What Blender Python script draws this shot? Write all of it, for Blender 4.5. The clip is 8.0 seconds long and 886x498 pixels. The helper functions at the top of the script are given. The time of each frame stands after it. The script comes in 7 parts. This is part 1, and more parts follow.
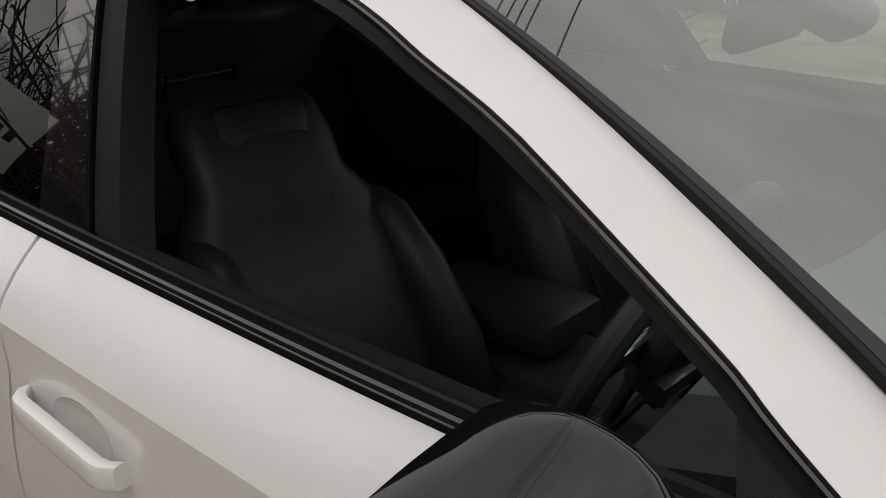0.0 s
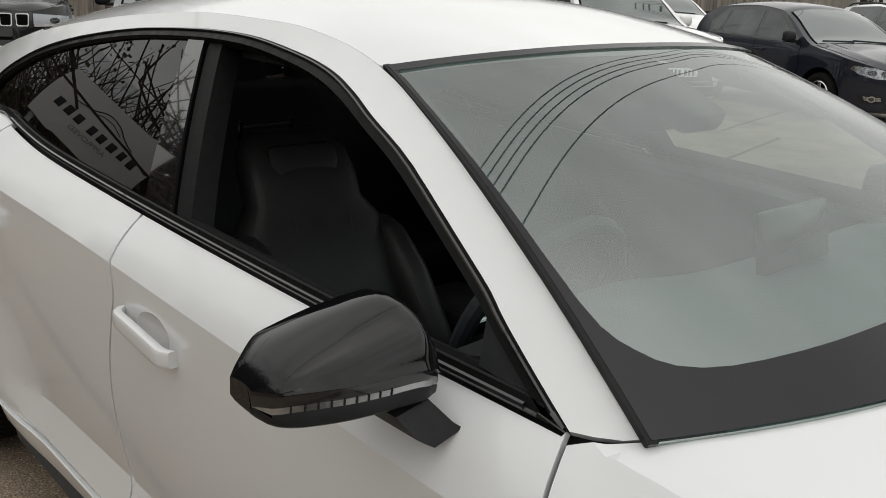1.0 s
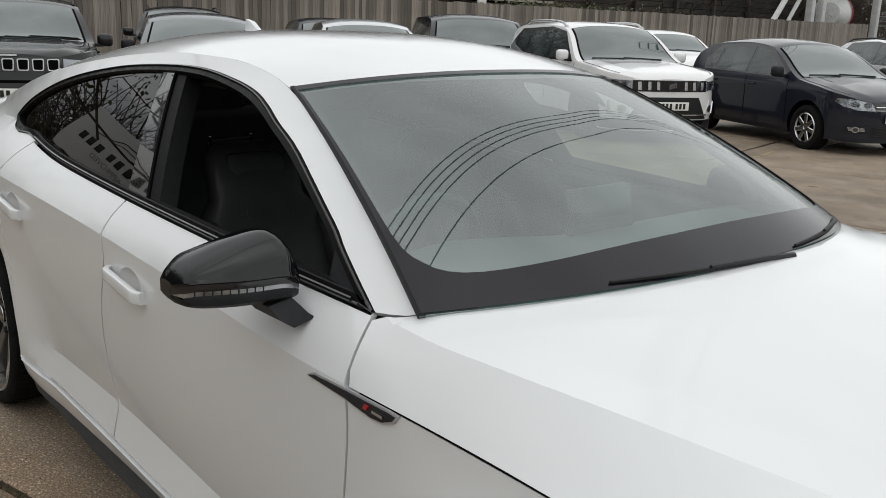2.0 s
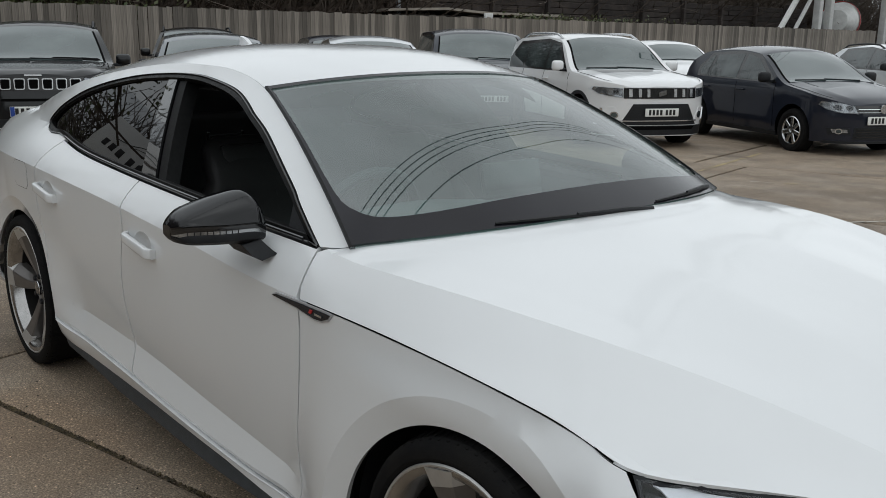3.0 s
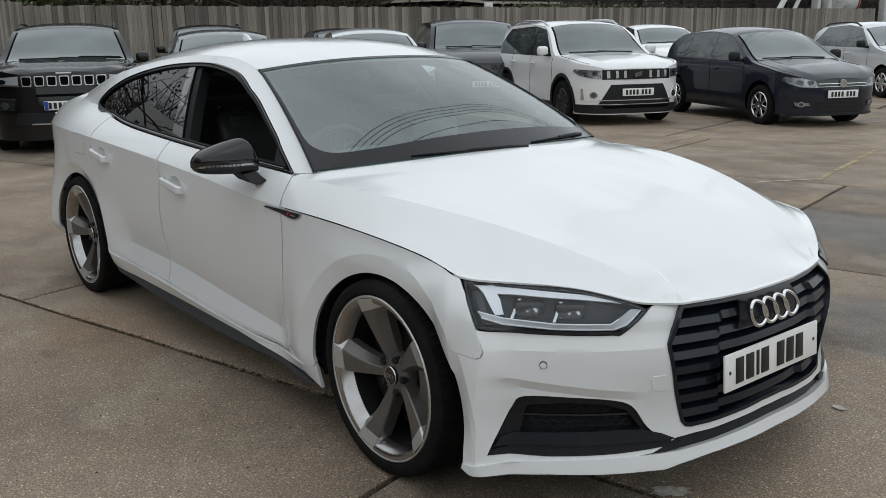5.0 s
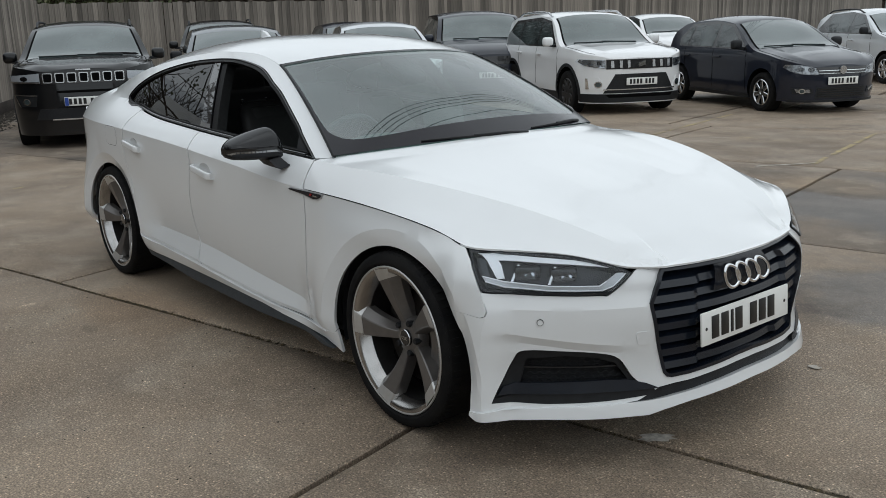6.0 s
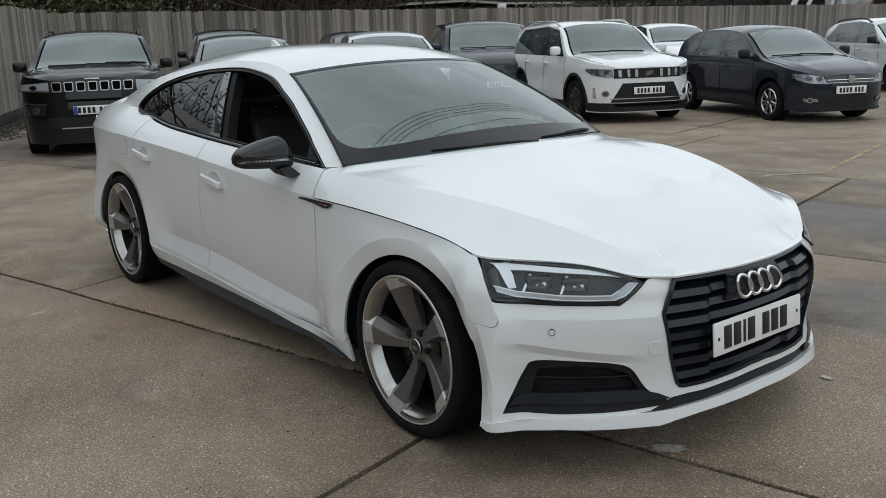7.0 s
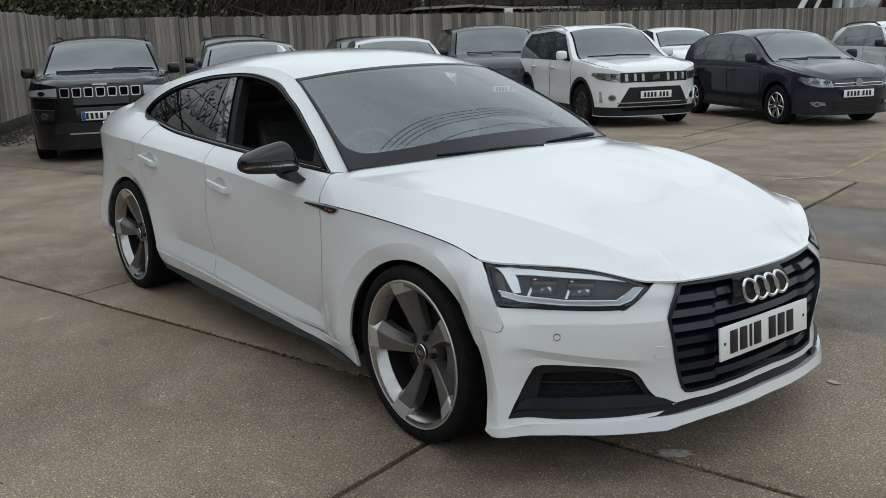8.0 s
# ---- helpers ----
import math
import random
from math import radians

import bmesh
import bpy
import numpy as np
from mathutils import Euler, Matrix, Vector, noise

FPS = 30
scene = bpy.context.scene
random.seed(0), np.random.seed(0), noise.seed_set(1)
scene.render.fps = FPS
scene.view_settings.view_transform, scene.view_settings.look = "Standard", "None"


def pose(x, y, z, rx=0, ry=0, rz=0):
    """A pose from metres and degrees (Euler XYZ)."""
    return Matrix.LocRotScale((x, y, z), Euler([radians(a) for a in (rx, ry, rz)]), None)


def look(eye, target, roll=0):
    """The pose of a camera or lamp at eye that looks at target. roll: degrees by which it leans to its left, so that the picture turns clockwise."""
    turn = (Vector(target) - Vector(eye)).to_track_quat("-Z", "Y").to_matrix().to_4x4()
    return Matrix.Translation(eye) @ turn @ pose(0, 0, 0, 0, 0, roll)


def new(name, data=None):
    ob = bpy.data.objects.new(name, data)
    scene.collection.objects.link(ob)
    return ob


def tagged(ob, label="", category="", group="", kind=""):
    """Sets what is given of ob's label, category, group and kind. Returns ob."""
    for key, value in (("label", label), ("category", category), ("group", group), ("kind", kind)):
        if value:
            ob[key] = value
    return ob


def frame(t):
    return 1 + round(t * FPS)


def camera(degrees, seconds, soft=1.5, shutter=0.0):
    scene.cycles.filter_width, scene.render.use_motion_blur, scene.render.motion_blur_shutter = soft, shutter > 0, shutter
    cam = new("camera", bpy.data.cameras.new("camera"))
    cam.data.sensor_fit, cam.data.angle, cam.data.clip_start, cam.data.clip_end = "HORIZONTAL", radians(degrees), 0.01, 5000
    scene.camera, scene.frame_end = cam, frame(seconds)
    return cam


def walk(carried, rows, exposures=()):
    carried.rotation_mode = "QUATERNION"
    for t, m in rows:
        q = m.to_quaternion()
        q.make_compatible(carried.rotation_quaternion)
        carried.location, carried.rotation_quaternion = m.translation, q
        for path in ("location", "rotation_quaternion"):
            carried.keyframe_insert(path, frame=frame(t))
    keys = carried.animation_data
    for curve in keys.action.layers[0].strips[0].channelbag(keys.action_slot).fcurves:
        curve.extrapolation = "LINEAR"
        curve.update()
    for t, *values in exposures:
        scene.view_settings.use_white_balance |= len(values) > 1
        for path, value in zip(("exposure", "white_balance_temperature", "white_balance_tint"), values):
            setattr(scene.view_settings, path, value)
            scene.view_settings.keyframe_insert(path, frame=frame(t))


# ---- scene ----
cam = camera(51.8, 8.0, soft=0.75)
PATH = [
    (0, (-0.628, -1.286, 1.315), (-1.844, 0.132, 0.601), -0.6),
    (0.5, (-0.375, -1.406, 1.357), (-1.696, -0.039, 0.735), 3.0),
    (1, (-0.076, -1.54, 1.392), (-1.472, -0.224, 0.826), 3.0),
    (1.5, (0.268, -1.624, 1.388), (-1.17, -0.331, 0.88), 2.8),
    (1.7, (0.399, -1.654, 1.397), (-1.045, -0.362, 0.901), 2.7),
    (2.8, (1.058, -1.911, 1.427), (-0.427, -0.652, 0.97), 0.6),
    (3, (1.182, -1.943, 1.407), (-0.306, -0.686, 0.952), 0.9),
    (3.5, (1.445, -2.052, 1.417), (-0.045, -0.799, 0.962), 0.1),
    (4, (1.713, -2.218, 1.418), (0.219, -0.969, 0.961), -0.6),
    (4.5, (1.991, -2.319, 1.416), (0.489, -1.082, 0.952), -0.5),
    (6, (2.52, -2.663, 1.444), (1.003, -1.456, 0.951), -1.5),
    (6.5, (2.513, -2.669, 1.444), (0.99, -1.465, 0.963), -1.6),
    (7, (2.504, -2.671, 1.444), (0.975, -1.471, 0.97), -1.5),
    (7.5, (2.504, -2.667, 1.443), (0.969, -1.474, 0.974), -1.6),
    (8, (2.508, -2.665, 1.445), (0.968, -1.476, 0.981), -1.7),
]
walk(cam, [(t, look(eye, target, roll)) for t, eye, target, roll in PATH], [(0.0, 0.1, 6900, 10), (1.1, 0.14, 6600, 8), (1.6, 0.19, 6500, 8), (3.0, -0.1, 6100, 6), (4.5, 0.04, 6050, 6), (8.0, 0.0, 5900, 4)])

# ---------- world, sun and exposure ----------
world = bpy.data.worlds.new("overcast_sky")
scene.world = world
world.use_nodes = True
wn, wl = world.node_tree.nodes, world.node_tree.links
wn.clear()
sky = wn.new("ShaderNodeTexSky")
sky.sky_type, sky.sun_disc = "NISHITA", False
sky.sun_elevation, sky.sun_rotation = radians(76), radians(72)
sky.air_density, sky.dust_density, sky.ozone_density = 1.0, 4.0, 1.0
grey = wn.new("ShaderNodeHueSaturation")
grey.inputs["Saturation"].default_value = 0.22
wl.new(sky.outputs[0], grey.inputs["Color"])
wco = wn.new("ShaderNodeTexCoord")
wmap = wn.new("ShaderNodeMapping")
wmap.inputs["Scale"].default_value = (1.0, 1.0, 2.0)
wmap.inputs["Location"].default_value = (0.35, 0.6, 0.2)
wl.new(wco.outputs["Generated"], wmap.inputs[0])
cloud = wn.new("ShaderNodeTexNoise")
cloud.inputs["Scale"].default_value, cloud.inputs["Detail"].default_value = 2.3, 6.0
wl.new(wmap.outputs[0], cloud.inputs["Vector"])
cramp = wn.new("ShaderNodeMapRange")
cramp.inputs[1].default_value, cramp.inputs[2].default_value = 0.32, 0.68
cramp.inputs[3].default_value, cramp.inputs[4].default_value = 2.55, 3.8
wl.new(cloud.outputs[0], cramp.inputs[0])
cmul = wn.new("ShaderNodeVectorMath")
cmul.operation = "SCALE"
soft_sky = wn.new("ShaderNodeGamma")
soft_sky.inputs[1].default_value = 0.3
wl.new(grey.outputs[0], soft_sky.inputs[0])
wl.new(soft_sky.outputs[0], cmul.inputs[0])
wl.new(cramp.outputs[0], cmul.inputs["Scale"])
wbg = wn.new("ShaderNodeBackground")
wbg.inputs["Strength"].default_value = 0.15
wl.new(cmul.outputs[0], wbg.inputs["Color"])
wout = wn.new("ShaderNodeOutputWorld")
wl.new(wbg.outputs[0], wout.inputs["Surface"])
sun_data = bpy.data.lights.new("sun", "SUN")
sun_data.energy, sun_data.angle, sun_data.color = 0.85, radians(172), (1.0, 0.96, 0.9)
sun = new("sun", sun_data)
sun.matrix_world = look((2.2, 0.7, 9.5), (0, 0, 0))

# ---------- materials ----------


def material(name, color, rough=0.5, metal=0.0, coat=0.0, spec=0.5, vary=0.12, grain=0.0, scale=8.0, bump=0.0, bump_scale=60.0, color2=None, per_object=0.0, rough_vary=0.0, coat_rough=0.02):
    """A procedural surface: a base colour broken up at two scales, gloss and fine relief."""
    m = bpy.data.materials.new(name)
    m.use_nodes = True
    n, l = m.node_tree.nodes, m.node_tree.links
    b = n["Principled BSDF"]
    b.inputs["Roughness"].default_value, b.inputs["Metallic"].default_value = rough, metal
    b.inputs["Coat Weight"].default_value, b.inputs["Coat Roughness"].default_value = coat, coat_rough
    b.inputs["Specular IOR Level"].default_value = spec
    co = n.new("ShaderNodeTexCoord")
    big = n.new("ShaderNodeTexNoise")
    big.inputs["Scale"].default_value, big.inputs["Detail"].default_value = scale, 5.0
    l.new(co.outputs["Object"], big.inputs["Vector"])
    fine = n.new("ShaderNodeTexNoise")
    fine.inputs["Scale"].default_value, fine.inputs["Detail"].default_value = bump_scale, 4.0
    l.new(co.outputs["Object"], fine.inputs["Vector"])
    c2 = color2 or tuple(c * (1 - vary) for c in color)
    mix = n.new("ShaderNodeMix")
    mix.data_type = "RGBA"
    ramp = n.new("ShaderNodeMapRange")
    ramp.inputs[1].default_value, ramp.inputs[2].default_value = 0.35, 0.65
    l.new(big.outputs[0], ramp.inputs[0])
    l.new(ramp.outputs[0], mix.inputs[0])
    mix.inputs[6].default_value, mix.inputs[7].default_value = (*color, 1), (*c2, 1)
    last = mix.outputs[2]
    if grain:
        g = n.new("ShaderNodeMix")
        g.data_type, g.blend_type = "RGBA", "MULTIPLY"
        gr = n.new("ShaderNodeMapRange")
        gr.inputs[1].default_value, gr.inputs[2].default_value = 0.3, 0.7
        gr.inputs[3].default_value, gr.inputs[4].default_value = 1 - grain, 1 + grain * 0.5
        l.new(fine.outputs[0], gr.inputs[0])
        g.inputs[0].default_value = 1.0
        l.new(last, g.inputs[6])
        l.new(gr.outputs[0], g.inputs[7])
        last = g.outputs[2]
    if per_object:
        oi = n.new("ShaderNodeObjectInfo")
        orr = n.new("ShaderNodeMapRange")
        orr.inputs[3].default_value, orr.inputs[4].default_value = 1 - per_object, 1 + per_object
        l.new(oi.outputs["Random"], orr.inputs[0])
        g = n.new("ShaderNodeMix")
        g.data_type, g.blend_type = "RGBA", "MULTIPLY"
        g.inputs[0].default_value = 1.0
        l.new(last, g.inputs[6])
        l.new(orr.outputs[0], g.inputs[7])
        last = g.outputs[2]
    l.new(last, b.inputs["Base Color"])
    if rough_vary:
        rr = n.new("ShaderNodeMapRange")
        rr.inputs[1].default_value, rr.inputs[2].default_value = 0.3, 0.7
        rr.inputs[3].default_value, rr.inputs[4].default_value = max(0.02, rough - rough_vary), rough + rough_vary
        l.new(big.outputs[0], rr.inputs[0])
        l.new(rr.outputs[0], b.inputs["Roughness"])
    if bump:
        bp = n.new("ShaderNodeBump")
        bp.inputs["Strength"].default_value, bp.inputs["Distance"].default_value = bump, 0.004
        l.new(fine.outputs[0], bp.inputs["Height"])
        l.new(bp.outputs[0], b.inputs["Normal"])
    return m


def glass_material(name, tint, base=0.08, haze=0.0):
    """Clear or tinted pane: see-through, with a mirror that grows towards grazing, and a painted veil of sky haze."""
    m = bpy.data.materials.new(name)
    m.use_nodes = True
    n, l = m.node_tree.nodes, m.node_tree.links
    n.remove(n["Principled BSDF"])
    clear = n.new("ShaderNodeBsdfTransparent")
    clear.inputs[0].default_value = (*tint, 1)
    last = clear.outputs[0]
    if haze:
        # diffuse teal film: the sky's reflected veil painted onto the pane
        film = n.new("ShaderNodeBsdfDiffuse")
        film.inputs[0].default_value = (0.47, 0.66, 0.64, 1)
        co = n.new("ShaderNodeTexCoord")
        smear = n.new("ShaderNodeTexNoise")
        smear.inputs["Scale"].default_value, smear.inputs["Detail"].default_value = 3.0, 5.0
        l.new(co.outputs["Object"], smear.inputs["Vector"])
        amount = n.new("ShaderNodeMapRange")
        amount.inputs[1].default_value, amount.inputs[2].default_value = 0.3, 0.7
        amount.inputs[3].default_value, amount.inputs[4].default_value = haze * 0.75, haze * 1.25
        l.new(smear.outputs[0], amount.inputs[0])
        veil = n.new("ShaderNodeMixShader")
        l.new(amount.outputs[0], veil.inputs[0])
        l.new(last, veil.inputs[1])
        l.new(film.outputs[0], veil.inputs[2])
        last = veil.outputs[0]
    gloss = n.new("ShaderNodeBsdfGlossy")
    gloss.inputs["Roughness"].default_value = 0.0
    edge = n.new("ShaderNodeLayerWeight")
    edge.inputs["Blend"].default_value = 0.5
    power = n.new("ShaderNodeMath")
    power.operation, power.inputs[1].default_value = "POWER", 5.0
    l.new(edge.outputs["Facing"], power.inputs[0])
    grow = n.new("ShaderNodeMapRange")
    grow.inputs[3].default_value, grow.inputs[4].default_value = base, 1.0
    l.new(power.outputs[0], grow.inputs[0])
    mix = n.new("ShaderNodeMixShader")
    l.new(grow.outputs[0], mix.inputs[0])
    l.new(last, mix.inputs[1])
    l.new(gloss.outputs[0], mix.inputs[2])
    l.new(mix.outputs[0], n["Material Output"].inputs["Surface"])
    return m


PAINT = material("white_paint", (0.71, 0.72, 0.725), 0.32, coat=1.0, vary=0.015, scale=3, bump_scale=40, coat_rough=0.06)
PAINT_BLACK = material("gloss_black_paint", (0.006, 0.006, 0.007), 0.3, coat=0.85, spec=0.0, vary=0.2, scale=3)
PILLAR_GLOSS = material("gloss_black_pillar", (0.005, 0.005, 0.006), 0.04, coat=1.0, spec=0.6, vary=0.1, scale=3, coat_rough=0.01)
GLOSS_TRIM = material("gloss_black_trim", (0.010, 0.010, 0.011), 0.18, coat=0.5, vary=0.25, scale=30, rough_vary=0.05)
DARK_GREY_TRIM = material("dark_grey_plastic", (0.036, 0.042, 0.048), 0.45, vary=0.25, scale=30, bump=0.15, bump_scale=700)
SEAL_GLOSS = material("black_window_trim", (0.009, 0.009, 0.009), 0.34, vary=0.3, scale=40, rough_vary=.12, spec=.07)
LIGHT_FILL = material("grey_light_guide", (0.48, 0.49, 0.51), 0.3, metal=0.25, vary=0.06, scale=40)
LIGHT_GUIDE = material("frosted_light_guide", (0.82, 0.83, 0.85), 0.3, metal=0.12, vary=0.04, scale=40)
BLACK_PLASTIC = material("black_plastic", (0.012, 0.013, 0.015), 0.5, spec=0.3, vary=0.3, scale=40, bump=0.25, bump_scale=900)
GRILLE_BLACK = material("satin_black_grille", (0.006, 0.009, 0.016), 0.26, spec=0.5, vary=0.3, scale=25)
RUBBER = material("tyre_rubber", (0.0075, 0.0075, 0.008), 0.8, spec=0.1, vary=0.35, scale=18, bump=0.3, bump_scale=250, color2=(0.012, 0.0115, 0.011))
SEAL = material("rubber_seal", (0.012, 0.012, 0.0125), 0.55, spec=0.2, vary=0.3, scale=60, bump=0.08, bump_scale=900)
# near-black for gaps and openings: their deep shade is put into the colour
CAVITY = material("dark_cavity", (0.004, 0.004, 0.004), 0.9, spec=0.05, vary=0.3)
CHROME = material("chrome", (0.75, 0.76, 0.77), 0.09, metal=1.0, vary=0.06, scale=20)
SILVER = material("silver_trim", (0.62, 0.63, 0.64), 0.25, metal=1.0, vary=0.08, scale=30)
VENT_EDGE = material("satin_silver_edge", (0.50, 0.505, 0.52), 0.3, metal=0.35, vary=0.08, scale=40)
RIM_GREY = material("titanium_grey_alloy", (0.135, 0.125, 0.118), 0.36, metal=0.5, coat=0.3, vary=0.12, scale=25)
RIM_DARK = material("dark_rim_barrel", (0.05, 0.048, 0.047), 0.45, metal=0.7, vary=0.2, scale=20)
RIM_BARREL = material("bright_alloy_barrel", (0.42, 0.41, 0.40), 0.24, metal=1.0, vary=0.15, scale=20)
RIM_POLISHED = material("turned_alloy", (0.56, 0.555, 0.54), 0.42, metal=0.7, vary=0.08, scale=60)
BRAKE = material("brake_disc_steel", (0.055, 0.052, 0.05), 0.38, metal=1.0, vary=0.3, scale=30)
PLATE_WHITE = material("plate_white", (0.78, 0.78, 0.75), 0.4, vary=0.05, scale=20)
PLATE_BLACK = material("plate_black", (0.01, 0.01, 0.01), 0.4, vary=0.2)
PLATE_BLUE = material("plate_blue", (0.02, 0.06, 0.3), 0.4, vary=0.2)
RED = material("red_plastic", (0.45, 0.02, 0.02), 0.4, vary=0.2)
PRINT = material("black_ceramic_print", (0.011, 0.010, 0.014), 0.15, spec=0.3, vary=0.2, scale=5)
SCREEN_GLASS = glass_material("windscreen_glass", (0.60, 0.71, 0.68), 0.18, haze=0.088)
TINT_GLASS = glass_material("privacy_glass", (0.05, 0.05, 0.05), 0.08)
CLEAR_GLASS = glass_material("clear_glass", (0.80, 0.83, 0.82), 0.07)
LENS = glass_material("lamp_lens", (0.92, 0.94, 0.96), 0.045)
# paler and greener than the real plastic: the screen's sky veil in its colour
DASH = material("veiled_dashboard_plastic", (0.098, 0.130, 0.128), 0.6, vary=0.2, scale=12)
LAMP_METAL = material("lamp_reflector", (0.46, 0.47, 0.48), 0.25, metal=0.8, vary=0.3, scale=18, color2=(0.16, 0.165, 0.17))
LAMP_BACK = material("lamp_housing", (0.030, 0.033, 0.040), 0.5, vary=0.4, scale=9)
LEATHER = material("black_leather", (0.025, 0.024, 0.024), 0.42, spec=0.35, vary=0.25, scale=14, bump=0.15, bump_scale=200)
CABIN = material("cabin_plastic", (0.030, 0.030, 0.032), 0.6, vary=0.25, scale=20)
LINER = material("headliner_cloth", (0.045, 0.044, 0.042), 0.9, vary=0.2, scale=20, bump=0.2, bump_scale=400)
CARPET = material("cabin_carpet", (0.02, 0.02, 0.02), 0.95, vary=0.3, scale=30, bump=0.5, bump_scale=300)

# ---------- mesh tools ----------


def rounded(v):
    return tuple(round(c, 6) for c in v)


def mesh_object(name, verts, faces, mat, parent=None, label="", angle=32):
    me = bpy.data.meshes.new(name)
    me.from_pydata([tuple(v) for v in verts], [], [tuple(f) for f in faces])
    me.materials.append(mat)
    me.shade_smooth()
    me.set_sharp_from_angle(angle=radians(angle))
    me.update()
    ob = new(name, me)
    ob.parent = parent
    return tagged(ob, label)


def part(name, bm, mat, parent, label="", angle=32):
    me = bpy.data.meshes.new(name)
    bm.to_mesh(me)
    bm.free()
    me.materials.append(mat)
    me.shade_smooth()
    me.set_sharp_from_angle(angle=radians(angle))
    ob = new(name, me)
    ob.parent = parent
    return tagged(ob, label)


def thing(name, m, label, category, group="", kind=""):
    ob = new(name)
    ob.matrix_world = m
    return tagged(ob, label, category, group, kind)


def box(sx, sy, sz, bevel=0.0, m=None, segments=2, bm=None):
    bm = bm or bmesh.new()
    made = bmesh.ops.create_cube(bm, size=1.0, matrix=(m or Matrix()) @ Matrix.Diagonal((sx, sy, sz, 1)))
    if bevel:
        edges = {e for v in made["verts"] for e in v.link_edges}
        bmesh.ops.bevel(bm, geom=list(edges), offset=bevel, segments=segments, affect="EDGES", profile=0.5)
    return bm


def at(x, y, z, rx=0, ry=0, rz=0):
    return pose(x, y, z, rx, ry, rz)


def lathe(profile, segs=48, bm=None, m=None, arc=2 * math.pi, start=0.0):
    """Turns (radius, y) about the y axis."""
    bm = bm or bmesh.new()
    full = abs(arc - 2 * math.pi) < 1e-6
    n = segs if full else segs + 1
    rings = []
    for i in range(n):
        a = start + arc * i / segs
        ring = []
        for r, y in profile:
            p = Vector((r * math.cos(a), y, r * math.sin(a)))
            ring.append(bm.verts.new(m @ p if m else p))
        rings.append(ring)
    for i in range(segs):
        p, q = rings[i], rings[(i + 1) % n]
        for j in range(len(profile) - 1):
            bm.faces.new((p[j], q[j], q[j + 1], p[j + 1]))
    return bm


def tube(points, radius, sides=8, bm=None, closed=False):
    """A round bar along points; radius is a number or one for each point."""
    bm = bm or bmesh.new()
    pts = [Vector(p) for p in points]
    n = len(pts)
    rings, side = [], None
    for i, p in enumerate(pts):
        d = (pts[(i + 1) % n] - pts[i - 1]) if closed else pts[min(i + 1, n - 1)] - pts[max(i - 1, 0)]
        d.normalize()
        side = (side - d * side.dot(d)) if side else d.orthogonal()
        side.normalize()
        up = d.cross(side)
        r = radius[i] if isinstance(radius, (list, tuple)) else radius
        rings.append([bm.verts.new(p + (side * math.cos(a) + up * math.sin(a)) * r) for a in [2 * math.pi * k / sides for k in range(sides)]])
    for i in range(n if closed else n - 1):
        p, q = rings[i], rings[(i + 1) % n]
        for k in range(sides):
            bm.faces.new((p[k], p[(k + 1) % sides], q[(k + 1) % sides], q[k]))
    if not closed:
        bm.faces.new(rings[0][::-1])
        bm.faces.new(rings[-1])
    return bm


def loft(sections, bm=None, caps=True, closed=True):
    bm = bm or bmesh.new()
    rings = [[bm.verts.new(p) for p in s] for s in sections]
    n = len(rings[0])
    for p, q in zip(rings, rings[1:]):
        for k in range(n if closed else n - 1):
            bm.faces.new((p[k], p[(k + 1) % n], q[(k + 1) % n], q[k]))
    if caps and closed:
        bm.faces.new(rings[0][::-1])
        bm.faces.new(rings[-1])
    bmesh.ops.recalc_face_normals(bm, faces=bm.faces)
    return bm


def spline(points, per=8, closed=False):
    """Catmull-Rom points through the given ones."""
    pts = [tuple(p) for p in points]
    n, out = len(pts), []
    for i in range(n if closed else n - 1):
        p1, p2 = pts[i], pts[(i + 1) % n]
        p0 = pts[i - 1] if closed or i else p1
        p3 = pts[(i + 2) % n] if closed or i + 2 < n else p2
        for k in range(per):
            t = k / per
            out.append(tuple(0.5 * (2 * b + (c - a) * t + (2 * a - 5 * b + 4 * c - d) * t * t + (3 * b - a - 3 * c + d) * t ** 3)
                             for a, b, c, d in zip(p0, p1, p2, p3)))
    if not closed:
        out.append(pts[-1])
    return out


def resample(poly, step, closed=True):
    out = []
    n = len(poly)
    for i in range(n if closed else n - 1):
        a, b = poly[i], poly[(i + 1) % n]
        k = max(1, int(math.hypot(b[0] - a[0], b[1] - a[1]) / step + 0.5))
        out += [(a[0] + (b[0] - a[0]) * j / k, a[1] + (b[1] - a[1]) * j / k) for j in range(k)]
    if not closed:
        out.append(poly[-1])
    return [p for i, p in enumerate(out) if i == 0 or math.hypot(p[0] - out[i - 1][0], p[1] - out[i - 1][1]) > 1e-4]


def inside(poly, pts):
    p = np.asarray(poly)
    q = np.roll(p, -1, axis=0)
    x, y = pts[:, :1], pts[:, 1:]
    cross = ((p[:, 1] > y) != (q[:, 1] > y)) & (x < (q[:, 0] - p[:, 0]) * (y - p[:, 1]) / (q[:, 1] - p[:, 1] + 1e-12) + p[:, 0])
    return cross.sum(axis=1) % 2 == 1


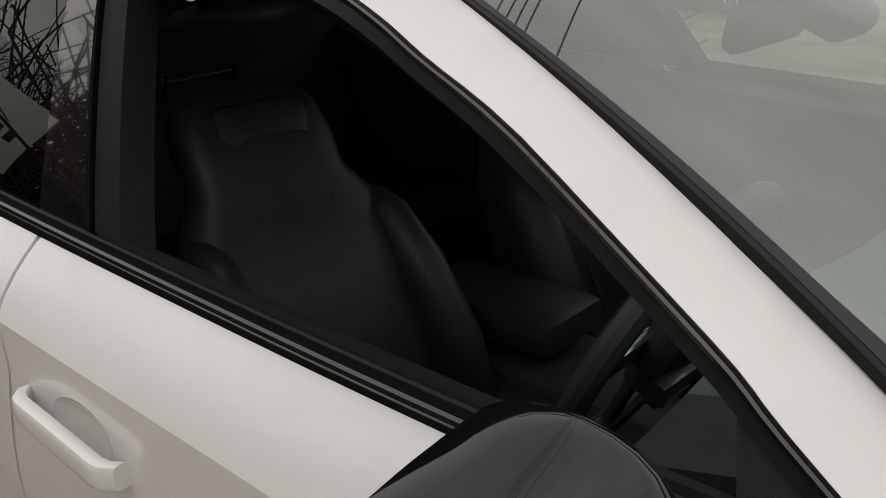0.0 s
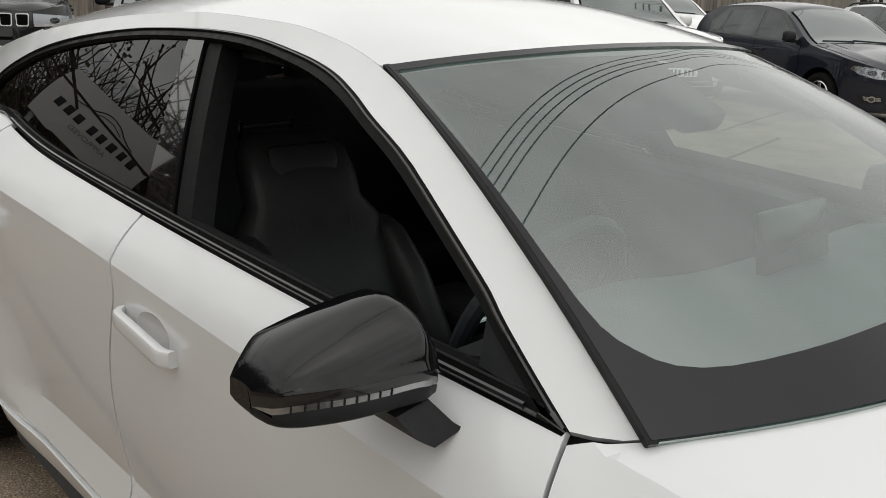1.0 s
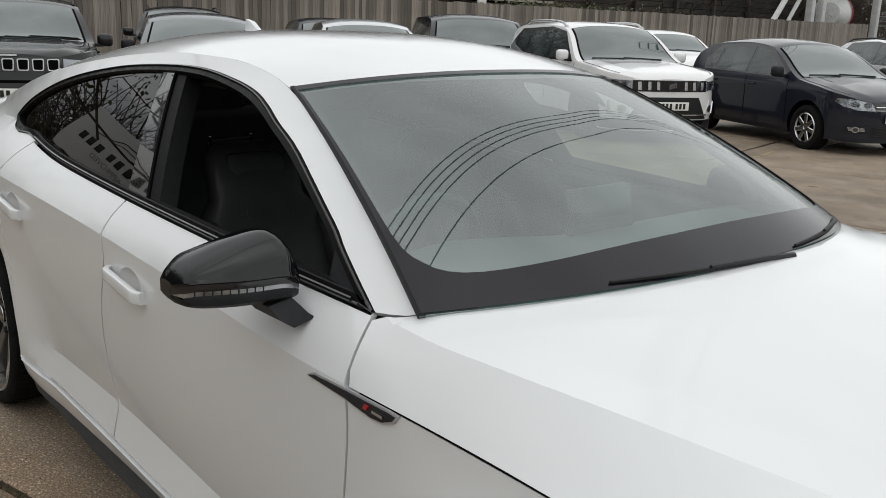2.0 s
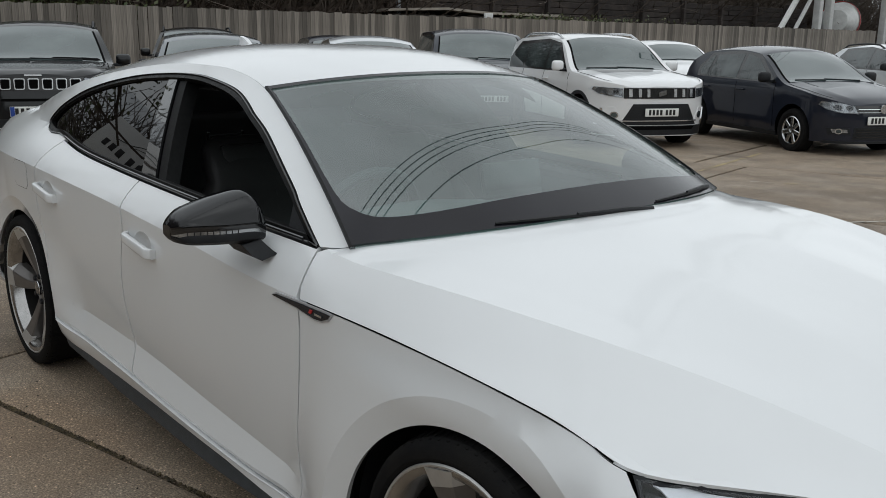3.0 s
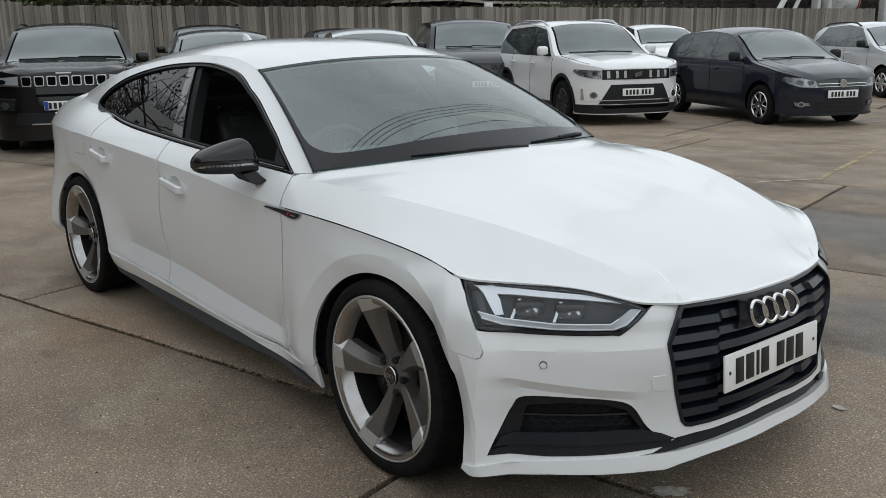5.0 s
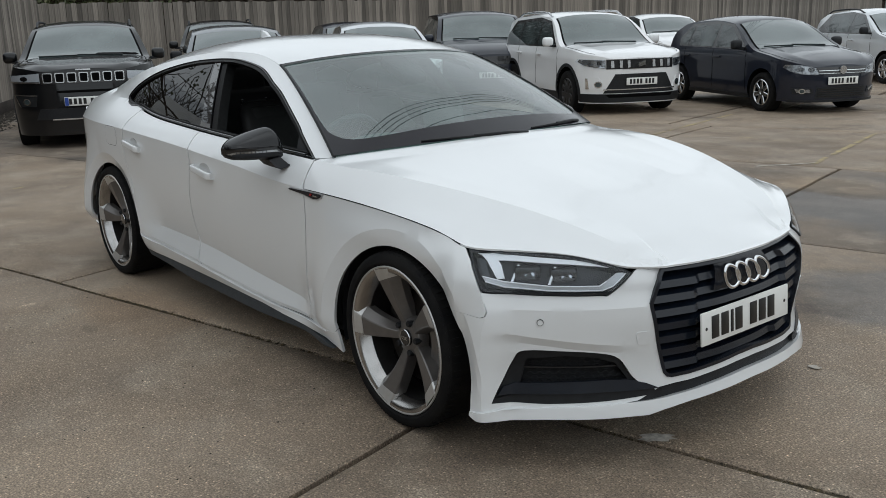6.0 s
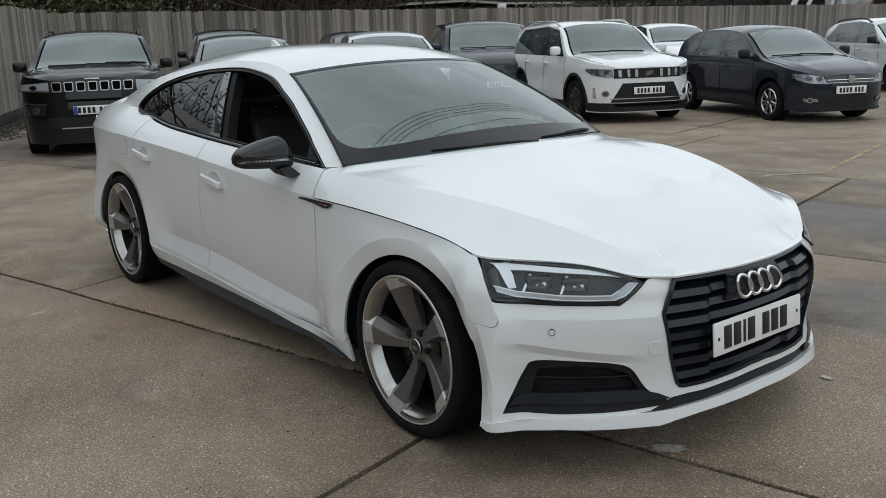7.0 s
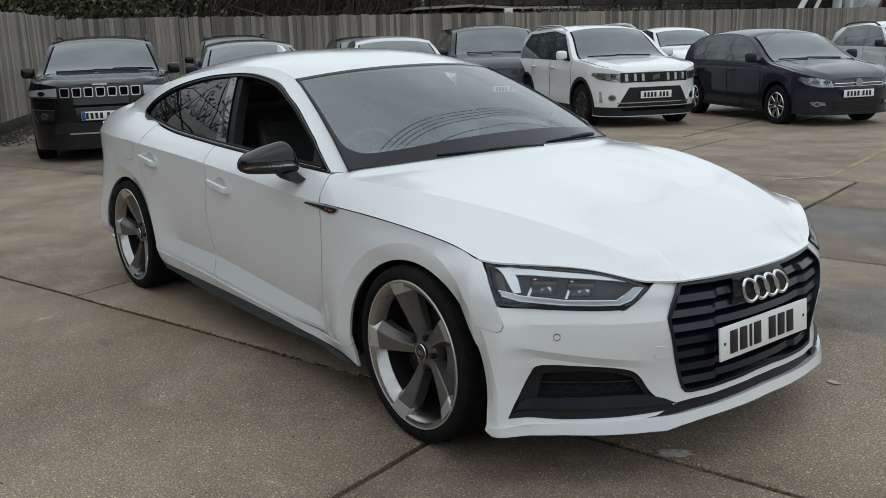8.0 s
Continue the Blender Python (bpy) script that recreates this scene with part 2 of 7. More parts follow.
def grown(poly, d):
    """The polygon with its edge moved outward by d metres (minus: inward)."""
    n = len(poly)
    area = sum(poly[i][0] * poly[(i + 1) % n][1] - poly[(i + 1) % n][0] * poly[i][1] for i in range(n))
    s = 1 if area > 0 else -1
    out = []
    for i in range(n):
        a, b, c = poly[i - 1], poly[i], poly[(i + 1) % n]
        n1, n2 = (b[1] - a[1], a[0] - b[0]), (c[1] - b[1], b[0] - c[0])
        l1, l2 = math.hypot(*n1) or 1, math.hypot(*n2) or 1
        nx, ny = n1[0] / l1 + n2[0] / l2, n1[1] / l1 + n2[1] / l2
        ll = nx * nx + ny * ny
        k = 2 * d * s / max(ll, 0.7)
        out.append((b[0] + nx * k, b[1] + ny * k))
    return out


def panel(name, outline, fn, mat, parent, holes=(), lines=(), step=0.03, thick=0.012, label="", centre=(-1.4, 0, 0.6), mirror=False, angle=32):
    """Fills an outline (with holes) drawn in a plane and lays it on the surface fn; its rim is folded in by thick."""
    from mathutils.geometry import delaunay_2d_cdt
    loops = [resample(outline, step)] + [resample(h, step) for h in holes]
    verts, edges = [], []
    for lp in loops:
        k = len(verts)
        verts += lp
        edges += [(k + i, k + (i + 1) % len(lp)) for i in range(len(lp))]
    for ln in lines:
        lp = resample(ln, step, False)
        k = len(verts)
        verts += lp
        edges += [(k + i, k + i + 1) for i in range(len(lp) - 1)]
    arr = np.array(verts)
    lo, hi = arr.min(axis=0), arr.max(axis=0)
    gx, gy = np.meshgrid(np.arange(lo[0] + step * 0.5, hi[0], step), np.arange(lo[1] + step * 0.5, hi[1], step))
    grid = np.stack([gx.ravel(), gy.ravel()], axis=1)
    if len(grid):
        keep = inside(loops[0], grid)
        for h in loops[1:]:
            keep &= ~inside(h, grid)
        grid = grid[keep]
        if len(grid):
            far = np.ones(len(grid), bool)
            for k in range(0, len(arr), 200):
                d = np.hypot(grid[:, None, 0] - arr[None, k:k + 200, 0], grid[:, None, 1] - arr[None, k:k + 200, 1])
                far &= d.min(axis=1) > step * 0.55
            grid = grid[far]
    pts = [Vector(v) for v in verts] + [Vector(g) for g in grid]
    v2, _, f2, _, _, _ = delaunay_2d_cdt(pts, edges, [], 0, 1e-5)
    cen = np.array([[sum(v2[i][0] for i in f) / 3, sum(v2[i][1] for i in f) / 3] for f in f2])
    keep = inside(loops[0], cen)
    for h in loops[1:]:
        keep &= ~inside(h, cen)
    faces = [list(f) for f, k in zip(f2, keep) if k]
    P = np.array([fn(v[0], v[1]) for v in v2])
    F = np.array(faces)
    N = np.cross(P[F[:, 1]] - P[F[:, 0]], P[F[:, 2]] - P[F[:, 0]])
    mid = P[F].mean(axis=1)
    if (N * (mid - np.array(centre))).sum() < 0:
        F, N = F[:, ::-1], -N
    VN = np.zeros_like(P)
    for k in range(3):
        np.add.at(VN, F[:, k], N)
    VN /= np.maximum(np.linalg.norm(VN, axis=1, keepdims=True), 1e-9)
    count = {}
    for f in F.tolist():
        for a, b in zip(f, f[1:] + f[:1]):
            key = (min(a, b), max(a, b))
            count[key] = None if key in count else (a, b)
    rim, allf, allv = {}, F.tolist(), P.tolist()
    if thick:
        for e in [e for e in count.values() if e]:
            for i in e:
                if i not in rim:
                    rim[i] = len(allv)
                    allv.append((P[i] - VN[i] * thick).tolist())
            a, b = e
            allf.append([b, a, rim[a], rim[b]])
    used = sorted({i for f in allf for i in f})
    where = {u: i for i, u in enumerate(used)}
    allv = [allv[u] for u in used]
    allf = [[where[i] for i in f] for f in allf]
    made = mesh_object(name, allv, allf, mat, parent, label, angle)
    if mirror:
        twin = mesh_object(name, [(x, -y, z) for x, y, z in allv], [f[::-1] for f in allf], mat, parent, label, angle)
        return made, twin
    return made


def curve(x, pts):
    """A smooth curve without overshoot through the points (x, y)."""
    n = len(pts)
    if x <= pts[0][0]:
        return pts[0][1]
    if x >= pts[-1][0]:
        return pts[-1][1]
    k, hi = 0, n - 1
    while hi - k > 1:
        mid = (k + hi) // 2
        k, hi = (mid, hi) if pts[mid][0] < x else (k, mid)
    d = lambda i: (pts[i + 1][1] - pts[i][1]) / (pts[i + 1][0] - pts[i][0])

    def m(i):
        if i == 0:
            return d(0)
        if i == n - 1:
            return d(n - 2)
        a, b = d(i - 1), d(i)
        return 0 if a * b <= 0 else 2 * a * b / (a + b)
    h = pts[k + 1][0] - pts[k][0]
    t = (x - pts[k][0]) / h
    return ((1 + 2 * t) * (1 - t) ** 2 * pts[k][1] + t * (1 - t) ** 2 * h * m(k)
            + t * t * (3 - 2 * t) * pts[k + 1][1] + t * t * (t - 1) * h * m(k + 1))


def eased(pts, sigma=.07):
    """The same curve with its kinks rounded off over sigma metres."""
    x0, x1 = pts[0][0], pts[-1][0]
    s0 = (pts[1][1] - pts[0][1]) / (pts[1][0] - x0)
    s1 = (pts[-1][1] - pts[-2][1]) / (x1 - pts[-2][0])

    def val(x):
        return pts[0][1] + s0 * (x - x0) if x < x0 else pts[-1][1] + s1 * (x - x1) if x > x1 else curve(x, pts)
    ks = [(-3 + 6 * i / 24) for i in range(25)]
    ws = [math.exp(-k * k / 2) for k in ks]
    n = int((x1 - x0) / .02) + 1
    return [(x, sum(w * val(x + k * sigma) for k, w in zip(ks, ws)) / sum(ws)) for x in [x0 + (x1 - x0) * i / n for i in range(n + 1)]]


def smooth(a, b, x):
    t = min(1, max(0, (x - a) / (b - a)))
    return t * t * (3 - 2 * t)


# the coupe: front axle at x 0, nose towards +x, middle line y 0, ground z 0
SHOULDER_Z = [(-3.8, .875), (-3.4, .90), (-2.99, .902), (-2.5, .893), (-2.1, .879), (-1.78, .865), (-1.455, .846), (-1.17, .83),
              (-.91, .807), (-.70, .797), (-.5, .797), (-.3, .793), (-.1, .786), (.1, .771), (.22, .752), (.335, .726), (.8, .65)]
SHOULDER_Y = [(-3.84, .56), (-3.75, .65), (-3.55, .77), (-3.2, .862), (-2.8, .90), (-2.4, .90), (-1.8, .89), (-1.2, .88),
              (-.74, .868), (-.4, .86), (0, .85), (.2, .835), (.34, .817), (.55, .75)]
BELT_Z = [(-3.3, 1.06), (-2.72, 1.03), (-2.45, .992), (-2.25, .968), (-1.9, .95), (-1.6, .937), (-1.28, .926), (-.66, .905), (-.3, .89)]
BELT_Y = [(-3.6, .60), (-3.2, .68), (-2.9, .735), (-2.6, .768), (-2.2, .795), (-1.7, .80), (-1.2, .80), (-.66, .782), (-.3, .76)]
SHOULDER_Z, SHOULDER_Y = eased(SHOULDER_Z, .09), eased(SHOULDER_Y, .09)
BELT_Z, BELT_Y = eased(BELT_Z, .08), eased(BELT_Y, .12)
ARCH = ((-.005, .285, .405, .382), (-2.81, .285, .405, .385))


PLAN = [(0, .868), (.1, .866), (.25, .848), (.36, .82), (.45, .79), (.54, .745), (.63, .685), (.72, .605), (.79, .53), (.84, .465), (.88, .40), (.90, .35)]
PLAN_X = sorted((x, y) for y, x in PLAN)
NOSE_DEPTH = [(.08, -.06), (.14, -.015), (.19, .004), (.25, -.004), (.33, -.012), (.42, -.004), (.50, .004), (.56, .0), (.62, -.006), (.66, -.022), (.70, -.05), (.74, -.085)]
RAIL_Z = [(-3.86, .90), (-3.6, .965), (-3.3, 1.04), (-3.0, 1.115), (-2.7, 1.19), (-2.4, 1.245), (-2.1, 1.283), (-1.8, 1.303), (-1.55, 1.30), (-1.4, 1.282), (-1.257, 1.249), (-1.1, 1.19),
          (-.9, 1.095), (-.7, .985), (-.57, .913)]

RAIL_Z = eased(RAIL_Z, .035)


def arch_r(x, z, k):
    cx, cz, a, b = ARCH[k]
    return math.hypot((x - cx) / a, (z - cz) / b)


CREASE_Z = [(-2.6, .408), (-2.3, .406), (-1.65, .394), (-1.1, .352), (-.62, .309), (-.35, .284)]
DOOR_LOW = [(-2.6, .338), (-2.345, .327), (-2.2, .311), (-2.0, .300), (-1.8, .291), (-1.653, .283), (-1.4, .267), (-1.1, .2505), (-.87, .241), (-.66, .2415), (-.49, .2475), (-.35, .25)]


def crease_z(x):
    return curve(x, CREASE_Z)


def half_width(x, z):
    """Half the body's width at the place x and the height z, up to the rails of the roof."""
    zs, ys, zb, yb = curve(x, SHOULDER_Z), curve(x, SHOULDER_Y), curve(x, BELT_Z), curve(x, BELT_Y)
    if z >= zb:
        d = z - zb
        turn = (1 - smooth(0, .055, curve(x, RAIL_Z) - z)) * (.018 + .016 * smooth(-1.6, -1.3, x))
        return yb - .46 * d - .30 * d * d - turn
    if z >= zs:
        u = (z - zs) / (zb - zs)
        return ys + (yb - ys) * (.55 * u + .45 * u * u)
    zc = crease_z(x)
    fade = smooth(-.60, -.44, x)
    kink = ys - .026 + .016 * fade
    if z > zc:
        u = (z - zc) / (zs - zc)
        w = kink + (ys - kink) * u + .052 * u * (1 - u) * (1 - u) + .034 * u * u * (1 - u)
    else:
        w = kink + (.29 - .2 * fade) * min(.11, zc - z) - 4 * max(0, zc - .11 - z) ** 2
        w -= .75 * min(.03, max(0, curve(x, DOOR_LOW) + .023 - z)) * smooth(-.42, -.6, x)
    if x > .05:
        d = curve(z, NOSE_DEPTH)
        w += (curve(x - .6 * d, PLAN_X) + .8 * d - w) * smooth(.05, .33, x)
    for k, out in ((0, .906), (1, .914)):
        r = arch_r(x, z, k)
        if r < 1.85:
            edge = out - .022 * smooth(.42, .74, z) - (.012 * smooth(.1, .4, x) if k == 0 else 0)
            rise = max(0, edge - w) * (1 - smooth(1.08, 1.85, r)) * smooth(zs, zs - .12, z) * (smooth(.2, .34, z) if k else smooth(.14, .30, z) if x < -.1 else smooth(.05, .2, z))
            w += rise - .021 * max(0, 1.16 - max(r, .97)) / .16 * smooth(.15, .3, z)
    return w


def plan_table(pts):
    """Points and running length along a plan curve given as (y, x)."""
    line = [(curve(y, pts), y) for y in [i * pts[-1][0] / 180 for i in range(181)]]
    arc = [0.0]
    for p, q in zip(line, line[1:]):
        arc.append(arc[-1] + math.hypot(q[0] - p[0], q[1] - p[1]))
    return line, arc


NOSE_TABLE = plan_table(PLAN)
TAIL_TABLE = plan_table([(0, 3.86), (.3, 3.845), (.5, 3.80), (.62, 3.74), (.72, 3.65), (.79, 3.54), (.84, 3.42), (.87, 3.30), (.888, 3.15)])


def plan_at(s, table):
    line, arc = table
    a = min(abs(s), arc[-1] - 1e-6)
    lo, hi = 0, len(arc) - 1
    while hi - lo > 1:
        mid = (lo + hi) // 2
        lo, hi = (mid, hi) if arc[mid] <= a else (lo, mid)
    u = (a - arc[lo]) / (arc[hi] - arc[lo])
    p, q = line[lo], line[hi]
    t = (q[0] - p[0], q[1] - p[1])
    n = math.hypot(*t)
    e = abs(s) - a
    return p[0] + u * t[0] + e * t[0] / n, p[1] + u * t[1] + e * t[1] / n, t[1] / n, -t[0] / n


def nose_at(s):
    return plan_at(s, NOSE_TABLE)


def nose(s, z, out=0.0):
    """The skin of the front: s metres along the plan from the middle (plus: the car's right), at the height z."""
    x, y, nx, ny = nose_at(s)
    d = curve(z, NOSE_DEPTH) + out
    x, y = x + nx * d, y + ny * d
    f = smooth(.90, .985, abs(s))
    if f > 0:
        y += (half_width(x, z) + out * .9 - y) * f
    return (x, -y if s > 0 else y, z)


def tail(s, z):
    """The skin of the back, likewise."""
    x, y, nx, ny = plan_at(s, TAIL_TABLE)
    d = curve(z, [(.15, -.06), (.25, -.01), (.45, .0), (.62, -.02), (.75, -.045), (.90, -.03), (.95, -.01)])
    x, y = x + nx * d, y + ny * d
    f = smooth(.95, 1.15, abs(s))
    y += (half_width(-x, z) - y) * f
    return (-x, -y if s > 0 else y, z)


HOOD_MID = [(-.5, .958), (-.36, .945), (-.1, .908), (.2, .856), (.45, .797), (.62, .748), (.74, .705), (.80, .678), (.84, .655)]


def fitted(pts, degree):
    """One smooth polynomial through the points."""
    c = np.polyfit([p[0] for p in pts], [p[1] for p in pts], degree)
    return lambda x: float(np.polyval(c, min(max(x, pts[0][0]), pts[-1][0])))


hood_mid = fitted(HOOD_MID, 4)
LAMP_TOP = [(1.082, .724), (.95, .726), (.80, .719), (.71, .711), (.632, .695), (.57, .677), (.522, .662), (.46, .660), (.412, .660)]
_edge = [(-.70 + i * .04, half_width(-.70 + i * .04, curve(-.70 + i * .04, SHOULDER_Z) - .001), curve(-.70 + i * .04, SHOULDER_Z)) for i in range(26)]
_edge += [(p[0], -p[1], p[2]) for p in [nose(s, z) for s, z in LAMP_TOP] if p[0] > .32]
_edge.sort()
HOOD_EDGE_Y = [(x, y) for x, y, z in _edge]
HOOD_EDGE_Z = [(x, z) for x, y, z in _edge]
soft_y, soft_z = eased(HOOD_EDGE_Y, .03), eased(HOOD_EDGE_Z, .03)
flow_y, flow_z = eased(HOOD_EDGE_Y, .10), eased(HOOD_EDGE_Z, .10)


RIDGE_Y = [(-.65, .785), (-.35, .768), (-.1, .732), (.07, .683), (.35, .578), (.55, .508), (.70, .465), (.79, .43)]
RIDGE_Z = [(-.65, .909), (-.35, .891), (-.1, .873), (.07, .855), (.35, .806), (.55, .755), (.70, .702), (.79, .668)]
ridge_y, ridge_z = fitted(RIDGE_Y, 4), fitted(RIDGE_Z, 3)


def shelf_z(x, y):
    """The height of the shelf between shoulder and belt at the half width y."""
    zs, ys, zb, yb = curve(x, SHOULDER_Z), curve(x, SHOULDER_Y), curve(x, BELT_Z), curve(x, BELT_Y)
    t = min(1, max(0, (ys - y) / (ys - yb)))
    u = (-.55 + math.sqrt(.55 * .55 + 1.8 * t)) / .9
    return zs + u * (zb - zs)


def hood_z(x, y):
    a, ye = abs(y), curve(x, flow_y)
    zc, ze = hood_mid(x), curve(x, flow_z)
    yc, zk = min(ridge_y(x), ye - .012), max(ridge_z(x), ze)
    zk = ze + (zk - ze) * smooth(.012, .09, ye - yc)
    if a < yc:
        u = a / yc
        fold = .0075 * max(0, 1 - abs(a - .225) / .17) * smooth(-.25, .15, x) * smooth(.56, .30, x)
        return zc + (zk - zc) * (.15 * u + .85 * u ** 1.9) + fold + .0085 * max(0, 1 - (yc - a) / .11) * smooth(-.5, -.1, x) * smooth(.80, .60, x)
    u = min(1, (a - yc) / max(.02, ye - yc))
    z = zk + (ze - zk) * (.82 * u + .18 * u * u) + .0085 * max(0, 1 - (a - yc) / .11) * smooth(-.5, -.1, x) * smooth(.80, .60, x) * smooth(.02, .12, ye - yc)
    z += (curve(x, soft_z) - ze) * smooth(.45, 1, u)
    f = 1 - smooth(-.63, -.45, x)
    return z + (max(shelf_z(x, a), curve(x, soft_z)) - z) * f


def screen_point(a, b, out=0.0):
    """The windscreen: a from -1 (the car's right) to 1, b from 0 at the cowl to 1 at the roof."""
    c = 1 - abs(a) ** 2.4
    lo = (-.57 + .21 * c, a * .752, .913 + .037 * c)
    hi = (-1.257 + .12 * c, a * .581, 1.249 + .042 * c)
    h = 4 * b * (1 - b) * .022 + out
    return tuple(p + (q - p) * b + h * n for p, q, n in zip(lo, hi, (.42, 0, .9)))


ROOF_MID = [(-3.86, .955), (-3.80, .962), (-3.6, 1.02), (-3.3, 1.125), (-3.0, 1.215), (-2.7, 1.288), (-2.4, 1.338), (-2.1, 1.366), (-1.8, 1.372),
            (-1.55, 1.356), (-1.35, 1.326), (-1.137, 1.289)]
ROOF_MID = eased(ROOF_MID, .08)


def roof_z(x, y):
    zr, zc = curve(x, RAIL_Z), curve(x, ROOF_MID)
    yr = half_width(x, zr)
    return zr + (zc - zr) * (1 - min(1, abs(y) / yr) ** 3.0)

# ---------- the white coupe ----------
coupe = thing("car", Matrix(), "white four-door coupe with black trim, driver's window open", "car")


def right(x, z):
    return (x, -half_width(x, z), z)


def right_in(d):
    return lambda x, z: (x, -half_width(x, z) + d, z)


def arch_line(k, a0, a1, n=28, grow=1.0):
    cx, cz, a, b = ARCH[k]
    return [(cx + a * grow * math.cos(radians(a0 + (a1 - a0) * i / n)), cz + b * grow * math.sin(radians(a0 + (a1 - a0) * i / n))) for i in range(n + 1)]


def shoulder(x0, x1, n=40, dz=0.0):
    return [(x0 + (x1 - x0) * i / n, curve(x0 + (x1 - x0) * i / n, SHOULDER_Z) + dz) for i in range(n + 1)]


def belt(x0, x1, n=30, dz=0.0):
    return [(x0 + (x1 - x0) * i / n, curve(x0 + (x1 - x0) * i / n, BELT_Z) + dz) for i in range(n + 1)]


def low_crease(x0, x1, n=20, dz=0.0):
    return [(x0 + (x1 - x0) * i / n, crease_z(x0 + (x1 - x0) * i / n) + dz) for i in range(n + 1)]


FRONT_SEAM = spline([(-.655, .905), (-.632, .82), (-.618, .72), (-.627, .55), (-.634, .42), (-.622, .315), (-.63, .2485)], 5)
MID_SEAM = spline([(-1.688, .930), (-1.668, .865), (-1.655, .80), (-1.67, .74), (-1.693, .64), (-1.695, .53), (-1.672, .41), (-1.655, .2915)], 4)
REAR_SEAM = spline([(-2.47, .994), (-2.49, .92), (-2.50, .80), (-2.485, .71), (-2.43, .60), (-2.375, .46), (-2.345, .335)], 4)
gap = .0034


def shifted(line, dx, dz=0.0):
    return [(x + dx, z + dz) for x, z in line]


door_top = -.006
FRONT_DOOR = shifted(FRONT_SEAM, -gap) + [(x, curve(x, DOOR_LOW) + .004) for x in (-.70, -.87, -1.1, -1.4, -1.64)] + shifted(MID_SEAM[::-1], gap)[1:] + belt(-1.685, -.66, 24, door_top)
REAR_DOOR = shifted(MID_SEAM, -gap) + [(x, curve(x, DOOR_LOW) + .004) for x in (-1.8, -2.0, -2.2)] + shifted(REAR_SEAM[::-1], gap) + belt(-2.465, -1.695, 24, door_top)
for outline in (FRONT_DOOR, REAR_DOOR):
    front = outline is FRONT_DOOR
    cr = [shoulder(-1.66 if front else -2.488, -.628 if front else -1.668, 30), low_crease(-1.66 if front else -2.35, -.64 if front else -1.68)]
    cr.append([(x, curve(x, DOOR_LOW) + .023) for x in ([-.645 - i * .04 for i in range(26)] if front else [-1.67 - i * .04 for i in range(17)])])
    cx0, cz0 = (-1.508, .765) if front else (-2.355, .812)
    cup_hole = [(cx0 + .010 + .060 * math.cos(2 * math.pi * k / 28), cz0 + .008 + .036 * math.sin(2 * math.pi * k / 28)) for k in range(28)]
    panel("front_door" if front else "rear_door", outline, right, PAINT, coupe, holes=[cup_hole], lines=cr, step=.026, mirror=True, angle=19)
doors = {"front": [o for o in coupe.children if o.name.startswith("front_door")], "rear": [o for o in coupe.children if o.name.startswith("rear_door")]}

# sill under the doors, from arch to arch
SILL_TOP = [(x, curve(x, DOOR_LOW)) for x in (-.56, -.66, -.87, -1.1, -1.4, -1.653, -1.8, -2.0, -2.2, -2.345)]
SILL_LOW = [(-2.395, .25), (-2.19, .241), (-1.71, .234), (-1.27, .231), (-1.04, .226), (-.84, .213), (-.65, .206), (-.50, .203), (-.44, .187), (-.394, .168)]
SILLS = [(-.403, .262), (-.42, .2455), (-.49, .2515)] + SILL_TOP + [(-2.40, .34)] + SILL_LOW
sill_out = lambda x: .009 * smooth(-.43, -.62, x) * smooth(-2.42, -2.2, x)
panel("sill", SILLS, lambda x, z: (x, -half_width(x, z) - sill_out(x), z), PAINT, coupe, step=.03, mirror=True)
for s in (1, -1):
    edge = [(x, curve(x, DOOR_LOW) - .0025) for x in [-.47 - i * .06 for i in range(32)]]
    part("sill_lip", tube([(x, -s * (half_width(x, z) + sill_out(x) + .0005), z) for x, z in edge], .0034, 8), PAINT, coupe)
BLADE = [(-.43, .180), (-.50, .200), (-.65, .203), (-.84, .210), (-1.04, .223), (-1.27, .228), (-1.71, .231), (-2.19, .238), (-2.38, .247), (-2.3, .218), (-1.8, .186), (-1.31, .183), (-1.05, .181), (-.85, .183), (-.58, .185), (-.45, .178)]
panel("side_skirt", BLADE, lambda x, z: (x, -half_width(x, .235) - .003 - .24 * (.24 - z) * smooth(-.42, -.6, x), z), DARK_GREY_TRIM, coupe, step=.03, mirror=True, label="dark grey side skirt", thick=.03)

# front wing
nose_seam = [(nose(a, z)[0] - .0012, z) for a, z in ((1.082, .722), (1.055, .69), (1.025, .648), (.995, .604))] + [ (.463, .57), (.473, .545), (.470, .531), (.456, .5245), (.40, .526)]
FENDER = shoulder(-.612, .338, 40, -.0045) + nose_seam[1:] + arch_line(0, 38.5, 179.3, 40) + [(-.405, .264), (-.422, .247), (-.49, .253), (-.60, .2495)] + shifted(FRONT_SEAM[::-1], gap)[1:]
FENDER = [p for i, p in enumerate(FENDER) if not (p[1] > .79 and i > 60)]
panel("front_wing", FENDER, right, PAINT, coupe, lines=[low_crease(-.612, -.48, 6), arch_line(0, 42, 176, 44, 1.16)], step=.022, mirror=True, thick=.014, angle=16)

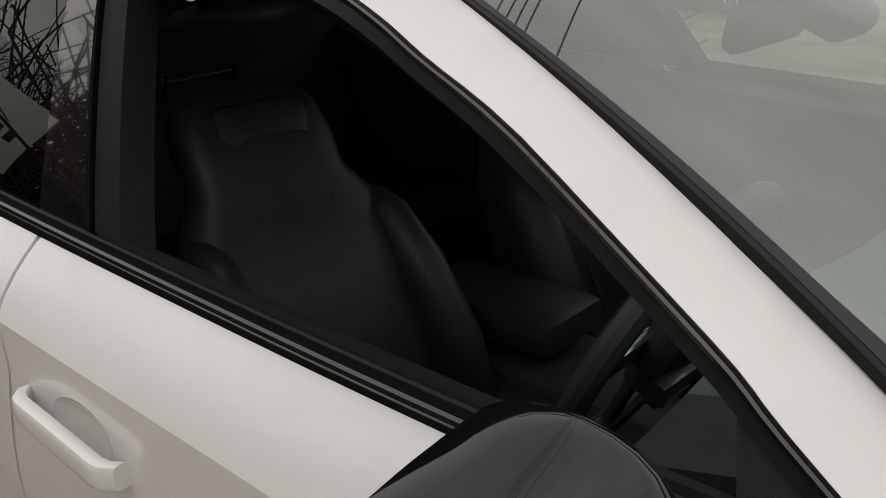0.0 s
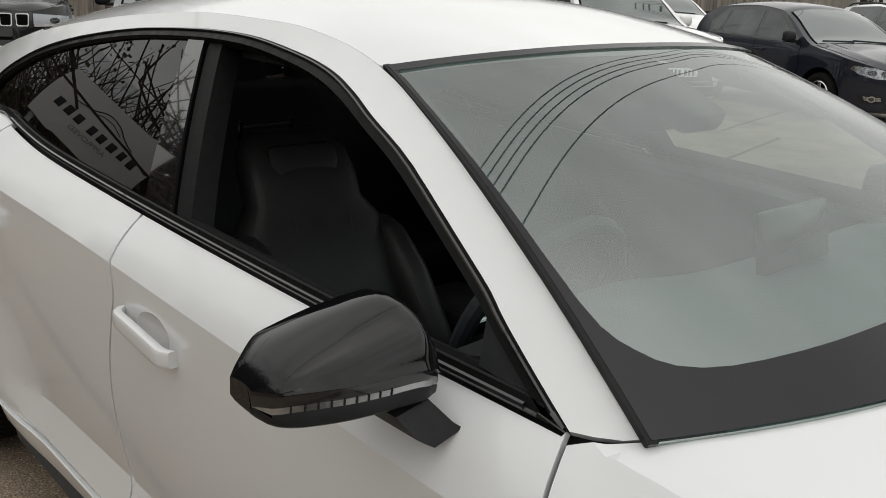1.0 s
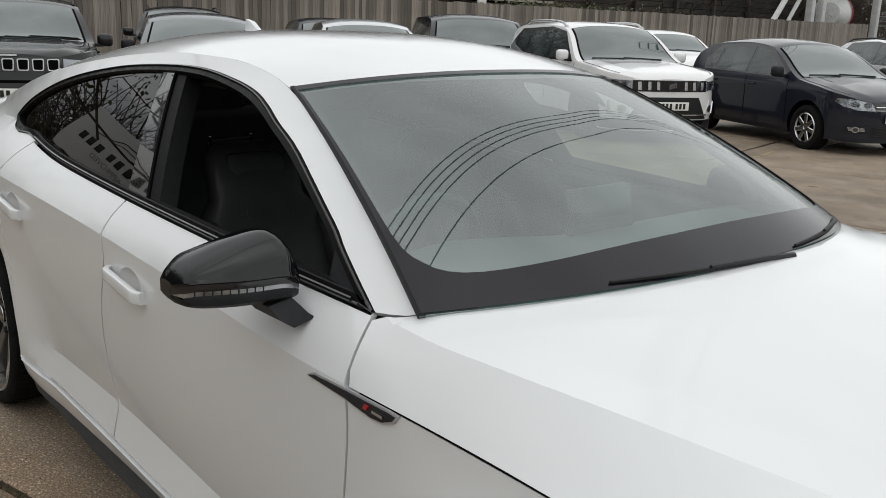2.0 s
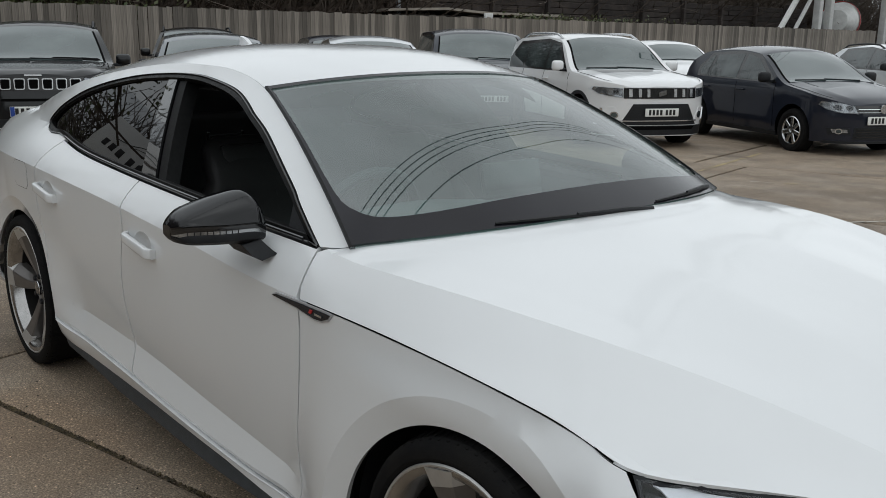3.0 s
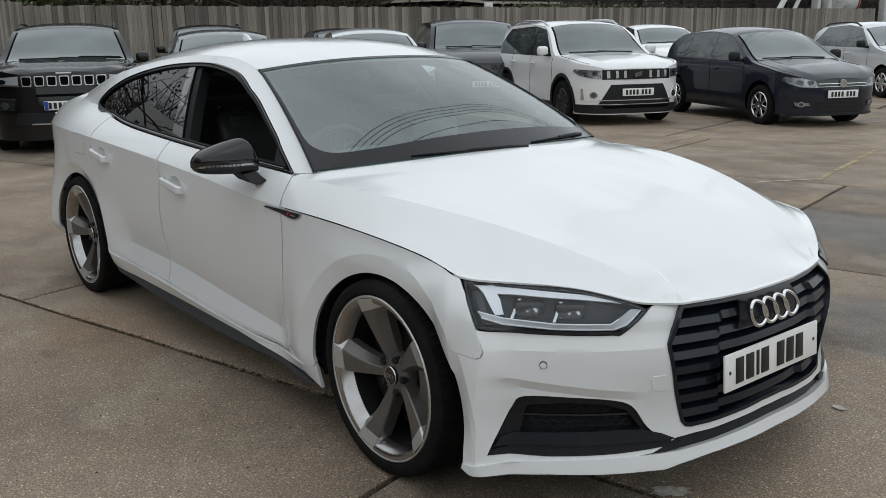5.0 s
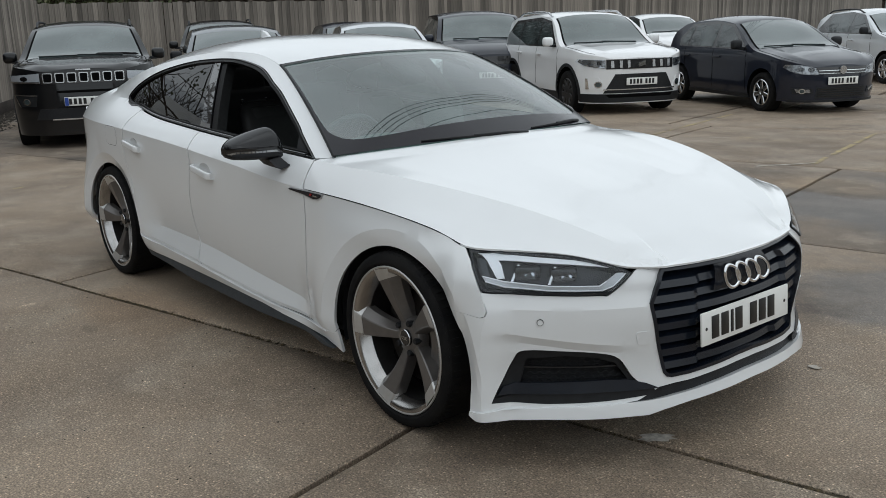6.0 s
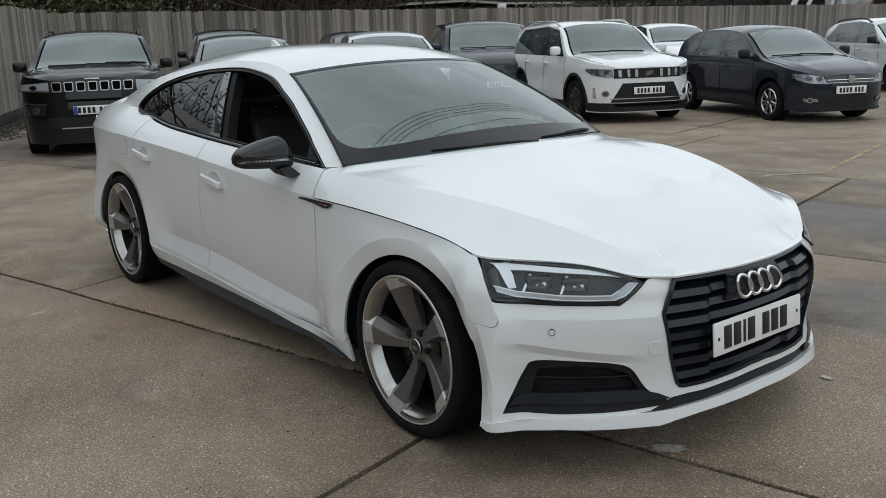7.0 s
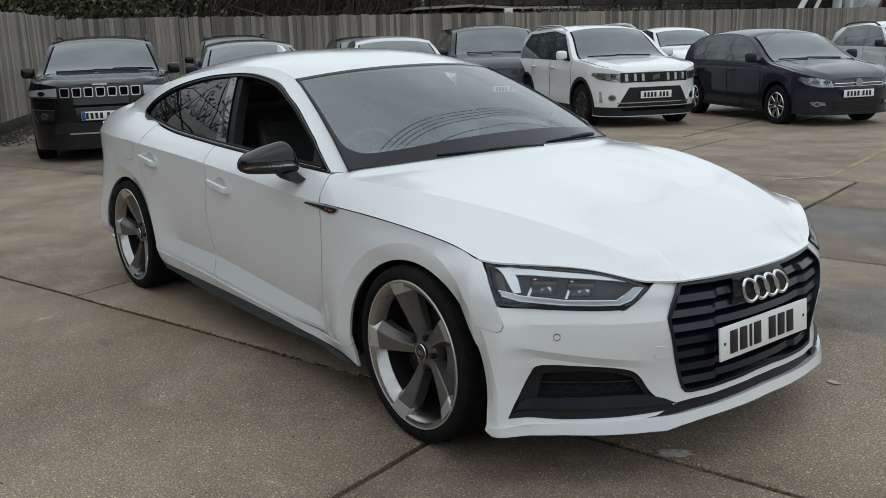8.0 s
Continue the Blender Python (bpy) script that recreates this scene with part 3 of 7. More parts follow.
# side frame: pillar, roof rail, rear quarter
DLO_TOP = [(-.655, .905), (-.79, .985), (-.86, 1.028), (-1.06, 1.131), (-1.19, 1.183), (-1.262, 1.211), (-1.345, 1.236), (-1.45, 1.255), (-1.6, 1.271), (-1.75, 1.274),
           (-1.9, 1.268), (-2.05, 1.257), (-2.2, 1.238), (-2.36, 1.21), (-2.51, 1.172), (-2.65, 1.118), (-2.725, 1.07), (-2.74, 1.04), (-2.70, 1.018), (-2.63, 1.006)]
DLO_BOTTOM = belt(-2.55, -.70, 40)
DLO = spline(DLO_TOP, 4)[:-1] + [(-2.63, 1.006)] + DLO_BOTTOM
RAIL = [(x, curve(x, RAIL_Z)) for x in [-.575 - i * .04 for i in range(80)] if x > -3.72]
FRAME = [q for q in RAIL if q[0] > -3.63] + [(-3.64, .90), (-3.64, .60), (-3.60, .35), (-3.5, .25), (-3.3, .215), (-3.2, .215)] + arch_line(1, 178, 8.5, 48) + [(-2.36, .33)] + \
    shifted(REAR_SEAM[::-1], -gap)[1:] + belt(-2.55, -2.63, 3) + spline(DLO_TOP, 4)[::-1][1:] + [(-.60, .908)]
panel("side_frame", FRAME, right, PAINT, coupe, lines=[shoulder(-3.63, -2.50, 30), arch_line(1, 172, 12, 48, 1.16)], step=.026, mirror=True, angle=16)

# fuel flap
FLAP = [(-2.685 + .085 * dx, .843 + .052 * dz) for dx, dz in ((-.75, -1), (.75, -1), (1, -.65), (1, .65), (.75, 1), (-.75, 1), (-1, .65), (-1, -.65))]
panel("flap_gap", grown(FLAP, .0016), lambda x, z: (x, -half_width(x, z) - .0008, z), CAVITY, coupe, holes=[FLAP], step=.012, thick=0)
panel("fuel_flap", FLAP, lambda x, z: (x, -half_width(x, z) - .0012, z), PAINT, coupe, step=.02, thick=.002)

# window surround, pillars and panes
INNER = grown(DLO, -.016)
panel("window_surround", DLO, lambda x, z: (x, -half_width(x, z) - .003, z), SEAL_GLOSS, coupe, holes=[INNER], step=.03, thick=.02, mirror=True, label="gloss black window surround")
for s in (1, -1):
    rim = [(x, -s * (half_width(x, z) + .0045), z) for x, z in grown(DLO, -.003)]
    part("window_bead", tube(rim, .0032, 6, closed=True), GLOSS_TRIM, coupe, "gloss black bead along the window surround")
    sill_run = [-.72 - i * .04 for i in range(46)]
    part("belt_moulding", tube([(x, -s * (half_width(x, curve(x, BELT_Z) + .002) + .004), curve(x, BELT_Z) + .006) for x in sill_run if x > -2.52], .0055, 8), GLOSS_TRIM, coupe, "gloss black belt moulding")
    part("belt_seal", tube([(x, -s * (half_width(x, curve(x, BELT_Z) + .01) - .004), curve(x, BELT_Z) + .013) for x in sill_run if x > -2.5], .0045, 8), SEAL, coupe)
glass_in = right_in(.010)
edge_z = lambda x: curve(-x, sorted((-p[0], p[1]) for p in DLO_TOP[:17]))
bot_z = lambda x: curve(x, BELT_Z)


def top_run(x0, x1, n=24, dz=-.02):
    return [(x0 + (x1 - x0) * i / n, edge_z(x0 + (x1 - x0) * i / n) + dz) for i in range(n + 1)]


def bottom_run(x0, x1, n=16, dz=.012):
    return [(x0 + (x1 - x0) * i / n, bot_z(x0 + (x1 - x0) * i / n) + dz) for i in range(n + 1)]


REAR_PANE = top_run(-1.842, -2.66) + [(-2.715, 1.06), (-2.715, 1.045), (-2.66, 1.02)] + bottom_run(-2.5, -1.728)
panel("rear_side_window", REAR_PANE, glass_in, TINT_GLASS, coupe, step=.03, thick=.004, mirror=True, label="dark privacy glass side window")
APPLIQUE = top_run(-1.778, -1.838, 3) + bottom_run(-1.723, -1.613, 4)
panel("pillar_trim", APPLIQUE, right_in(.006), PILLAR_GLOSS, coupe, step=.03, thick=.015, mirror=True)
PILLAR = top_run(-1.725, -1.774, 4) + bottom_run(-1.609, -1.555, 5)
panel("door_pillar", PILLAR, right_in(.016), SEAL, coupe, step=.03, thick=.05, mirror=True)
SAIL = [(-.70, .935), (-.815, .998), (-.83, .995), (-.81, .93), (-.70, .915)]
panel("mirror_sail", SAIL, right_in(.004), BLACK_PLASTIC, coupe, step=.03, thick=.02, mirror=True)
STRIP = belt(-1.60, -.72, 30, .006) + belt(-.72, -1.60, 30, .018)
panel("window_seal", STRIP, right_in(.014), SEAL, coupe, step=.03, thick=.03, mirror=True)
FRONT_PANE = top_run(-.84, -1.722) + bottom_run(-1.552, -.82)
twin = panel("front_side_window", [(x, z) for x, z in FRONT_PANE], lambda x, z: (x, half_width(x, z) - .012, z), CLEAR_GLASS, coupe, step=.04, thick=.004, label="clear passenger window")

# hood and roof
HOOD_R = [(x, -curve(x, soft_y)) for x in [-.6145 + i * .028 for i in range(50)] if x < .775]
HOOD_F = [(nose_at(abs(y))[0] - .012, y) for y in [-.40 + i * .02 for i in range(41)]]
cowl = [(screen_point(a, 0)[0] - .003, screen_point(a, 0)[1]) for a in [1 - i * .05 for i in range(41)]]
SEAM_TOP = [(x + gap, half_width(x, z) - .0005) for x, z in FRONT_SEAM[::-1] if .81 < z < .9]
HOOD_OUT = HOOD_R + HOOD_F + [(x, -y) for x, y in HOOD_R[::-1]] + SEAM_TOP + [(-.61, .772)] + cowl[1:-1] + [(-.61, -.772)] + [(x, -y) for x, y in SEAM_TOP[::-1]]
ridge = [[(x, s * min(ridge_y(x), curve(x, flow_y) - .012)) for x in [-.60 + i * .03 for i in range(46)]] for s in (1, -1)]
ridge += [[(x, s * .225) for x in [-.1 + i * .03 for i in range(29)]] for s in (1, -1)]


def hood_front(y):
    return nose_at(min(.40, abs(y)))[0] - .012


def hood_skin(x, y):
    """The hood, drawn down to one level edge over the grille."""
    z, xf = hood_z(x, y), hood_front(y)
    f = smooth(.30, 0, xf - x) * (1 - smooth(.36, .62, abs(y)))
    a = max(-1, min(1, y / .752))
    lift = .011 * smooth(.09, 0, x - screen_point(a, 0)[0]) * smooth(.80, .70, abs(y))
    return (x, y, z + (.6705 - hood_z(xf, y)) * f + lift)


panel("hood", HOOD_OUT, hood_skin, PAINT, coupe, lines=ridge, step=.017, thick=.006, angle=11)
header = [(screen_point(a, 1)[0] - .006, screen_point(a, 1)[1]) for a in [-1 + i * .05 for i in range(41)]]
roof_side = [(x, half_width(x, curve(x, RAIL_Z)) - .001) for x in [-1.27 - i * .05 for i in range(27)]]
rear_head = [(-2.58 + .09 * (y / .56) ** 2 * -1, y) for y in [.54 - i * .054 for i in range(21)]]
roof_side = [p for p in roof_side if p[0] > -2.66]
ROOF = header + roof_side + rear_head + [(x, -y) for x, y in roof_side[::-1]]
panel("roof", ROOF, lambda x, y: (x, y, roof_z(x, y)), PAINT, coupe, step=.03, thick=.02)
back = [(x, half_width(x, curve(x, RAIL_Z)) - .03) for x in [-2.68 - i * .05 for i in range(16)]]
BACK_GLASS = [(x - .005, y) for x, y in rear_head[::-1]] + back + [(-3.46, .3), (-3.47, 0), (-3.46, -.3)] + [(x, -y) for x, y in back[::-1]]
panel("rear_window", BACK_GLASS, lambda x, y: (x, y, roof_z(x, y) - .004), TINT_GLASS, coupe, step=.04, thick=.006, label="dark tinted rear window")
back2 = [(x, half_width(x, curve(x, RAIL_Z)) - .003) for x in [-2.67 - i * .05 for i in range(22)]]
trunk_side = [(x, half_width(x, curve(x, RAIL_Z)) - .003) for x in (-3.47, -3.52, -3.57, -3.62)]
TRUNK = [(x, -y) for x, y in trunk_side[::-1]] + [(-3.48, -.3), (-3.485, 0), (-3.48, .3)] + trunk_side + [(-3.70, .62), (-3.77, .53), (-3.82, .38), (-3.845, .2), (-3.85, 0), (-3.845, -.2), (-3.82, -.38), (-3.77, -.53), (-3.70, -.62)]
panel("tailgate", TRUNK, lambda x, y: (x, y, roof_z(x, y) + .002), PAINT, coupe, step=.035, thick=.02)
panel("hatch_trim", [(-3.36, -.64), (-3.36, .64), (-3.52, .62), (-3.52, -.62)], lambda x, y: (x, y, roof_z(x, y) - .028), CABIN, coupe, step=.06, thick=.0)
panel("tailgate_lining", TRUNK, lambda x, y: (x, y * .99, roof_z(x, y) - .02), CABIN, coupe, step=.06, thick=0)
for s in (1, -1):
    strip = [(x, s * y) for x, y in back2 if x > -3.48] + [(x, s * (y - .03)) for x, y in back2[::-1] if x > -3.48]
    panel("pillar_lining", strip, lambda x, y: (x, y * .985, roof_z(x, y) - .02), CABIN, coupe, step=.06, thick=0)
    panel("rear_pillar", strip, lambda x, y: (x, y, roof_z(x, y)), PAINT, coupe, step=.03, thick=.02)


TAIL_SIDE = [(.90, .22), (.93, .35), (.93, .60), (.8, .632)]
panel("rear_bumper", [(-1.1, .18), (1.1, .18)] + TAIL_SIDE + [(-s, z) for s, z in TAIL_SIDE[::-1]], tail, PAINT, coupe, step=.04)
panel("tail_panel", [(-.8, .635), (.8, .635), (.90, .62), (.90, .88), (.80, .935), (.5, .945), (-.5, .945), (-.80, .935), (-.90, .88), (-.90, .62)], tail, PAINT, coupe, step=.04)
for s in (1, -1):
    panel("tail_light", [(s * .50, .77), (s * .93, .78), (s * .97, .85), (s * .50, .86)], lambda a, z: tuple(c + d for c, d in zip(tail(a, z), (-.008, 0, 0))), RED, coupe, step=.04, label="red tail light")

# windscreen with its black print
panel("windscreen", [(-1, 0), (1, 0), (1, 1), (-1, 1)], lambda a, b: screen_point(a, b, .003), SCREEN_GLASS, coupe, step=.05, thick=.005, label="clear raked windscreen")
screen_hole = spline([(-.978, .26), (-.945, .155), (-.87, .108), (-.7, .108), (-.4, .13), (0, .14), (.4, .13), (.7, .108), (.87, .108), (.945, .155), (.955, .26), (.955, .6), (.955, .93), (.93, .968), (.6, .972), (0, .974), (-.6, .972), (-.96, .968), (-.984, .93), (-.984, .6)], 3, True)
panel("windscreen_print", [(-.996, .004), (.996, .004), (.996, .996), (-.996, .996)], lambda a, b: screen_point(a, b, .0065), PRINT, coupe, holes=[screen_hole], step=.05, thick=0, label="black ceramic border")
for s in (1, -1):
    panel("pillar_seal", [(s * .988, .0), (s * 1.003, .0), (s * 1.005, 1.0), (s * .988, 1.0)], lambda a, b: screen_point(a, b, .006), SEAL, coupe, step=.04, thick=.012)

# front bumper: one skin with openings for grille, lamps and intakes
FOG = spline([(.948, .236), (.93, .30), (.905, .38), (.87, .412), (.74, .41), (.63, .40), (.565, .378), (.515, .31), (.47, .278), (.435, .262)], 4)
FOG_OPEN = FOG + [(.44, .246), (.6, .238), (.8, .232)]
GRILLE_HALF = [(.412, .659), (.425, .645), (.466, .556), (.464, .54), (.432, .41), (.400, .312), (.388, .299), (.37, .295), (.30, .296), (.17, .303), (.05, .310)]
LAMP = [(1.080, .7195), (1.055, .69), (1.025, .648)] + spline([(.995, .606), (.9, .598), (.75, .594), (.63, .593), (.60, .597), (.522, .654)], 4)[:-1] + \
    spline([(.522, .655), (.57, .6755), (.632, .6925), (.71, .7075), (.80, .7155), (.95, .7215), (1.080, .7205)], 4)[:-1]


def s_of_arch(z):
    cx, cz, a, b = ARCH[0]
    xa = cx + a * math.sqrt(max(0, 1 - (max(z, cz) - cz) ** 2 / b ** 2)) + (.012 * smooth(cz, .2, z) if z < cz else 0)
    lo, hi = .8, 1.3
    for _ in range(40):
        mid = (lo + hi) / 2
        lo, hi = (mid, hi) if nose(mid, z)[0] > xa else (lo, mid)
    return lo



def s_of_x(x, z):
    lo, hi = .5, 1.35
    for _ in range(40):
        mid = (lo + hi) / 2
        lo, hi = (mid, hi) if nose(mid, z)[0] > x else (lo, mid)
    return lo


def arch_band(z, k=1.16):
    cx, cz, a, b = ARCH[0]
    return s_of_x(cx + a * k * math.sqrt(max(0, 1 - (max(z, cz) - cz) ** 2 / (b * k) ** 2)), z), z


LAMP_BOTTOM = [p for p in spline([(.995, .602), (.9, .594), (.75, .590), (.63, .589), (.597, .592), (.517, .652)], 4)]
R_SIDE = GRILLE_HALF[::-1] + [(.42, .667), (.47, .667), (.505, .661)] + LAMP_BOTTOM[::-1] + [(s_of_x(x + .0014, z), z - .0016) for x, z in nose_seam[4:]] + [(s_of_arch(z), z) for z in (.5225, .49, .45, .41, .37, .33, .29, .25, .215, .19)]
R_LOW = [(1.0, .20), (.93, .218), (.80, .218), (.60, .224), (.50, .232), (.455, .25), (.42, .266), (.36, .270), (.30, .271), (.172, .279), (.06, .284)]
BUMPER = [(-s, z) for s, z in R_SIDE[::-1]] + R_SIDE + R_LOW + [(-s, z) for s, z in R_LOW[::-1]]
BUMPER = [p for i, p in enumerate(BUMPER) if i == 0 or math.hypot(p[0] - BUMPER[i - 1][0], p[1] - BUMPER[i - 1][1]) > .001]


def brow_z(a):
    return .414 + .064 * max(0, min(1, (a - .48) / .5))


def fog_lift(s, z):
    """The skin over the intakes: a ledge under the lamps, a brow above the intake and the scoop below it."""
    a = abs(s)
    span = smooth(.44, .66, a) * (1 - smooth(.88, 1.0, a))
    ledge = -.011 * max(0, min(1, (z - .548) / .045)) * (1 - smooth(.93, 1.03, a))
    zb = brow_z(a)
    over = .006 * span * max(0, 1 - (z - zb) / .06) ** 1.5 if z > zb else 0
    scoop = 0
    if z <= zb:
        u = min(1, (zb - z) / .028)
        v = max(0, min(1, (zb - .028 - z) / .035))
        scoop = span * (.006 - .010 * u + .005 * v)
    return ledge + over + scoop


bumper_skin = lambda s, z: nose(s, z, fog_lift(s, z))
bumper = panel("front_bumper", BUMPER, bumper_skin, PAINT, coupe, holes=[FOG_OPEN, [(-s, z) for s, z in FOG_OPEN]], lines=[[(g * arch_band(z)[0], z) for z in [.23 + i * .028 for i in range(11)]] for g in (1, -1)]
               + [[(g * a, brow_z(a) - d) for a in [.50 + i * .025 for i in range(22)]] for g in (1, -1) for d in (0, .028)]
               + [[(g * a, .548) for a in [.475 + i * .02 for i in range(25)]] for g in (1, -1)], step=.019, thick=.022, angle=13)
LIP_R = [(0, .249), (.1, .247), (.176, .244), (.304, .237), (.412, .231), (.516, .231), (.66, .230), (.80, .224), (.93, .216), (1.0, .206), (1.034, .202), (1.036, .188), (1.0, .178), (.93, .180), (.80, .187), (.644, .187), (.516, .187), (.47, .185), (.42, .194), (.304, .206), (.18, .211), (0, .215)]
LIP = LIP_R + [(-s, z) for s, z in LIP_R[1:-1][::-1]]
panel("front_lip", LIP, lambda s, z: nose(s, z, .012 + .12 * (.2 - z)), PAINT, coupe, step=.02, thick=.035)
SLOT = [(-.44, .262), (-.36, .286), (-.1, .305), (.1, .305), (.36, .286), (.44, .262), (.9, .236), (.95, .205), (.44, .205), (.2, .222), (-.2, .222), (-.44, .205), (-.95, .205), (-.9, .236)]
panel("lower_intake", SLOT, lambda s, z: nose(s, z, -.018), BLACK_PLASTIC, coupe, step=.02, thick=.03, label="black lower intake")
INNER_SLOT = [(s, z) for s, z in ((-.9, .42), (.9, .42), (.96, .2), (-.96, .2))]
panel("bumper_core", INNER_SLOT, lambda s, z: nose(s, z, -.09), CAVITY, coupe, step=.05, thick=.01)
for s in (1, -1):
    fog = part("fog_intake", box(.001, .001, .001, m=at(.6, -s * .7, .3)), BLACK_PLASTIC, coupe, "black honeycomb air intake")
    out = grown([(s * a, z) for a, z in FOG_OPEN], -.002)
    panel("intake_frame", out, lambda a, z: nose(a, z, -.012), BLACK_PLASTIC, fog, holes=[[(s * a, z) for a, z in ((.885, .296), (.865, .38), (.74, .39), (.64, .382), (.575, .36), (.53, .302), (.6, .304))]], step=.025, thick=.04)
    panel("intake_back", [(s * a, z) for a, z in ((.90, .25), (.88, .40), (.60, .395), (.50, .27))], lambda a, z: nose(a, z, -.05), BLACK_PLASTIC, fog, step=.03, thick=.005)
    comb = bmesh.new()
    for row in range(8):
        z0 = .281 + row * .0135
        line = [(.53 + i * .008, z0 + .0034 * (1 if ((i // 2) + row) % 2 else -1)) for i in range(46)]
        pts = [Vector(nose(s * q, z, -.035)) for q, z in line if .525 + row * .008 < q < .885 - row * .004]
        tube(pts, .0019, 5, comb)
    part("intake_bar", tube([nose(s * (.555 + .054 * i), .345, -.026) for i in range(7)], .005, 6), GLOSS_TRIM, fog)
    part("honeycomb", comb, BLACK_PLASTIC, fog)
    blade = [(s * a, z) for a, z in ((.40, .250), (.44, .262), (.54, .268), (.90, .262), (.945, .25), (.952, .222), (.8, .212), (.6, .214), (.50, .220), (.40, .236))]
    panel("intake_blade", blade, lambda a, z: nose(a, z, -.004), BLACK_PLASTIC, fog, step=.02, thick=.03)
    slat = [(s * a, z) for a, z in ((.425, .266), (.47, .287), (.53, .304), (.60, .308), (.90, .300), (.925, .29), (.935, .264), (.6, .270))]
    panel("intake_slat", slat, lambda a, z: nose(a, z, .001 + .10 * (.305 - z)), GRILLE_BLACK, fog, step=.02, thick=.02)

# grille
GRILLE = GRILLE_HALF + [(-s, z) for s, z in GRILLE_HALF[::-1]]
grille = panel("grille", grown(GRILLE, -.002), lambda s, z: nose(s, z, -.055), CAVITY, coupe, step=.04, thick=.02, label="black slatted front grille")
panel("grille_frame", grown(GRILLE, .004), lambda s, z: nose(s, z, .003), GRILLE_BLACK, grille, holes=[grown(GRILLE, -.008)], step=.025, thick=.05)
grille_s = lambda z: curve(z, [(.292, .365), (.312, .400), (.41, .432), (.54, .464), (.556, .466), (.645, .425), (.664, .412)]) - .006
for i in range(7):
    z0 = .335 + i * .0465
    w = grille_s(z0)
    sect = []
    for k in range(33):
        s = -w + 2 * w * k / 32
        e = abs(s) / w
        dip = -.010 - .016 * smooth(.62, .56, e)
        h = .0175
        c = [nose(s, z0 - h, dip - .035), nose(s, z0 - h, dip + .002), nose(s, z0 + h * .25, dip - .004), nose(s, z0 + h * .45, dip - .012), nose(s, z0 + h, dip - .035)]
        sect.append(c)
    part("slat", loft(sect), GRILLE_BLACK, grille, angle=25)
panel("badge_carrier", [(-.17, .558), (.19, .558), (.165, .648), (-.145, .648)], lambda s, z: nose(s, z, -.018), GRILLE_BLACK, grille, step=.03, thick=.02)
for i in range(4):
    cy = .0905 - .036 - i * .0603
    cz = .603
    ring = bmesh.new()
    pts = []
    for k in range(40):
        a = 2 * math.pi * k / 40
        p = Vector(nose(-(cy + .037 * math.cos(a)), cz + .037 * math.sin(a), .006 + .006 * math.sin(math.pi / 2)))
        pts.append(p)
    tube(pts, .0064, 10, ring, closed=True)
    part("badge_ring", ring, CHROME, grille, "chrome ring badge", angle=60)
plate = part("number_plate", box(.008, .535, .111, .003, at(.866, -.022, .447, 0, -4, 0)), PLATE_WHITE, coupe, "white number plate with black characters")
for y0, w in ((-.205, .042), (-.15, .042), (-.108, .014), (-.068, .042), (.02, .042), (.075, .042), (.13, .042)):
    part("character_bar", box(.003, w, .076, .001, at(.8715, y0 * 1.03 - .003, .447, 0, -4, 0)), PLATE_BLACK, plate)
for y0 in (-.235, .235):
    part("plate_screw", lathe([(0, 0), (.006, 0), (.006, .003)], 12, m=at(.8708, y0 * 1.03 - .022, .447, 0, 0, 90)), PLATE_BLACK, plate)

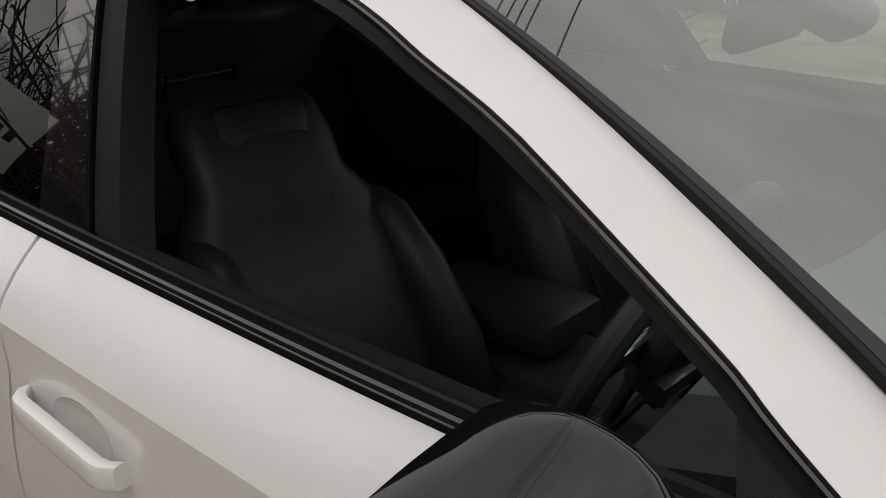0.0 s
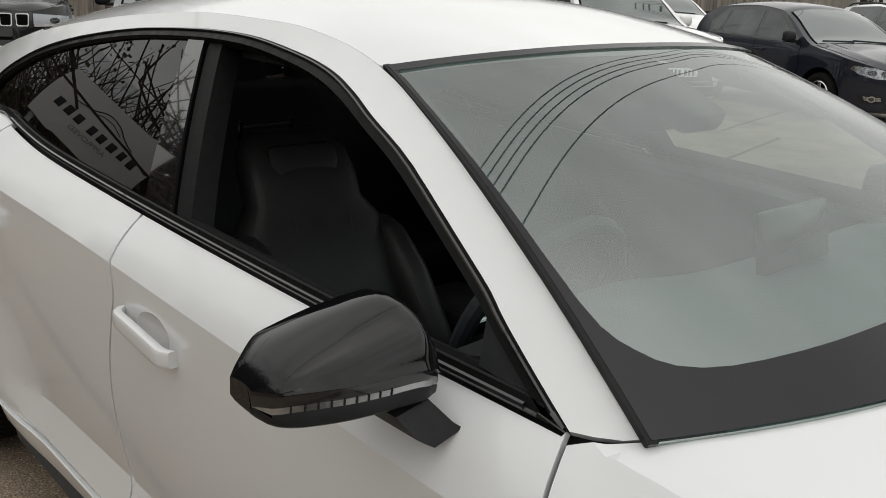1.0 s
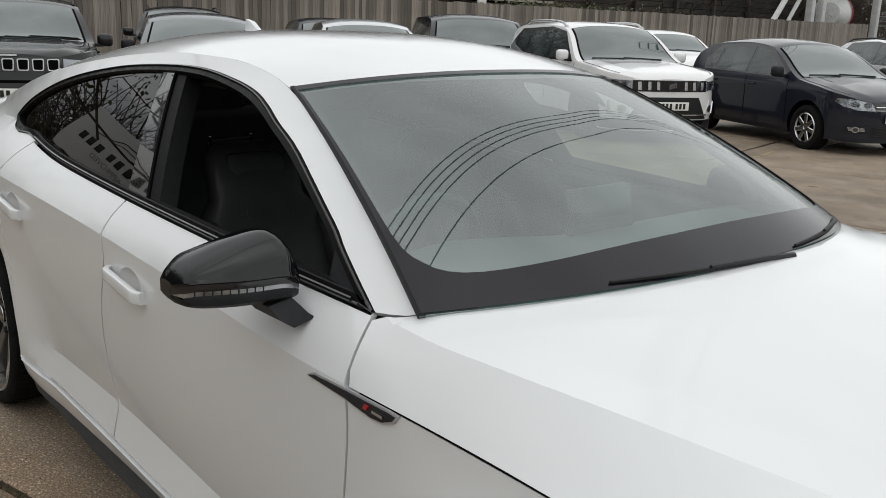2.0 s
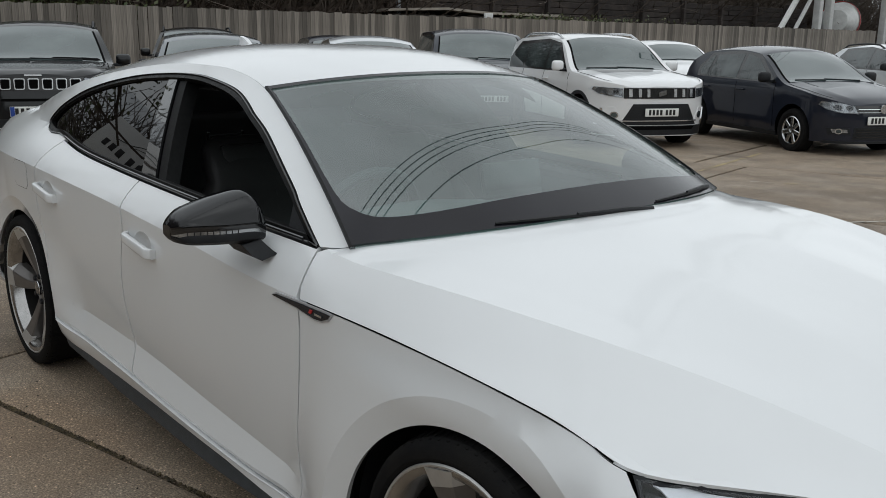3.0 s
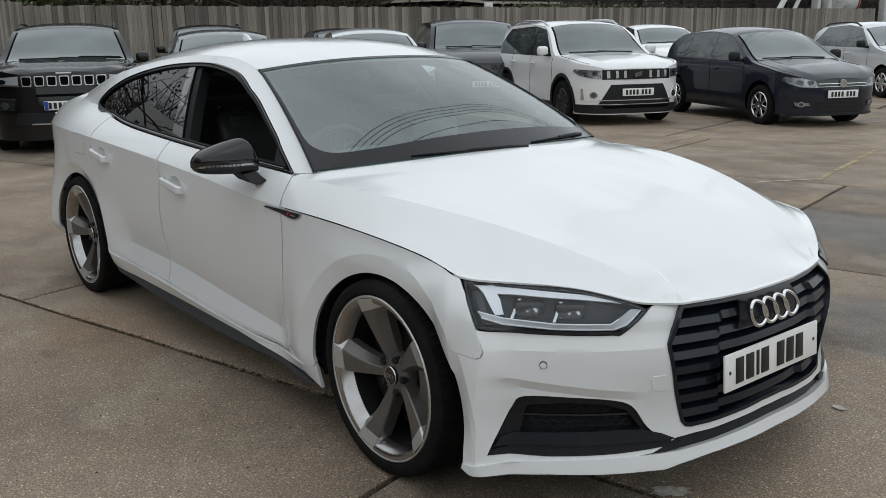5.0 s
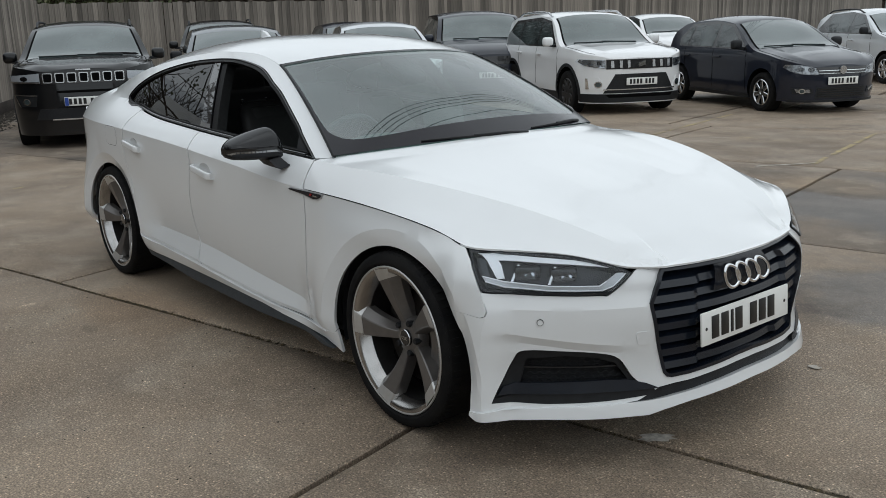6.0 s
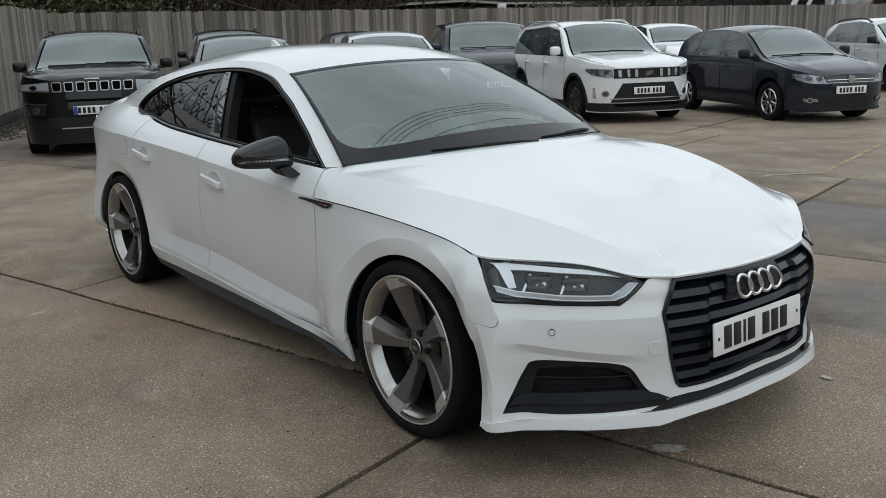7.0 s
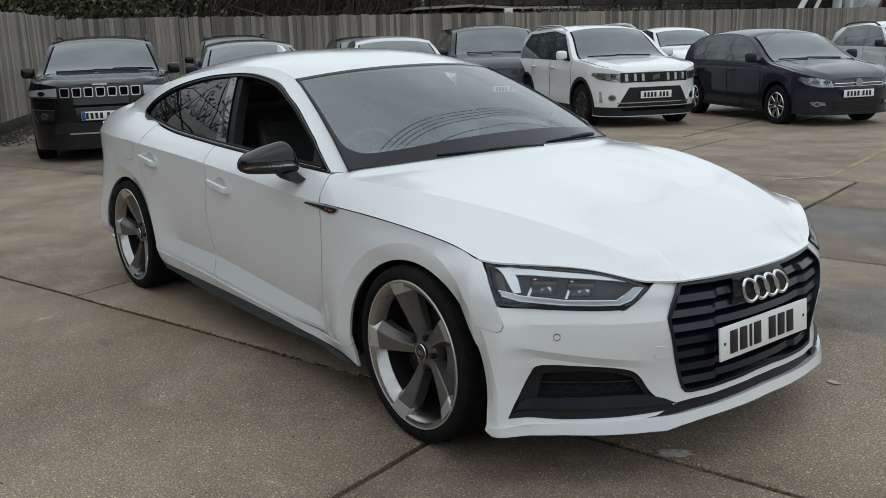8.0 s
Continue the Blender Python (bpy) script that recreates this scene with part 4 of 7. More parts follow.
# headlights
for s in (1, -1):
    L = [(s * a, z) for a, z in LAMP]
    lamp = panel("headlight", grown(L, -.002), lambda a, z: nose(a, z, -.055), LAMP_BACK, coupe, step=.03, thick=.0, label="LED headlight with angular daytime light")
    panel("housing_rim", grown(L, .0), lambda a, z: nose(a, z, -.004), BLACK_PLASTIC, lamp, holes=[grown(L, -.008)], step=.025, thick=.055)
    upper = [(1.075, .722), (1.02, .706), (.996, .692), (.972, .668), (.950, .642), (.930, .644), (.945, .680), (.958, .693), (.90, .6925), (.792, .687), (.708, .683), (.636, .677), (.588, .671), (.543, .655)]
    crown = [(.540, .658), (.588, .677), (.636, .685), (.708, .695), (.792, .701), (.90, .7075), (.963, .7105), (1.02, .7185)]
    panel("daytime_light", [(s * a, z) for a, z in upper + crown], lambda a, z: nose(a, z, -.010), LIGHT_GUIDE, lamp, step=.02, thick=.005, label="frosted light guide")
    inner = [(1.0, .648), (.93, .634), (.792, .622), (.70, .6205), (.633, .620), (.609, .634), (.573, .656)]
    outer = [(.540, .656), (.570, .632), (.588, .618), (.624, .606), (.70, .6065), (.792, .608), (.93, .619), (.985, .634)]
    panel("lower_light", [(s * a, z) for a, z in inner + outer], lambda a, z: nose(a, z, -.011), LIGHT_FILL, lamp, step=.02, thick=.005, label="frosted light guide")
    for run in (inner[:-1], outer):
        part("light_edge", tube([Vector(nose(s * a, z, -.009)) for a, z in run], .0024, 6), LIGHT_GUIDE, lamp)
    for a0, z0 in ((.865, .655), (.745, .65)):
        p = Vector(nose(s * a0, z0, -.045))
        proj = part("projector", box(.05, .085, .045, .012, Matrix.Translation(p) @ pose(0, 0, 0, 0, 0, -s * 38)), GLOSS_TRIM, lamp)
        q = Vector(nose(s * a0, z0, -.022))
        part("projector_lens", loft([[Vector(nose(s * (a0 + u * .03), z0 + v * .016, -.03 + d)) for u, v in ((-1, -1), (1, -1), (1, 1), (-1, 1))] for d in (0, .012)]), LENS, lamp)
        part("bezel", loft([[Vector(nose(s * (a0 + .036 + u * .004 - v * .01), z0 + v * .026, -.03 + d)) for u, v in ((-1, -1), (1, -1), (1, 1), (-1, 1))] for d in (0, .012)]), SILVER, lamp)
        for du, dv, ang in ((.012, .012, 35), (-.014, .012, -35)):
            part("reflector_fin", loft([[Vector(nose(s * (a0 + du + u * .014 * math.cos(radians(ang)) - v * .002), z0 + dv * .6 + u * .012 + v * .003, -.026 + d)) for u, v in ((-1, -1), (1, -1), (1, 1), (-1, 1))] for d in (0, .006)]), CHROME, lamp)
    panel("outer_reflector", [(s * a, z) for a, z in ((1.03, .694), (1.0, .652), (.985, .632), (.965, .632), (1.0, .69))], lambda a, z: nose(a, z, -.03), DARK_GREY_TRIM, lamp, step=.02, thick=.004)
    panel("lens_cover", grown(L, -.004), lambda a, z: nose(a, z, .0), LENS, lamp, step=.025, thick=.003, label="clear lens")

# parking sensors, washer lids
for s in (1, -1):
    p = Vector(nose(s * .819, .51, .003 + fog_lift(.819, .51)))
    x, y, nx, ny = nose_at(.819)
    turn = Vector((nx, -ny * s, 0)).to_track_quat("Y", "Z").to_matrix().to_4x4()
    part("parking_sensor", lathe([(0, .002), (.009, .002), (.0095, -.004)], 20, m=Matrix.Translation(p) @ turn), PAINT, coupe)
    part("sensor_ring", lathe([(.0094, .001), (.0106, .001), (.0106, -.004)], 20, m=Matrix.Translation(p) @ turn), CAVITY, coupe)
    lid = [(s * .455, .42), (s * .50, .42), (s * .508, .428), (s * .515, .458), (s * .509, .466), (s * .47, .466), (s * .462, .458)]
    panel("washer_lid", lid, lambda a, z: nose(a, z, .0022 + fog_lift(a, z)), PAINT, coupe, step=.012, thick=.004)

# dark shell behind the skin, so that every seam is deep
SHELL = [(.30, .68)] + shoulder(.25, -3.5, 50, -.02) + [(-3.5, .64), (-3.2, .62)] + arch_line(1, 125, 0, 30, 1.04) + [(-2.38, .2), (-.45, .19)] + arch_line(0, 180, 30, 30, 1.04) + [(.42, .56)]
panel("inner_shell", SHELL, right_in(.02), CAVITY, coupe, step=.05, thick=0, mirror=True)
panel("engine_bay", [(x * .98 + .0, y * .97) for x, y in HOOD_OUT if x < .78], lambda x, y: (x, y, hood_z(x, y) - .03), CAVITY, coupe, step=.06, thick=.0)
part("underbody", box(3.9, 1.5, .04, .01, at(-1.65, 0, .18)), CAVITY, coupe)
for k, (cx, cz, a, b) in enumerate(ARCH):
    for s in (1, -1):
        well = bmesh.new()
        rr = a + .012
        lathe([(rr, s * .50), (rr * 1.0, s * .838)], 40, well, Matrix.Translation((cx, 0, cz)), math.pi * 1.12, -math.pi * .06)
        part("wheel_arch_liner", well, BLACK_PLASTIC, coupe)

# badge vents behind the front wheels
VENT = [(-.738, .782), (-.715, .793), (-.62, .794), (-.50, .794), (-.475, .792), (-.488, .775), (-.515, .764), (-.545, .762), (-.58, .766), (-.62, .772)]
for s in (1, -1):
    side = (lambda x, z, o=0: (x, -s * (half_width(x, z) + .004), z))
    vent = panel("wing_vent", VENT, side, VENT_EDGE, coupe, step=.012, thick=.012, label="chrome-edged side vent with badge")
    panel("vent_inlay", grown(VENT, -.0045), lambda x, z: (x, -s * (half_width(x, z) + .0065), z), GRILLE_BLACK, vent, step=.012, thick=.003)
    panel("badge_mark", [(-.566, .777), (-.556, .776), (-.550, .785), (-.560, .786)], lambda x, z: (x, -s * (half_width(x, z) + .009), z), RED, vent, step=.01, thick=.003)
    panel("badge_stroke", [(-.54, .777), (-.512, .776), (-.512, .781), (-.54, .782)], lambda x, z: (x, -s * (half_width(x, z) + .009), z), SILVER, vent, step=.01, thick=.002)

# door handles with their cups
def squared(c):
    return math.copysign(abs(c) ** .45, c)


for kind, x0, z0 in (("front", -1.508, .765), ("rear", -2.355, .812)):
    for o, s in zip(doors[kind], (-1, 1)):
        y0 = s * half_width(x0, z0)
        n = 17
        secs = []
        for i in range(n):
            u = i / (n - 1)
            x = x0 + .098 - .196 * u
            lift = .029 * min(1, math.sin(math.pi * (.03 + .94 * u)) * 3.0) ** .6
            rz = .0175 * (1 - .15 * u - .12 * abs(2 * u - 1) ** 4)
            ry = .010
            zz = z0 - .010 + .026 * u
            yb = s * half_width(x, zz)
            secs.append([Vector((x, yb + s * (lift - .006 + ry * squared(math.cos(a))), zz + rz * squared(math.sin(a)))) for a in [2 * math.pi * (k + .5) / 16 for k in range(16)]])
        part("handle", loft(secs), PAINT, o, "body-coloured pull handle")
        scup = [[(x0 + .010 + .060 * math.cos(2 * math.pi * k / 28), z0 + .008 + .036 * math.sin(2 * math.pi * k / 28)) for k in range(28)]][0]
        panel("handle_cup", scup, lambda x, z, s=s, x0=x0, z0=z0: (x, s * (half_width(x, z) - .018 * max(0, 1 - ((x - x0 - .010) / .060) ** 2 - ((z - z0 - .008) / .036) ** 2) ** .9), z), PAINT, o, step=.006, thick=0, angle=60)

# door mirrors: a domed cap over a glossy band, indicator strip and lower housing
MIRROR_TOP = [(0, .985), (.07, 1.012), (.17, 1.024), (.42, 1.015), (.7, .997), (.88, .981), (.96, .968), (1, .950)]
MIRROR_LOW = [(0, .895), (.15, .893), (.5, .896), (.8, .901), (.96, .909), (1, .920)]
MIRROR_DEPTH = [(0, .066), (.15, .083), (.5, .083), (.8, .074), (.93, .064), (.975, .05), (1, .022)]
MIRROR_LEDGE = [(0, .42), (.4, .46), (.75, .57), (1, .72)]


def mirror_section(u, s):
    """One upright slice of the mirror: runs from the lower back edge under the front and over the top."""
    zt, zl, d = curve(u, MIRROR_TOP), curve(u, MIRROR_LOW), curve(u, MIRROR_DEPTH)
    h = zt - zl
    led = zl + h * curve(u, MIRROR_LEDGE)
    k = -.055 * (1 - .55 * smooth(.75, 1, u))
    low = [(k, zl + .16 * h), (k * .6, zl + .04 * h), (.30 * d, zl), (.78 * d, zl + .04 * h), (.95 * d, zl + .12 * h), (.985 * d, zl + .24 * h), (.965 * d, led - .022)]
    strip = [(.965 * d, led - .022), (.975 * d, led - .014)]
    band = [(.975 * d, led - .014), (d, led - .010), (.985 * d, led - .001)]
    cap = [(.985 * d, led - .001), (d + .0035, led + .002), (d + .002, led + .005)] + [(d * (1 - .98 * f ** 2.1), led + (zt - led) * (1 - (1 - f) ** 1.75)) for f in (.12, .25, .38, .52, .66, .8, .92, 1)] + [(k * .55, zt - .03 * h), (k, zt - .12 * h)]
    xc, y, shift = -.885 - .02 * u, s * (.836 + .222 * u), (-.07, -.05, -.015) if s > 0 else (0, 0, 0)
    return [[Vector((xc + x + shift[0], y + shift[1], z + shift[2])) for x, z in run] for run in (low, strip, band, cap)]


for s in (-1, 1):
    door = doors["front"][0 if s < 0 else 1]
    slices = [mirror_section((i / 28) ** .9, s) for i in range(29)]
    mir = part("mirror", box(.06, .02, .06, .008, at(-.90, s * .86, .95)), BLACK_PLASTIC, door, "gloss black door mirror with indicator strip")
    for k, (nm, matl, ang) in enumerate((("mirror_housing", BLACK_PLASTIC, 40), ("mirror_indicator", LAMP_METAL, 40), ("mirror_band", GLOSS_TRIM, 40), ("mirror_cap", PAINT_BLACK, 50))):
        skin = loft([sl[k] for sl in slices], closed=False, caps=False)
        bmesh.ops.recalc_face_normals(skin, faces=skin.faces)
        part(nm, skin, matl, door, angle=ang)
    for nm, sl in (("mirror_base", slices[0]), ("mirror_end", slices[-1])):
        end = bmesh.new()
        end.faces.new([end.verts.new(p) for p in sl[0] + sl[1][1:] + sl[2][1:] + sl[3][1:]])
        part(nm, end, BLACK_PLASTIC if nm == "mirror_base" else PAINT_BLACK, door)
    back = loft([[sl[0][0] + Vector((.004, 0, 0)), sl[3][-1] + Vector((.004, 0, 0))] for sl in slices], closed=False, caps=False)
    part("mirror_glass", back, CHROME, door, "silvered mirror glass")
    for i in range(9, 27, 2):
        p, q = slices[i][1]
        part("indicator_rib", tube([p + Vector((.0008, 0, 0)), q + Vector((.0008, 0, 0))], .0011, 5), BLACK_PLASTIC, door)
    foot = [[Vector(p) for p in sec] for sec in (
        [(-.815, s * .855, .905), (-.92, s * .855, .905), (-.92, s * .905, .895), (-.815, s * .905, .895)],
        [(-.79, s * .835, .878), (-.89, s * .835, .878), (-.89, s * .89, .87), (-.79, s * .89, .87)],
        [(-.785, s * .822, .868), (-.865, s * .822, .87), (-.86, s * .872, .860), (-.785, s * .868, .856)])]
    part("mirror_arm", loft(foot), BLACK_PLASTIC, door)

# wheels
TYRE_R, RIM_R = .333, .262


def wheel(x, s, phase):
    w = new("wheel")
    w.parent = coupe
    w.matrix_local = (pose(x, s * .787, .323) if s > 0 else pose(x, s * .787, .323, 0, 0, 180)) @ Matrix.Diagonal((1.04, 1, 1.04, 1))
    tagged(w, "five-spoke grey and polished alloy wheel with low tyre")
    prof = [(.255, -.11), (.266, -.122), (.288, -.128), (.302, -.120), (.3092, -.105), (.3105, -.06), (.3105, .06), (.3092, .105), (.302, .115), (.288, .121), (.273, .119), (.266, .112), (.258, .105)]
    part("tyre", lathe(prof, 72), RUBBER, w)
    tread = bmesh.new()
    for i in range(72):
        a = 2 * math.pi * i / 72
        box(.004, .045, .006, 0, Matrix.Rotation(-a, 4, "Y") @ at(.310, .09, 0, 0, 0, 14) , 1, tread)
    tagged(part("tread_block", tread, RUBBER, w), kind="stuff")
    rimp = [(.2215, .061), (.222, .05), (.225, .0), (.228, -.09), (.255, -.11)]
    part("rim_flange", lathe([(.2565, .1135), (.250, .1115), (.244, .1095), (.237, .1035), (.222, .060)], 72), RIM_BARREL, w)
    part("rim", lathe(rimp, 72), RIM_DARK, w)
    part("rim_lip", lathe([(.2635, .1125), (.2605, .1165), (.2565, .115), (.2555, .111)], 72), RIM_POLISHED, w)
    for i in range(5):
        a0 = radians(phase + 72 * i)

        def blade(u, q, y):
            """A point of a spoke: u from hub to rim, q across it, y above its face."""
            r = .045 + .2065 * u
            lead, trail = -(.018 + .034 * u), .021 + .046 * u ** 1.7
            t = lead + (trail - lead) * q
            turn = a0 + .06 * u * u
            return Vector((r * math.cos(turn) - t * math.sin(turn), .050 + .061 * u + y, r * math.sin(turn) + t * math.cos(turn)))
        face = ((0, -.055), (0, -.004), (.05, .001), (.66, .003), (.72, .001), (1, -.030), (1, -.060))
        part("spoke", loft([[blade(k / 14, q, y) for q, y in face] for k in range(15)]), RIM_GREY, w, angle=18)
        top = ((0, -.02), (0, -.003), (.05, .003), (.66, .0052), (.73, .003), (1, -.028), (1, -.036))
        part("spoke_tip", loft([[blade(.80 + .05 * q + (.20 - .05 * q) * k / 5, q, y) for q, y in top] for k in range(6)]), RIM_POLISHED, w, "polished spoke end", angle=18)
        ab = a0 + radians(36)
        part("wheel_bolt", lathe([(0, .066), (.010, .066), (.012, .06), (.012, .03)], 6, m=Matrix.Translation((.056 * math.cos(ab), 0, .056 * math.sin(ab)))), BLACK_PLASTIC, w)
    part("hub", lathe([(.0, .056), (.05, .056), (.062, .05), (.070, .035), (.072, -.02)], 40), RIM_GREY, w)
    part("hub_cap", lathe([(0, .068), (.024, .068), (.029, .064), (.031, .05)], 32), GLOSS_TRIM, w)
    part("cap_ring", lathe([(.0265, .0672), (.0285, .0682), (.0305, .0655)], 32), SILVER, w)
    for i in range(4):
        part("cap_mark", lathe([(.0045, .0695), (.006, .0695)], 12, m=Matrix.Translation(((i - 1.5) * .0075, 0, .0))), SILVER, w)
    part("brake_disc", lathe([(.06, .01), (.165, .01), (.165, -.02), (.06, -.02)], 48), BRAKE, w)
    part("brake_caliper", lathe([(.115, .035), (.178, .03), (.182, -.03), (.115, -.03)], 12, arc=radians(75), start=radians(150)), RIM_GREY, w)
    # added disc that paints the dark depth behind the spokes
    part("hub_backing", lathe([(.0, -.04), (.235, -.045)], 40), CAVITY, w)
    return w


for x in (-.012, -2.83):
    for s in (-1, 1):
        wheel(x, s, 0 if s < 0 else 36)

# wipers
for a0, b0_, a1, b1_ in ((.14, -.015, -.56, .02), (.76, .03, .2, .012)):
    P = lambda u, h: Vector(screen_point(a0 + (a1 - a0) * u, b0_ + (b1_ - b0_) * u, h))
    wip = part("wiper", tube([P(0, .008), P(.2, .016), P(.55, .016)], [.008, .006, .004], 8), BLACK_PLASTIC, coupe, "black windscreen wiper")
    part("wiper_blade", tube([P(.12 + .11 * k, .010) for k in range(9)], [.003, .004, .005, .005, .005, .005, .004, .004, .003], 6), SEAL, wip)
# shark fin
# dark shut line between hood and wing
for s in (1, -1):
    run = [-.585 + i * .023 for i in range(40)]
    part("hood_gap", tube([(x, -s * (half_width(x, curve(x, SHOULDER_Z) - .003) - .0012), curve(x, SHOULDER_Z) - .0018) for x in run if x < .33], .0019, 6), CAVITY, coupe)
fx, fz = -2.42, roof_z(-2.42, 0)
part("aerial_fin", loft([[Vector((fx + .07 - .13 * u, -w, fz - .01)), Vector((fx + .07 - .13 * u, w, fz - .01)), Vector((fx + .05 - .125 * u, w * .35, fz + h)), Vector((fx + .05 - .125 * u, -w * .35, fz + h))] for u, w, h in ((0, .01, .004), (.3, .022, .022), (.7, .028, .05), (1, .022, .058))]), PAINT, coupe, "white roof aerial fin")

# cabin
INNER_RAIL = [(x, curve(x, RAIL_Z) - .004) for x in [-.72 - i * .05 for i in range(40)]] + [(x, z + .004) for x, z in spline(DLO_TOP[:16], 3)[::-1] if x < -.75]
panel("inner_rail", INNER_RAIL, right_in(.04), CABIN, coupe, step=.05, thick=.0, mirror=True)
part("cabin_floor", box(2.6, 1.62, .03, .01, at(-1.6, 0, .24)), CARPET, coupe)
panel("headliner", [(x * .985 - .02, y * .985) for x, y in ROOF], lambda x, y: (x, y, roof_z(x, y) - .03 - .06 * (abs(y) / .58) ** 4), LINER, coupe, step=.06, thick=.0)
for s in (-1, 1):
    panel("door_card", [(-.52, .22), (-.60, .88), (-1.6, .925), (-2.45, .96), (-2.9, 1.0), (-3.3, .98), (-3.3, .7), (-2.9, .72), (-2.5, .66), (-2.36, .45), (-2.34, .24)], lambda x, z: (x, s * (half_width(x, z) - .085), z), CABIN, coupe, step=.06, thick=.03)
dash = [[Vector((-.50, y, .86)), Vector((-.62, y, .925 + .012 * math.cos(y * 4))), Vector((-.80, y, .925 + .03 * math.exp(-((y + .37) / .22) ** 2))), Vector((-.93, y, .89 + .035 * math.exp(-((y + .37) / .2) ** 2))), Vector((-.96, y, .80)), Vector((-.90, y, .62)), Vector((-.55, y, .60))] for y in [-.72 + i * .06 for i in range(25)]]
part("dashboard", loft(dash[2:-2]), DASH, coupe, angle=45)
# ends keep plain dark plastic, without the painted veil
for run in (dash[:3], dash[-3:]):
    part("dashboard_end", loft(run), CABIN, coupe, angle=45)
part("centre_console", box(1.0, .24, .26, .03, at(-1.35, 0, .40)), CABIN, coupe)
part("armrest", box(.34, .2, .07, .025, at(-1.58, 0, .59)), LEATHER, coupe, "black leather armrest")
part("gear_selector", lathe([(0, .09), (.02, .085), (.024, .05), (.012, 0)], 14, m=at(-1.2, 0, .53, 90)), GLOSS_TRIM, coupe)
wheel_m = at(-1.06, -.37, .845, 0, -65, 0)
steer = part("steering_wheel", tube([wheel_m @ Vector((.185 * math.cos(a), .185 * math.sin(a), 0)) for a in [2 * math.pi * k / 40 for k in range(40)]], .0165, 10, closed=True), DARK_GREY_TRIM, coupe, "dark leather steering wheel")
part("wheel_boss", box(.12, .16, .05, .02, wheel_m @ at(0, 0, -.02)), CABIN, steer)
for a in (0, 90, 180):
    part("wheel_spoke", box(.035, .15, .014, .004, wheel_m @ at(0, 0, 0, 0, 0, a + 90) @ at(0, .1, 0)), SILVER if a == 90 else CABIN, steer)
part("steering_column", tube([wheel_m @ Vector((0, 0, -.03)), (-.85, -.37, .79)], .05, 12), CABIN, coupe)
part("stalk", tube([(-.99, -.42, .84), (-.98, -.56, .86)], [.009, .013], 8), GLOSS_TRIM, coupe)
part("display", box(.02, .24, .11, .006, at(-.80, .0, .985, 0, -12, 0)), GLOSS_TRIM, coupe)
part("rear_view_mirror", box(.035, .24, .068, .018, at(-1.12, -.02, 1.155, 0, 10, 0)), BLACK_PLASTIC, coupe, "black interior mirror")
part("camera_housing", box(.22, .14, .05, .02, at(-1.10, 0, 1.20, 0, 25, 0)), BLACK_PLASTIC, coupe)


def seat(y0):
    st = part("seat", box(.5, .5, .16, .06, at(-1.40, y0, .40, 0, -6, 0), 3), LEATHER, coupe, "black leather sports seat with built-in headrest")
    for s in (-1, 1):
        part("seat_bolster", loft([[Vector((-1.18 - .5 * u, y0 + s * (.24 + .02 * math.cos(a)) + .03 * math.cos(a), .45 + .06 * math.sin(a))) for a in [2 * math.pi * k / 12 for k in range(12)]] for u in (0, .1, .5, .9, 1)]), LEATHER, st)
    secs = []
    for u, w, d in ((0, .215, .06), (.12, .24, .085), (.35, .245, .085), (.55, .235, .075), (.68, .19, .06), (.76, .15, .052), (.84, .152, .055), (.93, .14, .05), (.98, .115, .038), (1, .08, .02)):
        cx, cz = -1.60 - .27 * u + .02 * math.sin(math.pi * u), .42 + .62 * u
        secs.append([Vector((cx + d * (math.sin(a) * (abs(math.sin(a)) ** -.3 if abs(math.sin(a)) > .01 else 1)), y0 + w * math.cos(a) * (abs(math.cos(a)) ** -.35 if abs(math.cos(a)) > .01 else 1), cz)) for a in [2 * math.pi * (k + .5) / 28 for k in range(28)]])
    part("backrest", loft(secs), LEATHER, st, angle=50)
    for s in (-1, 1):
        part("back_bolster", loft([[Vector((-1.53 - .20 * u + r * 1.15 * math.sin(a), y0 + s * (.215 - .03 * u) + r * .62 * math.cos(a), .44 + .40 * u)) for a in [2 * math.pi * k / 14 for k in range(14)]] for u, r in ((0, .05), (.1, .075), (.4, .09), (.75, .08), (.95, .05), (1, .02))]), LEATHER, st, angle=60)
        part("seam", tube([(-1.52 - .20 * u, y0 + s * .075, .48 + .38 * u) for u in (0, .25, .5, .75, 1)], .003, 5), CABIN, st)
    part("head_pad", box(.03, .19, .13, .02, at(-1.79, y0, .955, 0, -22, 0)), LEATHER, st)
    part("belt_buckle", box(.022, .034, .07, .004, at(-1.565, y0 + (.205 if y0 < 0 else -.205), .525, 0, -20, 0)), CABIN, st)
    part("buckle_button", box(.024, .028, .024, .003, at(-1.566, y0 + (.205 if y0 < 0 else -.205), .556, 0, -20, 0)), RED, st)


seat(-.37)
seat(.37)
rs = part("rear_bench", box(.52, 1.4, .2, .06, at(-2.35, 0, .47, 0, -5, 0), 3), LEATHER, coupe, "black leather rear bench")
part("rear_backrest", box(.16, 1.46, .62, .06, at(-2.68, 0, .75, 0, -22, 0), 3), LEATHER, rs)
for y0 in (-.38, 0, .38):
    part("rear_headrest", box(.09, .28, .19, .03, at(-2.80, y0, 1.075, 0, -15, 0), 3), LEATHER, rs)
for s in (-1, 1):
    part("rear_quarter_trim", box(1.16, .02, .76, .008, at(-2.74, s * .64, .60)), CABIN, coupe)
part("parcel_shelf", box(.7, 1.1, .03, .01, at(-3.1, 0, .95)), CABIN, coupe)
part("bulkhead", box(.03, 1.4, .6, .01, at(-.50, 0, .55)), CAVITY, coupe)
